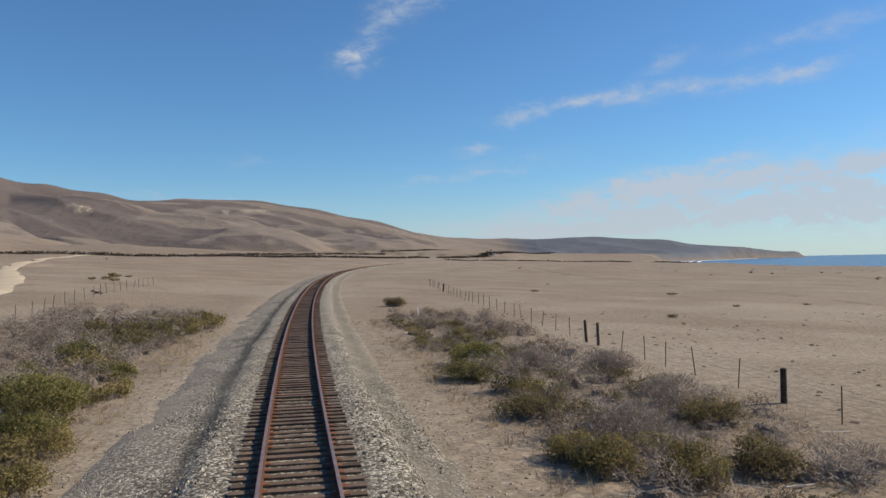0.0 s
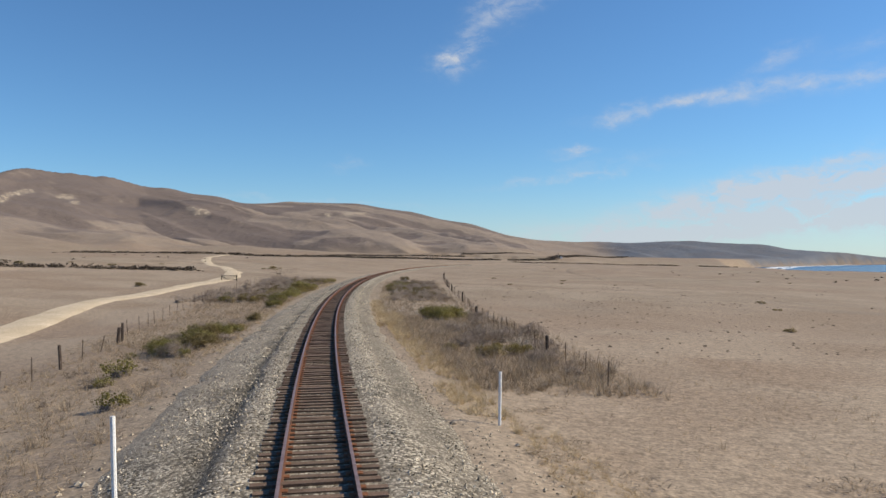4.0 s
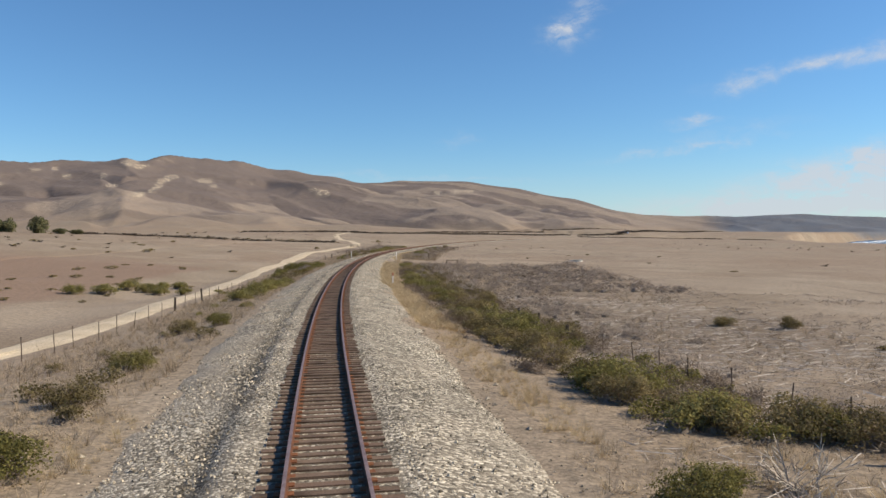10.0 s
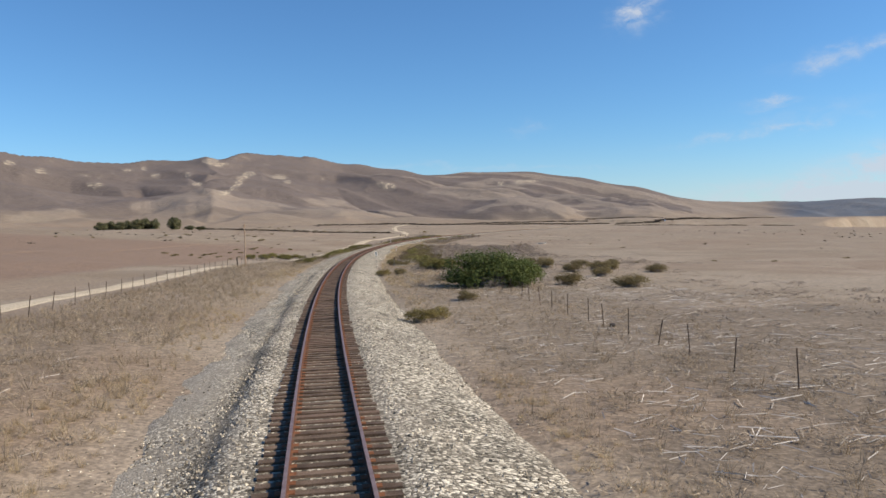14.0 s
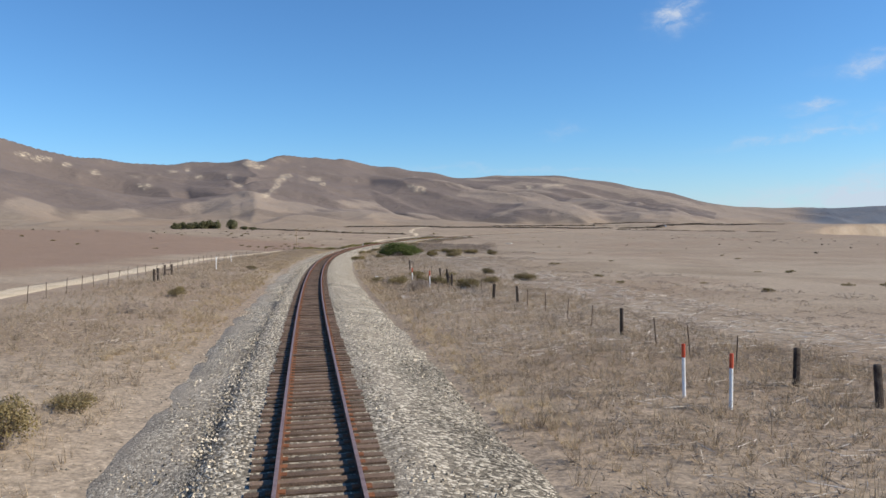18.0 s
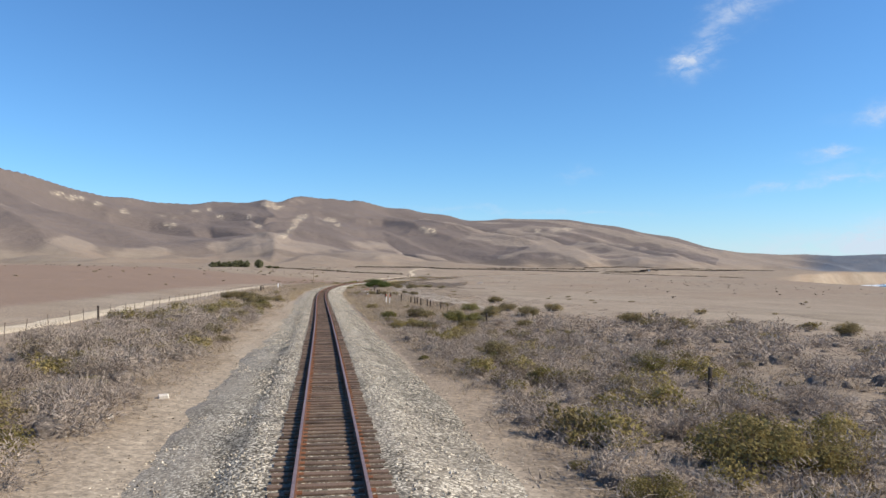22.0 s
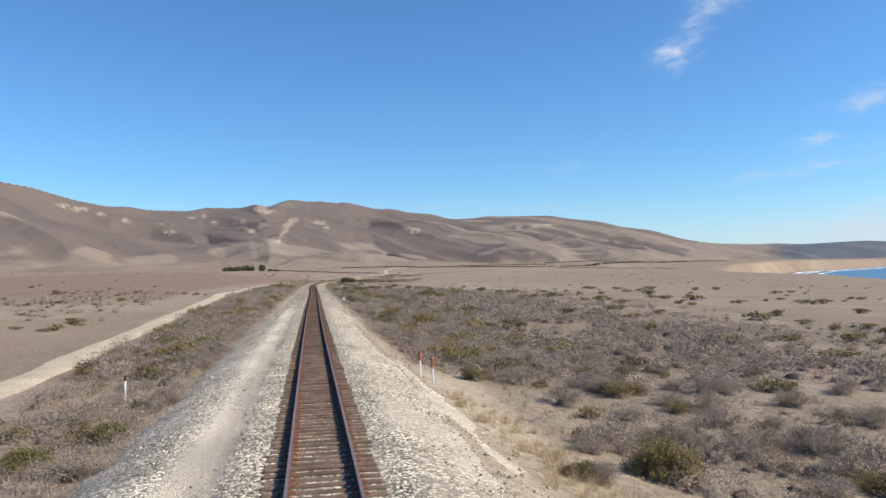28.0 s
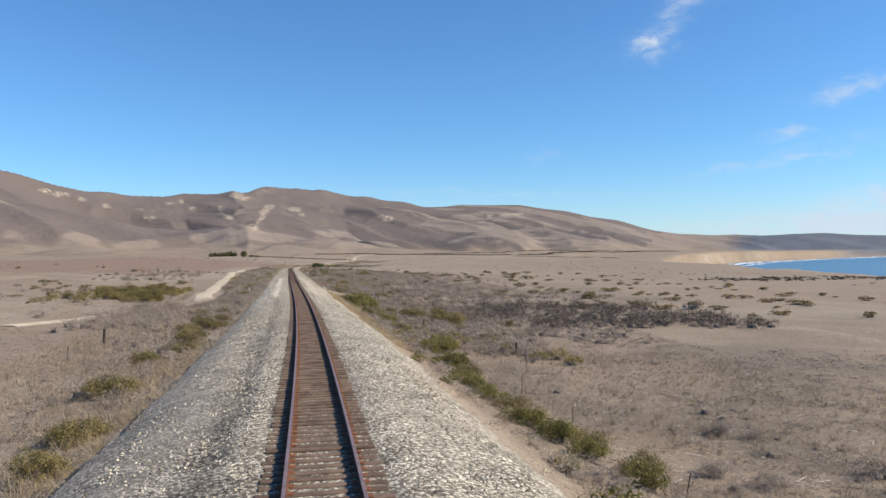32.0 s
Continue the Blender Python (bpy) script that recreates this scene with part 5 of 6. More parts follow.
plant(OLIVE, [(808, 10.8, 1.1), (821, 10.2, 1.1), (827, 11.9, 1.2), (832, 12.1, 1.2), (599.3, 7.6, 1.4), (601, 9.4, 1.2)])
# olive hedge of brush along the foot of the bank
plant(OLIVE, [(207, 9.2, 1.3), (212, 9.4, 1.4), (217, 9.4, 1.5), (222, 9.8, 1.5), (226, 9.6, 1.4), (230, 10, 1.4), (234, 9.8, 1.3), (236.4, 11.5, 1.4), (238.4, 10.9, 1.2), (239, 12.8, 1.3), (239.8, 14.2, 1.3), (241, 15.6, 1.2)])
# dense scrub that reaches the foot of the bank
plant(GREY, [(g.uniform(676, 748), -g.uniform(6.1, 9.5), g.uniform(0.6, 1.05)) for k in range(46)] + [(g.uniform(672, 732), g.uniform(13, 40), g.uniform(0.8, 1.4)) for k in range(44)])
plant(OLIVE, [(g.uniform(676, 748), -g.uniform(6.3, 10.5), g.uniform(0.5, 0.9)) for k in range(14)] + [(g.uniform(672, 732), g.uniform(12, 36), g.uniform(0.6, 1.0)) for k in range(10)])
plant(DEAD, [(802.3, -6.3, 0.9), (800.4, -6.8, 0.8), (497, -7.0, 1.1), (498, -6.6, 0.9), (498.5, 8.6, 0.9), (56, 12.3, 1.3), (60, 9.6, 1.1), (636, 13.5, 1.3), (630, 9.5, 1.1), (640, -8.6, 1.0), (244, 9.6, 1.2), (246, 8.6, 1.0), (533, -7, 0.9), (31, 12.2, 1.3), (29, 12.0, 1.0), (-9, 9.6, 1.5), (-11, 8, 1.3), (-7, 11, 1.3), (-15, 12, 1.2), (582, -6.6, 1.5), (579, -6.9, 1.2), (144, 10.6, 1.4), (156, 13.4, 1.5), (36, 13.6, 1.2), (-33, 12, 1.1), (184, 13.5, 1.4), (202, 13.9, 1.2), (772, 16, 1.3), (768, 14, 1.2), (598, 10.5, 1.2), (160, 16, 1.5), (150, 17.5, 1.3), (410, 13, 1.2)])

rng = np.random.default_rng(21)


def scatter(s0, s1, d0, d1, density, lo, hi, patch=0.0, seed=0, power=1.0):
    """Random places in a stretch beside the line, thinned into patches."""
    n = int((s1 - s0) * abs(d1 - d0) * density)
    s, d = rng.uniform(s0, s1, n), d0 + (d1 - d0) * rng.random(n) ** power
    p = on_track(s, d)
    keep = np.ones(n, bool)
    if patch:
        keep = fbm(p[:, 0] / 7, p[:, 1] / 7, 3, 200 + seed) + rng.normal(0, 0.06, n) > patch - 0.5
    keep &= np.abs(d - road_line(s)) > 3.0
    s, d, p = s[keep], d[keep], p[keep]
    z = land(p[:, 0], p[:, 1], s, d)
    return p[:, 0], p[:, 1], z, (lo + (hi - lo) * rng.random(len(s)) ** 1.7) * (0.8 + 0.5 * rng.random(len(s)))


def spread(name, label, category, bases, zones, material, zscale=(0.7, 1.1), leaves=9999):
    """One object of many small plants over all its zones."""
    cols = [scatter(*zn, seed=i) for i, zn in enumerate(zones)]
    x, y, z, r = (np.concatenate([c[k] for c in cols]) for k in range(4))
    which = rng.integers(0, len(bases), len(x))
    vs, fs, base = [], [], 0
    inner = []
    for b, (bv, bf) in enumerate(bases):
        m = which == b
        n = m.sum()
        if not n:
            continue
        mats = turns(x[m], y[m], z[m] - 0.03, rng.uniform(0, 6.28, n), r[m], r[m] * rng.uniform(0.8, 1.25, n), r[m] * rng.uniform(*zscale, n), rng.normal(0, 0.12, (2, n)))
        v, f = joined(name, bv, bf, mats, material)
        vs.append(v)
        fs.append(f + base)
        inner.append(np.tile(np.arange(len(bf)) >= leaves, n))
        base += len(v)
    ob = link_mesh(name, np.concatenate(vs), np.concatenate(fs), material, smooth_faces=True)
    if leaves < 9999:
        ob.data.materials.append(M_CORE)
        ob.data.polygons.foreach_set("material_index", np.concatenate(inner).astype(np.int32))
    tagged(ob, label, category, kind="stuff")
    return ob


LEAFY = [foliage(70 + i, 460, 13, 0.75, 0.11, mass=9) for i in range(3)]
TWIGGY = [foliage(80 + i, 420, 16, 0.72, 0.15, 0.17, mass=8) for i in range(4)]
FAR_LEAFY = [foliage(170 + i, 230, 9, 0.7, 0.18, mass=7) for i in range(3)]
FAR_TWIGGY = [foliage(180 + i, 170, 11, 0.66, 0.2, 0.26, mass=7) for i in range(3)]
TUFTS = [tuft(90 + i, 9, 1.1, 0.017) for i in range(3)]

spread("grey_scrub", "grey and mauve dead coastal scrub covering the ground", "scrub", TWIGGY, [
    (-60, 8, 6.8, 14.5, 0.42, 0.6, 1.1, 0.38), (-70, 6, -20, -7.4, 0.6, 0.6, 1.2, 0.32), (45, 66, 7, 13, 0.3, 0.5, 0.9, 0.4), (92, 164, 11.5, 24, 0.34, 0.6, 1.5, 0.34), (100, 150, -13, -7, 0.16, 0.5, 0.9, 0.46), (200, 236, 13.5, 18, 0.2, 0.5, 0.9, 0.44),
    (512, 600, 6.6, 20, 0.45, 0.6, 1.5, 0.34), (488, 512, 10, 20, 0.08, 0.6, 1.2, 0.44), (600, 700, 6.6, 20, 0.5, 0.6, 1.5, 0.32), (500, 600, -17, -7.0, 0.5, 0.6, 1.5, 0.32), (482, 500, -17, -7.8, 0.3, 0.6, 1.2, 0.38), (600, 700, -17, -6.6, 0.6, 0.6, 1.3, 0.28), (700, 775, -15, -6.6, 0.55, 0.5, 1.2, 0.34), (742, 780, -24, -13, 0.32, 0.9, 1.4, 0.34), (712, 790, 11, 26, 0.42, 0.6, 1.7, 0.36), (772, 850, -15, -7.4, 0.20, 0.5, 1.1, 0.42),
    (790, 850, 8, 13, 0.24, 0.5, 0.95, 0.42), (164, 212, 12, 24, 0.34, 0.5, 1.1, 0.36), (785, 850, 13, 26, 0.12, 0.4, 0.9, 0.44), (752, 800, 7.8, 12, 0.36, 0.5, 1.2, 0.36), (240, 300, 7, 14, 0.05, 0.5, 0.9, 0.5), (380, 480, -14, -8, 0.03, 0.5, 0.9, 0.5)], M_TWIG, leaves=420)
spread("grey_scrub", "grey leafless scrub spreading over the low pasture", "scrub", FAR_TWIGGY, [
    (85, 160, 24, 46, 0.26, 0.7, 1.6, 0.34), (500, 700, 20, 46, 0.28, 0.7, 1.9, 0.37), (500, 700, 46, 70, 0.05, 0.7, 1.3, 0.44), (706, 780, 26, 40, 0.10, 0.7, 2.0, 0.42), (640, 720, 30, 80, 0.05, 0.8, 1.5, 0.46), (540, 645, -50, -27, 0.05, 0.8, 1.7, 0.45), (690, 780, -60, -30, 0.03, 0.8, 1.6, 0.46)], M_TWIG, leaves=170)
spread("brown_scrub", "brown leafless low scrub among the dry grass", "scrub", TWIGGY, [
    (510, 700, 7.4, 24, 0.10, 0.6, 1.2, 0.42), (482, 700, -17, -7.6, 0.10, 0.6, 1.0, 0.42), (95, 235, 7.5, 16, 0.5, 0.6, 1.1, 0.38), (-70, 6, 7, 15, 0.25, 0.5, 0.9, 0.42), (-60, 8, -18, -7, 0.3, 0.5, 1.0, 0.38), (700, 780, 11, 26, 0.12, 0.6, 1.1, 0.44), (60, 180, -14, -8, 0.04, 0.5, 0.8, 0.5)], M_TWIG2, leaves=420)
spread("dark_heath", "dark brown heath growing low on the pasture", "heath", FAR_TWIGGY, [
    (720, 764, 24, 66, 0.26, 0.8, 2.2, 0.36), (700, 724, 34, 60, 0.08, 0.8, 1.4, 0.42), (560, 590, 13, 20, 0.12, 0.9, 1.4, 0.42), (106, 140, 17, 44, 0.07, 0.8, 1.2, 0.42)], M_HEATH, leaves=170)
spread("green_scrub", "low green and yellowish coastal brush", "scrub", LEAFY, [
    (-60, -8, -13, -7.2, 0.10, 0.6, 0.95, 0.48), (100, 172, 7.6, 13.0, 0.36, 0.6, 1.1, 0.38), (196, 240, 9.4, 15, 0.27, 0.6, 1.1, 0.4), (164, 206, 9.0, 14.0, 0.15, 0.6, 1.2, 0.38), (40, 75, -11, -7, 0.12, 0.5, 0.9, 0.46), (800, 850, 7.2, 10.5, 0.18, 0.6, 0.95, 0.44), (150, 215, -11, -7, 0.04, 0.4, 0.7, 0.5), (100, 128, -14.5, -7, 0.22, 0.6, 1.1, 0.38)], M_LEAF, leaves=460)
spread("ochre_scrub", "low yellowish brush among the grey scrub", "scrub", LEAFY, [
    (690, 738, -38, -21, 0.14, 0.9, 1.6, 0.38), (510, 700, 7.4, 22, 0.09, 0.6, 1.4, 0.42), (482, 700, -17, -7.2, 0.14, 0.6, 1.3, 0.40), (744, 796, 8, 24, 0.10, 0.7, 1.2, 0.42), (100, 220, 9, 15, 0.10, 0.6, 1.0, 0.42), (-60, 8, -11.5, -6.2, 0.16, 0.6, 1.1, 0.42), (-50, -8, 6.6, 10, 0.18, 0.6, 1.0, 0.42)], M_YELLOW, leaves=460)
spread("olive_scrub", "low olive and ochre scrub on the plain", "scrub", LEAFY, [
    (510, 700, 7.4, 26, 0.08, 0.6, 1.15, 0.44), (482, 700, -17, -7.6, 0.09, 0.6, 1.05, 0.42), (100, 215, 8.6, 17, 0.24, 0.6, 1.1, 0.40), (-60, 4, 6.6, 13, 0.2, 0.5, 1.0, 0.42), (-60, 10, -14, -6.6, 0.24, 0.6, 1.1, 0.40), (126, 176, -12.5, -6.2, 0.22, 0.5, 1.0, 0.40), (196, 240, -12, -6.2, 0.08, 0.5, 0.9, 0.46), (700, 780, 9.6, 30, 0.05, 0.6, 1.0, 0.46), (700, 775, -15, -7.4, 0.06, 0.5, 0.9, 0.46)], M_LEAF2, leaves=460)
spread("plain_scrub", "scattered olive brush on the open pasture", "scrub", FAR_LEAFY, [
    (480, 760, 40, 150, 0.018, 1.0, 2.6, 0.57), (-150, 480, 30, 130, 0.0025, 0.5, 1.1, 0.60), (-150, 60, -150, -32, 0.004, 0.7, 1.6, 0.57), (60, 640, -150, -34, 0.0012, 0.7, 1.4, 0.57), (640, 860, -150, -32, 0.004, 0.7, 1.6, 0.57), (540, 720, -60, -26, 0.03, 0.8, 1.5, 0.52), (90, 180, -50, -22, 0.02, 0.7, 1.3, 0.52)], M_LEAF2, (0.4, 0.7), leaves=230)
spread("dry_grass", "pale straw coloured dry grass beside the railway", "grass", TUFTS, [
    (-70, 60, 5.2, 17, 2.4, 0.14, 0.32, 0.40), (-70, 60, -15, -5.4, 2.4, 0.14, 0.34, 0.40), (60, 240, 8, 24, 1.4, 0.16, 0.36, 0.40), (60, 240, -17, -5.6, 3.0, 0.2, 0.45, 0.36), (240, 380, 5.0, 18, 3.2, 0.2, 0.42, 0.36), (380, 496, 5.0, 20, 4.5, 0.28, 0.6, 0.30), (240, 480, -18, -5.2, 3.0, 0.25, 0.55, 0.30),
    (480, 700, 5.2, 9, 3.0, 0.14, 0.32, 0.42), (480, 700, -9, -5.4, 3.0, 0.14, 0.32, 0.42), (700, 860, 12, 34, 2.4, 0.13, 0.30, 0.40), (700, 860, -18, -5.6, 2.8, 0.16, 0.42, 0.38), (240, 492, 18, 36, 2.2, 0.14, 0.34, 0.40)], M_STRAW, (0.8, 1.3))
M_BROWNGRASS = mat("brown_grass", (0.26, 0.2, 0.137), (0.385, 0.306, 0.217), 0.25, 0.85, 0, 20, island=0.35, thin=0.3)
FLUFF = [tuft(92 + i, 16, 1.2, 0.013) for i in range(3)]
spread("brown_grass", "brown and grey dry weeds beside the railway", "grass", FLUFF, [
    (40, 100, -15, -5.8, 1.6, 0.3, 0.7, 0.38), (100, 240, -15, -5.6, 2.6, 0.3, 0.8, 0.36), (236, 330, -16, -6.5, 2.6, 0.3, 0.7, 0.30), (330, 480, -16, -5.6, 1.2, 0.3, 0.7, 0.42), (-60, 60, -16, -5.6, 2.0, 0.3, 0.6, 0.36), (-60, 60, 5.0, 16, 2.6, 0.3, 0.6, 0.38), (150, 240, 12, 40, 0.7, 0.3, 0.8, 0.36), (240, 380, 5.4, 20, 1.2, 0.25, 0.6, 0.42), (380, 496, 5.4, 20, 3.0, 0.25, 0.6, 0.36), (480, 545, 6.0, 16, 3.5, 0.3, 0.8, 0.30), (480, 545, 16, 30, 2.0, 0.3, 0.7, 0.36), (545, 700, 5.8, 12, 1.2, 0.3, 0.6, 0.42), (36, 72, 6, 15, 6.5, 0.4, 1.0, 0.28),
    (480, 545, -14, -6.2, 2.0, 0.3, 0.7, 0.32), (545, 700, -10, -5.8, 1.2, 0.3, 0.6, 0.42), (690, 850, -20, -5.6, 1.8, 0.3, 0.9, 0.34), (690, 790, 7, 30, 1.2, 0.3, 0.7, 0.40), (786, 850, 8, 40, 2.8, 0.3, 0.7, 0.28)], M_BROWNGRASS, (0.7, 1.2))
spread("golden_grass", "golden dry bunch grass along the ballast edge", "grass", [tuft(96 + i, 64, 1.3, 0.0065) for i in range(3)], [
    (8, 46, 3.9, 5.3, 5.5, 0.3, 0.5, 0.36), (30, 78, 4.6, 6.5, 8.5, 0.3, 0.55, 0.26), (78, 104, 5.6, 7.6, 7.0, 0.2, 0.36, 0.2), (104, 174, 4.6, 7.2, 9.5, 0.34, 0.6, 0.14), (172, 214, 5.4, 8.0, 9.5, 0.34, 0.6, 0.16), (216, 240, 5.6, 7.6, 4.0, 0.3, 0.5, 0.34), (738, 800, 5.2, 8.2, 6.0, 0.35, 0.65, 0.32), (686, 740, 6.0, 9.0, 3.0, 0.35, 0.65, 0.42), (-40, 20, 5.4, 8, 0.8, 0.35, 0.6, 0.5), (240, 300, 5.2, 11, 1.9, 0.3, 0.55, 0.42), (300, 330, 5.2, 6.8, 0.9, 0.35, 0.6, 0.5), (330, 500, 5.0, 6.6, 3.0, 0.22, 0.45, 0.42), (236, 450, -7.6, -4.8, 3.2, 0.22, 0.5, 0.40), (-50, 60, -7.4, -5.0, 1.8, 0.2, 0.45, 0.42), (800, 850, -9.5, -6.2, 2.6, 0.3, 0.6, 0.42), (690, 760, -7.4, -5.8, 0.9, 0.3, 0.6, 0.5)], M_GOLD, (0.8, 1.3))
# low matted weeds and dead twigs that cover the ground between the bushes
MAT = [foliage(220 + i, 72, 9, 0.55, 0.28, 0.13) for i in range(4)]
FAR_MAT = [foliage(230 + i, 40, 8, 0.55, 0.34, 0.2) for i in range(3)]
M_WEED = mat("matted_weed", (0.315, 0.247, 0.172), (0.445, 0.358, 0.26), 0.22, 0.95, 0, 25, island=0.22, spec=0.1, thin=0.2)
M_LITTER = mat("dead_litter", (0.25, 0.2, 0.157), (0.375, 0.31, 0.25), 0.3, 0.95, 0, 25, island=0.25, spec=0.1, thin=0.15)
spread("weed_mat", "matted brown and straw coloured weeds covering the ground", "weeds", MAT, [
    (-60, 60, 5.0, 15, 1.5, 0.4, 0.85, 0.36), (-60, 50, -17, -5.6, 1.7, 0.4, 0.9, 0.34), (50, 150, -15, -5.8, 1.1, 0.4, 0.8, 0.38), (150, 240, -14, -5.8, 1.1, 0.4, 0.8, 0.38), (60, 235, 5.4, 8.6, 1.3, 0.35, 0.7, 0.4), (84, 165, 9, 26, 0.9, 0.5, 1.1, 0.34), (236, 380, -15, -5.6, 1.5, 0.4, 0.9, 0.34), (380, 484, -16, -5.4, 1.3, 0.4, 0.9, 0.36),
    (240, 380, 5.2, 20, 1.2, 0.35, 0.85, 0.38), (380, 440, 5.0, 20, 1.2, 0.35, 0.85, 0.38), (440, 505, 5.2, 22, 2.0, 0.4, 0.9, 0.32), (484, 545, -14, -5.2, 1.6, 0.4, 0.85, 0.34), (505, 545, 5.4, 9, 1.0, 0.35, 0.8, 0.38), (40, 70, 6, 14.5, 1.6, 0.5, 1.1, 0.32), (690, 850, -19, -5.4, 1.5, 0.4, 1.0, 0.34), (785, 850, 5.8, 10, 1.3, 0.35, 0.8, 0.38), (736, 800, 5.0, 8.6, 1.2, 0.35, 0.7, 0.4)], M_WEED, (0.3, 0.6))
spread("dead_twig_mat", "grey dead twigs and litter matted between the scrub", "litter", MAT, [
    (-60, 5, -20, -8, 0.6, 0.5, 1.1, 0.38), (-40, 10, 7, 15, 0.5, 0.5, 1.0, 0.4), (84, 165, 8, 22, 0.4, 0.6, 1.3, 0.36), (165, 240, 8, 24, 0.9, 0.5, 1.1, 0.36), (386, 500, 6, 22, 0.6, 0.5, 1.0, 0.42), (484, 700, 5.8, 22, 1.2, 0.6, 1.3, 0.34),
    (484, 700, -18, -6.4, 1.1, 0.5, 1.2, 0.34), (700, 785, 9, 24, 0.8, 0.6, 1.3, 0.36), (690, 850, -17, -6.2, 0.6, 0.5, 1.1, 0.38), (785, 850, 8, 24, 0.9, 0.5, 1.2, 0.36)], M_LITTER, (0.28, 0.55))
spread("pasture_litter", "grey dead twigs and litter strewn over the low pasture", "litter", FAR_MAT, [
    (84, 165, 22, 48, 0.7, 0.7, 1.4, 0.36), (165, 245, 24, 60, 0.35, 0.6, 1.3, 0.40), (484, 700, 22, 62, 0.4, 0.7, 1.5, 0.38), (700, 785, 24, 44, 0.6, 0.7, 1.4, 0.38), (785, 850, 24, 60, 0.7, 0.6, 1.3, 0.36), (690, 850, -34, -17, 0.35, 0.6, 1.3, 0.40), (245, 480, 20, 44, 0.25, 0.5, 1.1, 0.42)], M_LITTER, (0.2, 0.42))
# bleached stalks lying on the ground
stalk_v = np.array([(-0.5, -0.016, 0.13), (-0.5, 0.016, 0.15), (0.5, 0.012, 0.21), (0.5, -0.012, 0.19)])
M_STALK = mat("bleached_stalk", (0.42, 0.37, 0.31), (0.58, 0.52, 0.45), 0.3, 0.9, 0, 12, island=0.3)
spread("fallen_stalks", "bleached dead stalks lying flat on the dry ground", "stalks", [(stalk_v, np.array([(0, 1, 2, 3)]))], [
    (240, 380, 7, 30, 4.0, 0.35, 0.9, 0.40), (380, 440, 7.0, 28, 12.0, 0.3, 0.8, 0.34), (440, 500, 7.5, 26, 5.0, 0.3, 0.8, 0.38), (-60, 60, 6, 16, 1.6, 0.4, 0.9, 0.44), (240, 480, -16, -6, 0.7, 0.4, 0.9, 0.46), (690, 850, 8, 40, 0.7, 0.4, 0.9, 0.45), (480, 700, 6, 22, 1.4, 0.4, 1.1, 0.42), (165, 240, 12, 40, 3.0, 0.5, 1.3, 0.40)], M_STALK, (0.5, 0.9))
# gravel strewn past the foot of the ballast
n = 30000
s = rng.uniform(-60, 860, n)
d = (3.7 + np.abs(rng.normal(0, 1.1, n))) * np.where(rng.random(n) < 0.5, -1, 1)
P, z = ground_at(s, d)
sc = rng.uniform(0.02, 0.055, n)
ob = link_mesh("strewn_gravel", *joined("g", stone_v, stone_f, turns(P[:, 0], P[:, 1], z + 0.008, rng.uniform(0, 6.28, n), sc, sc * 0.8, sc * 0.8), M_STONE), M_STONE)
tagged(ob, "loose gravel strewn past the foot of the ballast", "gravel", kind="stuff")

# clods and dung on the grazed plain
M_CLOD = mat("dark_clod", (0.06, 0.045, 0.034), (0.12, 0.09, 0.068), 2, 0.95, 0, 12, island=0.3)
spread("clods", "dark clods strewn over the grazed plain", "clods", [(chip_v, chip_f)], [(-70, 60, 14, 60, 0.35, 0.05, 0.26, 0.42), (-100, 100, 60, 120, 0.03, 0.1, 0.35, 0.5), (240, 480, 14, 50, 0.03, 0.05, 0.2, 0.5)], M_CLOD, (0.4, 0.8))

# ---- fences ----
M_WOOD = mat("weathered_post", (0.055, 0.040, 0.032), (0.11, 0.085, 0.068), 6, 0.92, 0.5, 12, obrand=0.25)
M_STEEL = mat("rusted_stake", (0.11, 0.075, 0.055), (0.19, 0.14, 0.11), 8, 0.85, 0.3, 12, metal=0.2, obrand=0.25)
M_WIRE = mat("fence_wire", (0.16, 0.13, 0.11), (0.22, 0.19, 0.17), 3, 0.7, 0, 8, metal=0.4)
M_WHITE = mat("white_paint", (0.74, 0.73, 0.70), (0.82, 0.81, 0.79), 5, 0.6, 0.1, 12)
M_RED = mat("faded_red_paint", (0.50, 0.06, 0.03), (0.60, 0.11, 0.05), 5, 0.6, 0.1, 12)
M_RUSTRED = mat("weathered_red_board", (0.30, 0.085, 0.05), (0.42, 0.16, 0.095), 6, 0.8, 0.2, 12)
M_INK = mat("dark_lettering", (0.025, 0.025, 0.028), (0.04, 0.04, 0.042), 5, 0.6, 0)
M_GALV = mat("galvanised_pole", (0.20, 0.19, 0.18), (0.28, 0.27, 0.26), 6, 0.6, 0.1, metal=0.5)
M_OLDPOLE = mat("grey_timber_pole", (0.30, 0.21, 0.14), (0.42, 0.31, 0.22), 3, 0.9, 0.4, 10)
M_CONCRETE = mat("old_concrete", (0.38, 0.35, 0.31), (0.52, 0.49, 0.44), 1.5, 0.9, 0.4, 14)
M_BOARD = mat("bleached_board", (0.55, 0.48, 0.40), (0.68, 0.61, 0.52), 2, 0.85, 0.3, 12)


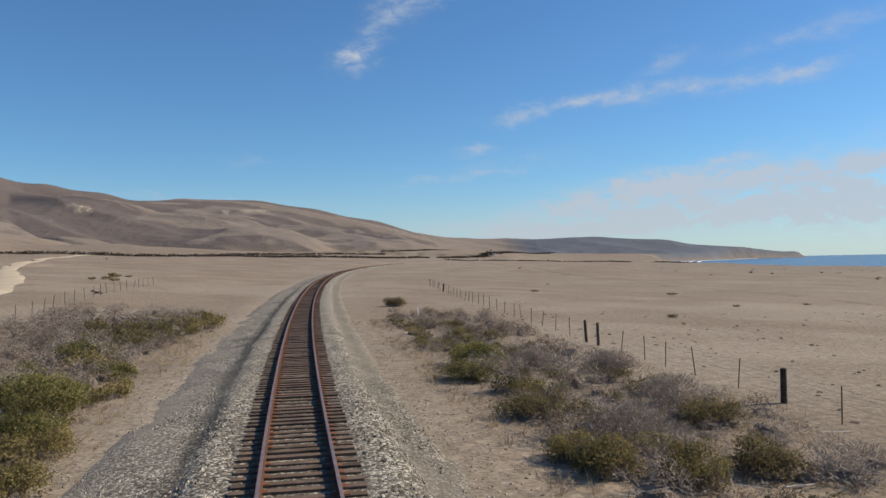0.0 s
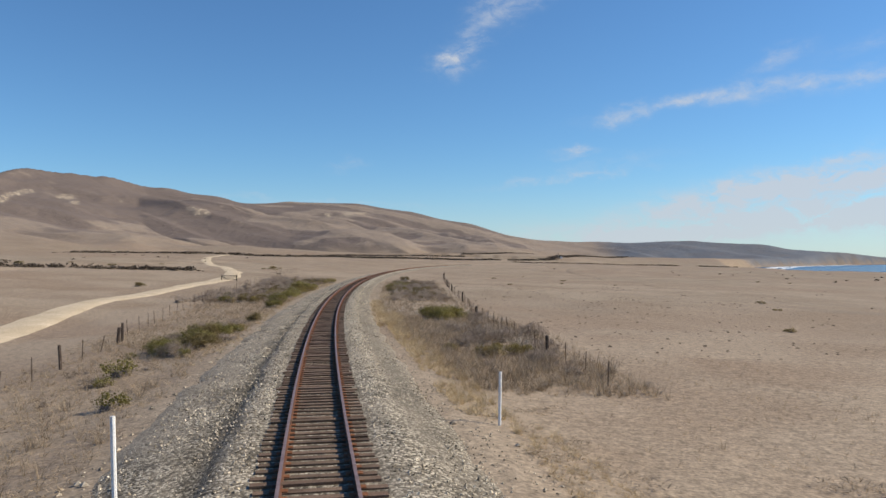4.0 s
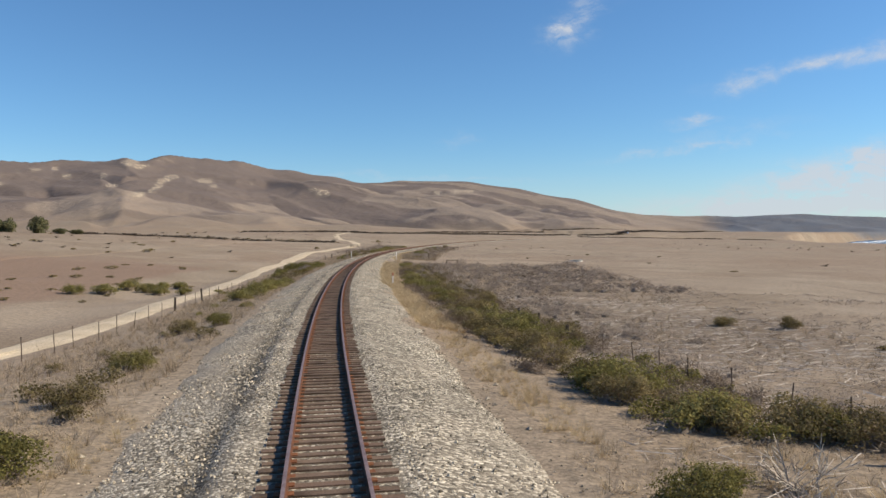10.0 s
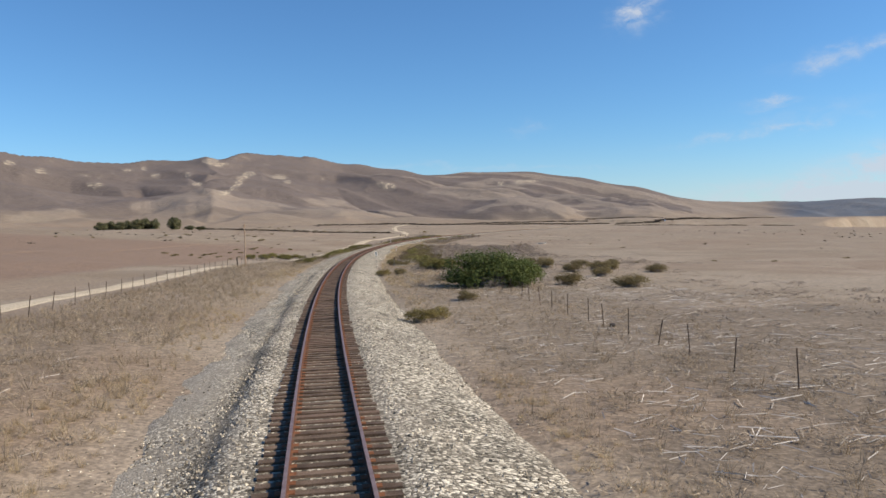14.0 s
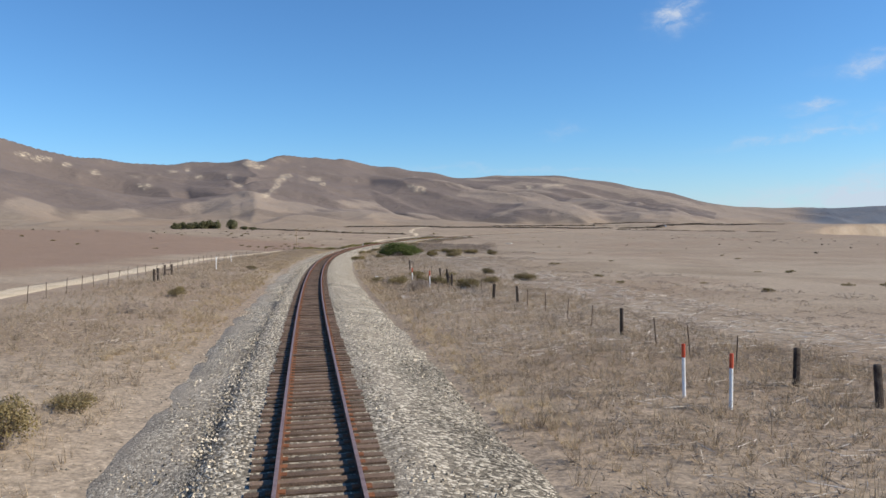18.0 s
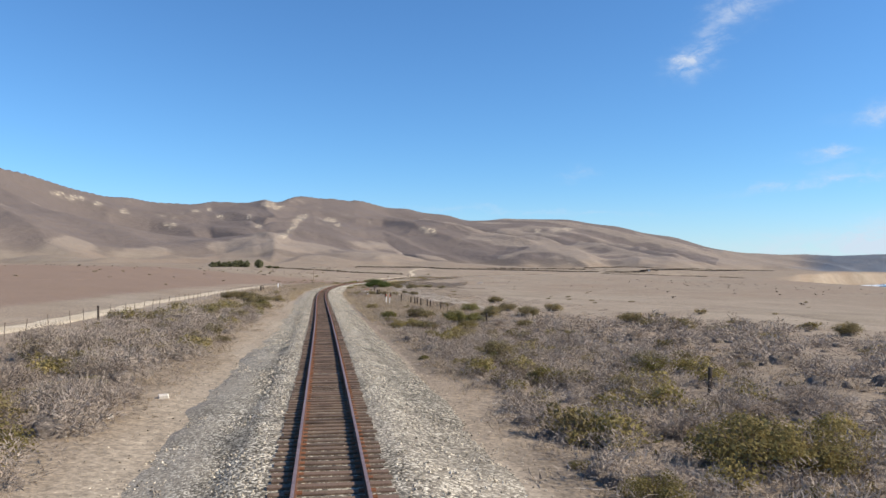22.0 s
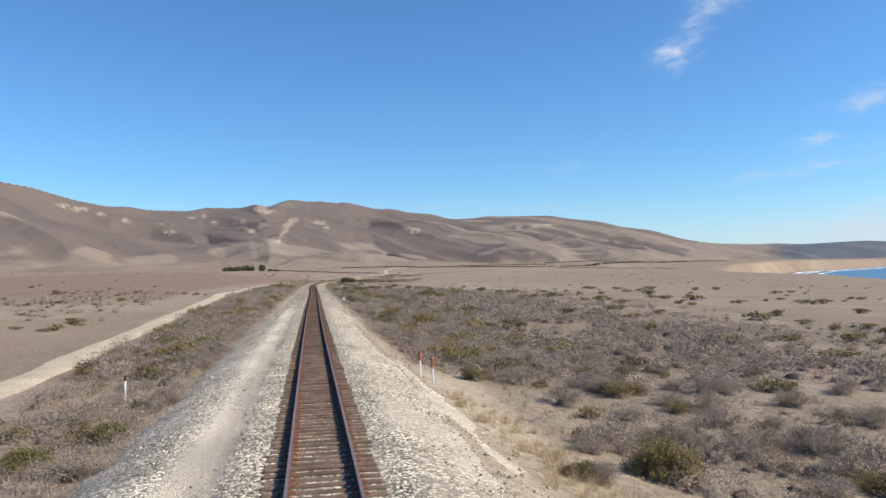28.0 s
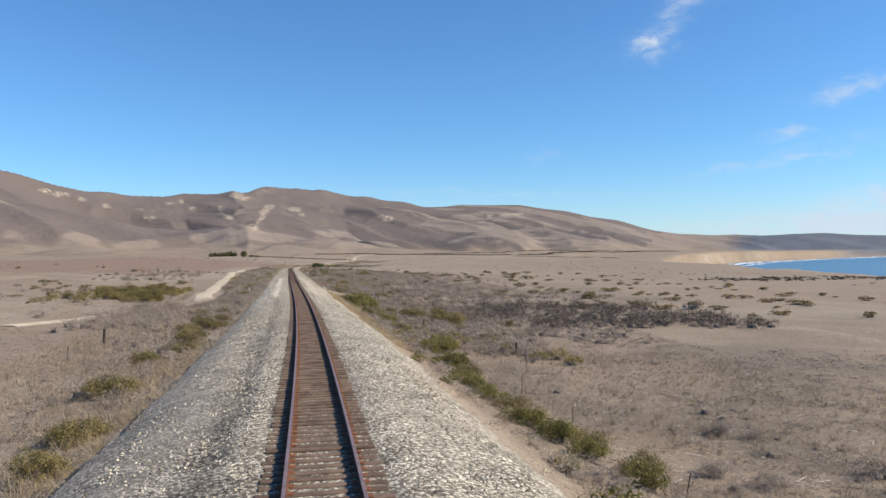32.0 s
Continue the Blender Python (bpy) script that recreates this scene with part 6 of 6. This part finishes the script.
def prism(name, profile, height, material, top=1.0, lean=0.0, foot=-0.3, cap=0.0):
    """An upright of any section, tapered, from under the ground to its height."""
    bm = bmesh.new()
    rings = [[bm.verts.new((x, y, foot)) for x, y in profile], [bm.verts.new((x * top + lean, y * top, height)) for x, y in profile]]
    if cap:
        rings.append([bm.verts.new((x * top * 0.7 + lean, y * top * 0.7, height + cap)) for x, y in profile])
    n = len(profile)
    for lo, hi in zip(rings, rings[1:]):
        for i in range(n):
            bm.faces.new((lo[i], lo[(i + 1) % n], hi[(i + 1) % n], hi[i]))
    bm.faces.new(rings[-1])
    bm.faces.new(rings[0][::-1])
    me = bpy.data.meshes.new(name)
    bm.to_mesh(me)
    bm.free()
    me.materials.append(material)
    return me


def round_profile(r, n=8, seed=None):
    g = random.Random(seed)
    return [(r * (1 + (g.uniform(-0.12, 0.12) if seed else 0)) * math.cos(6.2832 * i / n), r * (1 + (g.uniform(-0.12, 0.12) if seed else 0)) * math.sin(6.2832 * i / n)) for i in range(n)]


TEE = [(-0.022, -0.005), (-0.004, -0.005), (-0.004, -0.03), (0.004, -0.03), (0.004, -0.005), (0.022, -0.005), (0.022, 0.004), (-0.022, 0.004)]
STAKE = [prism("stake", TEE, h, M_STEEL, lean=q) for h, q in ((1.2, 0.0), (1.15, 0.12), (1.25, -0.08), (1.05, 0.3))]
POST = [prism("post", round_profile(r, 8, k + 1), h, M_WOOD, 0.92, q, cap=0.03) for k, (r, h, q) in enumerate(((0.11, 1.2, 0.0), (0.12, 1.12, 0.06), (0.10, 1.3, -0.05)))]


def tube(name, pts, r, material, sides=4):
    pts = [Vector(p) for p in pts]
    vs, fs = [], []
    for i, p in enumerate(pts):
        w = (pts[min(i + 1, len(pts) - 1)] - pts[max(i - 1, 0)]).normalized()
        a = w.cross(Vector((0, 0, 1))) if abs(w.z) < 0.9 else w.cross(Vector((1, 0, 0)))
        a.normalize()
        b = w.cross(a)
        for k in range(sides):
            q = 6.2832 * k / sides
            vs.append(p + (a * math.cos(q) + b * math.sin(q)) * r)
        if i:
            for k in range(sides):
                fs.append(((i - 1) * sides + k, (i - 1) * sides + (k + 1) % sides, i * sides + (k + 1) % sides, i * sides + k))
    return mesh_of(name, [v[:] for v in vs], fs, material)


def fence(label, posts, strands=(0.35, 0.65, 0.95, 1.1), wired=True):
    """Posts: along, aside, kind (0 stake, 1 wooden)."""
    g = random.Random(len(posts) * 7)
    home = ground_at(posts[0][0], posts[0][1])
    thing = new("wire_fence")
    thing.location = (home[0][0], home[0][1], float(home[1]))
    tagged(thing, label, "fence", "wire fences along the railway")
    back = Matrix.Translation(-Vector(thing.location))
    feet = []
    for s, d, kind in posts:
        p, z = ground_at(s, d)
        me = g.choice(POST) if kind else g.choice(STAKE[:3] if g.random() < 0.85 else STAKE)
        ob = part("post" if kind else "stake", me, thing)
        ob.matrix_basis = back @ pose(p[0], p[1], float(z), g.uniform(-3, 3), g.uniform(-3, 3), math.degrees(np.interp(s, TS, TH)) + g.uniform(-12, 12))
        feet.append(Vector((p[0], p[1], float(z))))
    if wired:
        for h in strands:
            line = []
            for a, b in zip(feet, feet[1:]):
                line += [a + Vector((0, 0, h)), (a + b) / 2 + Vector((0, 0, h - 0.03))]
            line.append(feet[-1] + Vector((0, 0, h)))
            ob = part("wire", tube("wire", line, 0.004, M_WIRE, 3), thing)
            ob.matrix_basis = back
    return thing


def run(s0, s1, step, d0, d1, wooden=(), seed=1):
    g = random.Random(seed)
    out, s = [], s0
    while s < s1:
        u = (s - s0) / (s1 - s0)
        out.append((s, d0 + (d1 - d0) * u + g.uniform(-0.1, 0.1), 1 if any(abs(s - w) < step * 0.45 for w in wooden) else 0))
        s += step * g.uniform(0.85, 1.15)
    return out


fence("old barbed wire fence of rusty stakes and dark wooden posts", run(-130, -46, 3.0, 18.6, 17.4, (-110, -75), 2) + [(-44.2, 17.2, 1), (-42.5, 17.3, 1)] + run(-39, 4, 3.0, 17.2, 15.8, (-23, 5), 12) + run(5, 32, 3.0, 15.7, 13.5, (6, 32), 3) + run(33, 72, 3.0, 13.4, 13.0, (60,), 13))
fence("leaning wire fence of rusty stakes and wooden posts", [(200, 14.4, 1), (206, 14.5, 1), (213, 14.4, 1), (219, 14.6, 0)] + run(224, 362, 3.2, 14.4, 13.6, (243, 296), 4))
fence("old fence with dark wooden posts and slanting stakes across dry grass", [(366, 12.4, 1), (368, 12.6, 0), (372, 12.9, 0), (378, 13.0, 0), (384, 13.2, 0), (391.2, 13.1, 1), (392.3, 13.6, 1)] + run(404, 412, 3.4, 13.3, 13.4, (), 15) + [(414, 13.5, 1), (417.3, 14.5, 1)] + run(420, 449, 3.4, 14.4, 15.4, (436, 447), 5) + [(451.1, 15.6, 1), (452.4, 15.8, 1), (455, 15.6, 0), (458.1, 15.7, 1), (459.6, 15.8, 0), (462.6, 16.1, 1), (464.7, 16.2, 1), (467, 16.3, 0), (469, 16.5, 0), (471.6, 16.7, 1), (476, 16.4, 0), (480, 16.2, 0), (486, 15.9, 0), (492, 16.2, 0), (500, 17, 1)])
fence("remains of a wire fence in the scrub, mostly fallen", [(544, 18.2, 1), (560, 18.5, 0), (612, 19, 1), (640, 20, 0)], wired=False)
fence("broken line of old posts across the low pasture", [(718, 71, 1), (720, 77, 1), (736, 46, 1), (738, 50, 0), (750, 26, 1), (752, 22, 0)], wired=False)
fence("sparse old fence with one dark wooden post below the embankment", [(752, 15, 0), (758, 15.2, 0), (764, 15.3, 1), (768, 15.4, 0), (775, 17.2, 0), (782, 18.8, 0), (788, 20.1, 1), (793, 19.5, 0), (800, 17.5, 0), (812, 13.4, 0), (822, 13, 0), (835, 12.2, 0)])
fence("thin stake fence in front of a pale road", run(-120, 44, 3.4, -24.5, -15, (46,), 6) + [(46, -14.3, 1), (47.5, -14.2, 1)] + run(52, 120, 4, -14, -13, (60,), 7))
fence("fence of stakes and dark posts beside the dirt road", run(150, 256, 3.6, -13, -15.2, (180, 190, 254), 8) + run(258, 376, 3.4, -15.6, -16.5, (), 9))
fence("wire fence with old wooden posts beside the dirt road", run(378, 480, 3.4, -16.8, -19, (430,), 10) + run(484, 560, 4, -19, -19.5, (510,), 11))
fence("short stretch of old posts in brush beside the road", [(744, -15, 0), (752, -15.2, 0), (776, -15.7, 0), (794, -15.9, 1), (806, -15.4, 0)])


def upright(s, d, h=0.0):
    p, z = ground_at(s, d)
    return Vector((p[0], p[1], float(z) + h)), math.degrees(np.interp(s, TS, TH))


def block(name, lx, ly, lz, at, material, parent, label="", turn=(0, 0, 0), bevel=0.006):
    ob = part(name, box_mesh(name, lx, ly, lz, material, bevel), parent, label)
    ob.matrix_basis = pose(*at, *turn)
    return ob


# two fallen rails of a brace and a field gate
def brace(s, d, wide, label, name, turn=0.0, rail=1.05):
    p, a = upright(s, d)
    thing = new(name)
    thing.matrix_basis = pose(*p, 0, 0, a + turn)
    tagged(thing, label, "gate" if "gate" in name else "fence")
    for x in (-wide / 2, wide / 2):
        ob = part("post", POST[1], thing)
        ob.matrix_basis = pose(x, 0, 0)
    block("top_rail", wide, 0.09, 0.12, (0, 0, rail), M_WOOD, thing, bevel=0.01)
    if "gate" in name:
        for k in range(3):
            block("gate_bar", wide - 0.25, 0.04, 0.09, (0, 0, 0.3 + 0.25 * k), M_WOOD, thing)
        block("gate_brace", 1.3, 0.04, 0.09, (-wide / 4, -0.05, 0.55), M_WOOD, thing, turn=(0, 32, 0))
    return thing


brace(85, 18.6, 2.4, "dark wooden fence brace of two posts and a rail", "fence_brace")
brace(396.8, -14.2, 1.7, "dark wooden fence brace of two stout posts and a low rail", "fence_brace", 90, 0.62)
brace(388.4, -14.8, 1.5, "dark wooden fence brace of two stout posts and a low rail", "fence_brace", 75, 0.62)
brace(399.55, 12.7, 1.75, "broken wooden corner brace of dark posts", "fence_brace", 92, 0.8)
brace(-57, -27.4, 3.0, "old wooden field gate beside a dirt road", "field_gate", 8)


# ---- markers and signs ----
def marker(s, d, h, label, red=0.0, board=False, pole=None):
    p, a = upright(s, d)
    thing = new("marker_post")
    thing.matrix_basis = pose(*p, random.Random(s).uniform(-2, 2), random.Random(d).uniform(-2, 2), a)
    tagged(thing, label, "marker post", "marker posts along the railway")
    prof = [(0.052 * math.cos(math.radians(45 * k + 10)), 0.052 * math.sin(math.radians(45 * k + 10))) for k in range(8)]
    shaft = part("shaft", prism("shaft", prof, h - red, M_WHITE), thing, "white painted shaft")
    if red:
        ob = part("tip", prism("tip", [(x * (1.9 if board else 1.04), y * 1.1) for x, y in prof], red, M_RUSTRED if board else M_RED, foot=0.0, cap=0.01), shaft, "faded red tip")
        ob.matrix_basis = pose(0, 0, h - red)
    return thing


marker(86.5, -4.0, 1.8, "plain white painted marker post at the ballast edge")
marker(79, 5.7, 1.7, "plain white painted marker post at the ballast edge")
marker(170, 5.9, 1.5, "white utility marker post with a red tip", 0.4)
marker(-60, 9, 1.0, "small white marker post in dry grass")
marker(372, -12.4, 1.5, "white marker post, one of a pair beside the road")
marker(373.4, -12.2, 1.5, "white marker post, one of a pair beside the road")
marker(348, -14, 1.1, "short white marker post by the fence")
marker(402.8, 10.3, 1.6, "white utility marker post with a red tip in dry grass", 0.42)
marker(388.6, 10.4, 1.3, "white utility marker post with a red tip by the fence", 0.5)
marker(448.6, 11.0, 1.6, "white utility marker post with a red tip, one of a pair", 0.4)
marker(450.5, 11.4, 1.55, "white utility marker post with a red tip, one of a pair", 0.4)
marker(703, 5.7, 1.35, "white post with a broad rust red board, one of a pair", 0.5, True)
marker(705, 6.1, 1.35, "white post with a broad rust red board, one of a pair", 0.5, True)
post = marker(707.6, -8.7, 1.0, "peeling white marker post with a dark top standing in grey scrub")
ob = part("top", prism("top", [(-0.052, -0.033), (0.052, -0.033), (0.052, 0.033), (-0.052, 0.033)], 0.24, M_WOOD, foot=0.0, cap=0.01), post, "dark worn top")
ob.matrix_basis = pose(0, 0, 1.0)


def panel_sign(s, d, h, wide, tall, label, bars, back=None, mat_=None):
    p, a = upright(s, d)
    thing = new("trackside_sign")
    thing.matrix_basis = pose(*p, 0, 0, a - 6)
    tagged(thing, label, "sign", "trackside signs")
    part("pole", prism("pole", round_profile(0.032, 8), h, M_GALV), thing)
    board = block("panel", wide, 0.012, tall, (0, -0.045, h - tall / 2 + 0.02), mat_ or M_WHITE, thing, "white sheet metal panel" if not mat_ else "rusted panel", bevel=0.004)
    for k in range(bars):
        block("bar", wide * (0.5 - 0.12 * (k % 2)), 0.004, tall * 0.15, (0.03 * (k % 2), -0.01, tall * (0.28 - 0.27 * k)), M_INK, board, "dark figure", bevel=0)
    block("bracket", 0.09, 0.035, 0.03, (0, -0.022, h - tall / 2), M_GALV, thing, bevel=0)
    return thing


panel_sign(259, 4.5, 2.3, 0.28, 0.5, "narrow white trackside sign with dark figures on a thin pole", 3)
panel_sign(257.3, 7.0, 1.35, 0.2, 0.36, "small weathered brown sign paddle on a pale stake", 0, mat_=M_STEEL)
panel_sign(642.5, 4.05, 2.3, 0.26, 0.46, "narrow white trackside sign with dark figures on a thin pole", 2)


def utility_pole(s, d, h, label):
    p, a = upright(s, d)
    thing = new("utility_pole")
    thing.matrix_basis = pose(*p, 0, 0, a)
    tagged(thing, label, "pole")
    part("shaft", prism("shaft", round_profile(0.15, 12, 3), h, M_OLDPOLE, 0.65), thing)
    block("crossarm", 1.0, 0.09, 0.1, (0, 0.12, h - 0.35), M_OLDPOLE, thing)
    return thing


utility_pole(228, -18.8, 7.4, "bare weathered timber utility pole beside the road")
far = new("signal_mast")
fz = float(land(np.array([196.0]), np.array([698.0]))[0])
far.location = (196, 698, fz)
tagged(far, "distant grey signal mast by the railway", "mast")
part("shaft", prism("shaft", round_profile(0.22, 8), 5.5, M_GALV, 0.8), far)
block("head", 0.9, 0.5, 1.3, (0, 0, 5.2), M_INK, far)
block("cabin", 2.0, 1.8, 2.0, (3.2, 0, 1.0), M_WHITE, far, bevel=0.03)

# water trough in the field
p, a = upright(55, 52)
trough = new("water_trough")
trough.matrix_basis = pose(*p, 0, 0, a) @ Matrix.Diagonal((0.9, 0.9, 0.5, 1))
tagged(trough, "low round concrete stock trough in trampled earth", "trough")
bm = bmesh.new()
for r0, r1, z0, z1 in ((1.9, 1.85, -0.2, 0.62), (1.85, 1.65, 0.62, 0.66), (1.65, 1.6, 0.66, 0.3)):
    bmesh.ops.create_cone(bm, cap_ends=False, segments=28, radius1=r0, radius2=r1, depth=z1 - z0 if z1 != z0 else 0.01, matrix=Matrix.Translation((0, 0, (z0 + z1) / 2)))
me = bpy.data.meshes.new("tank_wall")
bm.to_mesh(me)
bm.free()
me.materials.append(M_CONCRETE)
part("tank_wall", me, trough)
part("water_surface", mesh_of("water_surface", [(1.62 * math.cos(i * 0.2244), 1.62 * math.sin(i * 0.2244), 0.45) for i in range(28)], [tuple(range(28))], M_WATER), trough, "still dark water")
block("float_box", 0.8, 0.6, 0.35, (1.4, 0.3, 0.8), M_CONCRETE, trough, bevel=0.02)
block("stone_slab", 1.5, 0.9, 0.35, (-2.3, 0.4, 0.1), M_CONCRETE, trough, bevel=0.04)

# loose pieces lying about
for s, d, lx, ly, lz, turn, name, label, m in ((26, 8.2, 1.5, 0.22, 0.12, 55, "plank", "bleached plank lying on dry ground", M_BOARD), (254, 7.6, 1.6, 0.18, 0.14, -20, "log", "grey log lying among dead stalks", M_BOARD), (383, 6.9, 0.34, 0.28, 0.3, 20, "rock", "white rock at the edge of the ballast", M_WHITE),
                                               (327, 14.2, 0.3, 0.25, 0.25, 60, "rock", "dark lump of rock on dry ground", M_WOOD), (548, -6.1, 0.4, 0.3, 0.2, 10, "rock", "pale rock beside the ballast", M_BOARD), (552, -7, 0.25, 0.2, 0.16, 40, "rock", "small pale rock beside the ballast", M_BOARD), (592, 9.6, 0.35, 0.2, 0.12, 0, "rock", "pale rock lying in scrub", M_BOARD)):
    p, a = upright(s, d)
    me = box_mesh(name, lx, ly, lz, m, min(lx, ly, lz) * 0.22)
    g = random.Random(s)
    for v in me.vertices:
        v.co += Vector((g.uniform(-1, 1), g.uniform(-1, 1), g.uniform(-1, 1))) * min(lx, ly, lz) * 0.1
    ob = new(name, me)
    ob.matrix_basis = pose(*(p + Vector((0, 0, lz * 0.3))), 4, -5, a + turn)
    tagged(ob, label, name)

# rocks along the embankment edge
rng = np.random.default_rng(77)
n = 900
s = np.concatenate([rng.uniform(30, 240, n // 3), rng.uniform(690, 860, n - n // 3)])
d = np.where(rng.random(n) < 0.55, rng.normal(-5.2, 0.35, n), rng.normal(5.3, 0.4, n))
P, z = ground_at(s, d)
sc = rng.uniform(0.05, 0.16, n)
ob = link_mesh("bank_rocks", *joined("r", stone_v, stone_f, turns(P[:, 0], P[:, 1], z + 0.02, rng.uniform(0, 6.28, n), sc, sc * 0.8, sc * 0.8), M_STONE), mat("tan_rock", (0.32, 0.265, 0.195), (0.45, 0.385, 0.295), 0.9, 0.9, 0, 20, island=0.35))
tagged(ob, "tan broken rocks along the embankment edge", "rocks", kind="stuff")


# pale rocks in the cut bank
n = 110
s, d = rng.uniform(738, 751, n), rng.uniform(13.5, 21, n)
P, z = ground_at(s, d)
sc = rng.uniform(0.15, 0.5, n)
ob = link_mesh("pale_rocks", *joined("r", stone_v, stone_f, turns(P[:, 0], P[:, 1], z + 0.08, rng.uniform(0, 6.28, n), sc, sc * 0.8, sc * 0.7), M_STONE), M_BOARD)
tagged(ob, "pale broken rocks among the grey scrub", "rocks", kind="stuff")


# ---- far trees and brush lines ----
M_WINDBREAK = mat("windbreak_leaf", (0.105, 0.105, 0.05), (0.18, 0.17, 0.085), 0.4, 0.75, 0, 20, island=0.35, obrand=0.2, thin=0.35)


def tree(x, y, r, h, seed, label):
    z = float(land(np.array([x]), np.array([y]))[0])
    thing = new("tree")
    thing.location = (x, y, z - 0.1)
    tagged(thing, label, "tree", "windbreak trees on the plain")
    part("trunk", prism("trunk", round_profile(0.28, 9, seed), h * 0.6, M_BARK, 0.4), thing)
    g = random.Random(seed)
    for k in range(5):
        q = k * 1.257 + g.uniform(0, 0.6)
        b = Vector((0, 0, h * g.uniform(0.2, 0.35)))
        part("limb", tube("limb", [b, b + Vector((math.cos(q) * r * 0.4, math.sin(q) * r * 0.4, h * 0.18)), b + Vector((math.cos(q) * r * 0.7, math.sin(q) * r * 0.7, h * 0.3))], 0.1, M_BARK, 5), thing)
    v, f = foliage(seed, 3000, 26, 0.9, 0.12, mass=12)
    v = v * (r, r, h * 0.85) + (0, 0, h * 0.06)
    part("crown", mesh_of("crown", v, f, M_WINDBREAK), thing)
    return thing


for k, (bearing, r, rad, h) in enumerate(((-34.0, 428, 4.0, 4.4), (-33.4, 436, 4.4, 5.2), (-32.7, 431, 4.6, 4.8), (-32.1, 438, 4.4, 5.0), (-31.5, 430, 4.6, 5.4), (-30.9, 437, 4.4, 5.8), (-30.4, 432, 4.0, 6.2), (-28.9, 436, 4.4, 7.0), (-27.8, 430, 3.6, 2.6), (-27.0, 434, 3.4, 2.2))):
    tree(53 + r * math.sin(radians(bearing)), -331 + r * math.cos(radians(bearing)), rad, h, 300 + k, "dark green windbreak tree standing in a row on the plain" if h > 3 else "low dark tree beside the windbreak on the plain")


def brush_line(name, label, pts, count, width, lo, hi, material, bases, seed):
    g = np.random.default_rng(seed)
    pts = np.array(pts, float)
    seg = np.hypot(*np.diff(pts, axis=0).T)
    at = np.concatenate([[0], np.cumsum(seg)])
    q = g.uniform(0, at[-1], count)
    x, y = np.interp(q, at, pts[:, 0]) + g.normal(0, width, count), np.interp(q, at, pts[:, 1]) + g.normal(0, width, count)
    keep = fbm(x / 40, y / 40, 3, seed) > -0.18
    x, y = x[keep], y[keep]
    z = land(x, y)
    r = g.uniform(lo, hi, len(x))
    vs, fs = joined(name, bases[0][0], bases[0][1], turns(x, y, z - 0.1, g.uniform(0, 6.28, len(x)), r, r, r * g.uniform(0.5, 0.8, len(x))), material)
    ob = link_mesh(name, vs, fs, material)
    tagged(ob, label, "brush", kind="stuff")


SMALL = [foliage(400, 26, 6, 0.7, 0.42, mass=6)]
M_BRUSH = mat("far_brush", (0.075, 0.058, 0.045), (0.12, 0.095, 0.07), 0.05, 0.9, 0, 9, island=0.3)
brush_line("hedge_line", "dark straggling hedge across the plain", [(-150, 64), (-112, 74), (-74, 70), (-40, 90)], 260, 1.2, 1.1, 1.9, M_BRUSH, SMALL, 5)
brush_line("bank_brush", "dark brush along a low bank far across the plain", [(-170, 340), (-110, 400), (40, 545), (186, 690), (300, 900), (410, 1130), (520, 1400)], 2600, 3.0, 1.6, 3.0, M_BRUSH, SMALL, 6)
brush_line("bank_brush", "second dark brush line behind the low bank", [(-40, 560), (150, 800), (330, 1160), (500, 1480)], 1300, 3.0, 1.6, 2.8, M_BRUSH, SMALL, 7)
brush_line("plain_brush", "scattered brown brush on the far left plain", [(-230, -250), (-120, -60), (-90, 90), (-120, 260)], 110, 30, 0.7, 1.5, M_BRUSH, SMALL, 8)
brush_line("plain_brush", "scattered brown brush dotted over the seaward plain", [(330, -480), (260, -200), (240, 60), (170, 300)], 150, 46, 0.6, 1.3, M_BRUSH, SMALL, 9)
brush_line("bluff_brush", "dark low brush along a creek bank towards the shore", [(60, 566), (180, 592), (260, 560), (318, 532)], 700, 2.2, 1.0, 1.9, M_BRUSH, SMALL, 12)
brush_line("heath_patch", "long dark heath strip towards the shore", [(300, -480), (360, -420), (420, -380)], 320, 8, 0.9, 1.8, M_BRUSH, SMALL, 11)
# surf along the beach
M_SURF = mat("white_surf", (0.75, 0.78, 0.80), (0.9, 0.92, 0.93), 0.02, 0.6, 0, 9)
for k, (off, wdt) in enumerate(((18, 7), (48, 5), (86, 4))):
    ys = np.linspace(450, 3300, 160)
    xs = np.interp(ys, [q[1] for q in COAST[7:15]], [q[0] for q in COAST[7:15]]) + off + fbm(ys / 130, ys * 0, 3, 90 + k) * 30 + np.clip(ys - 700, 0, 9000) * 0.03
    w = wdt * (0.3 + 1.6 * np.clip(fbm(ys / 90, ys * 0 + 3, 3, 95 + k) + 0.35, 0, 1)) * (1 + ys / 900)
    v = np.stack([np.concatenate([xs, xs + w]), np.concatenate([ys, ys - w * 0.3]), np.full(320, SEA + 0.25)], 1)
    i = np.arange(159)
    ob = link_mesh("surf", v, np.stack([i, i + 160, i + 161, i + 1], -1), M_SURF)
    tagged(ob, "line of white breaking surf off the beach", "surf", kind="structure")
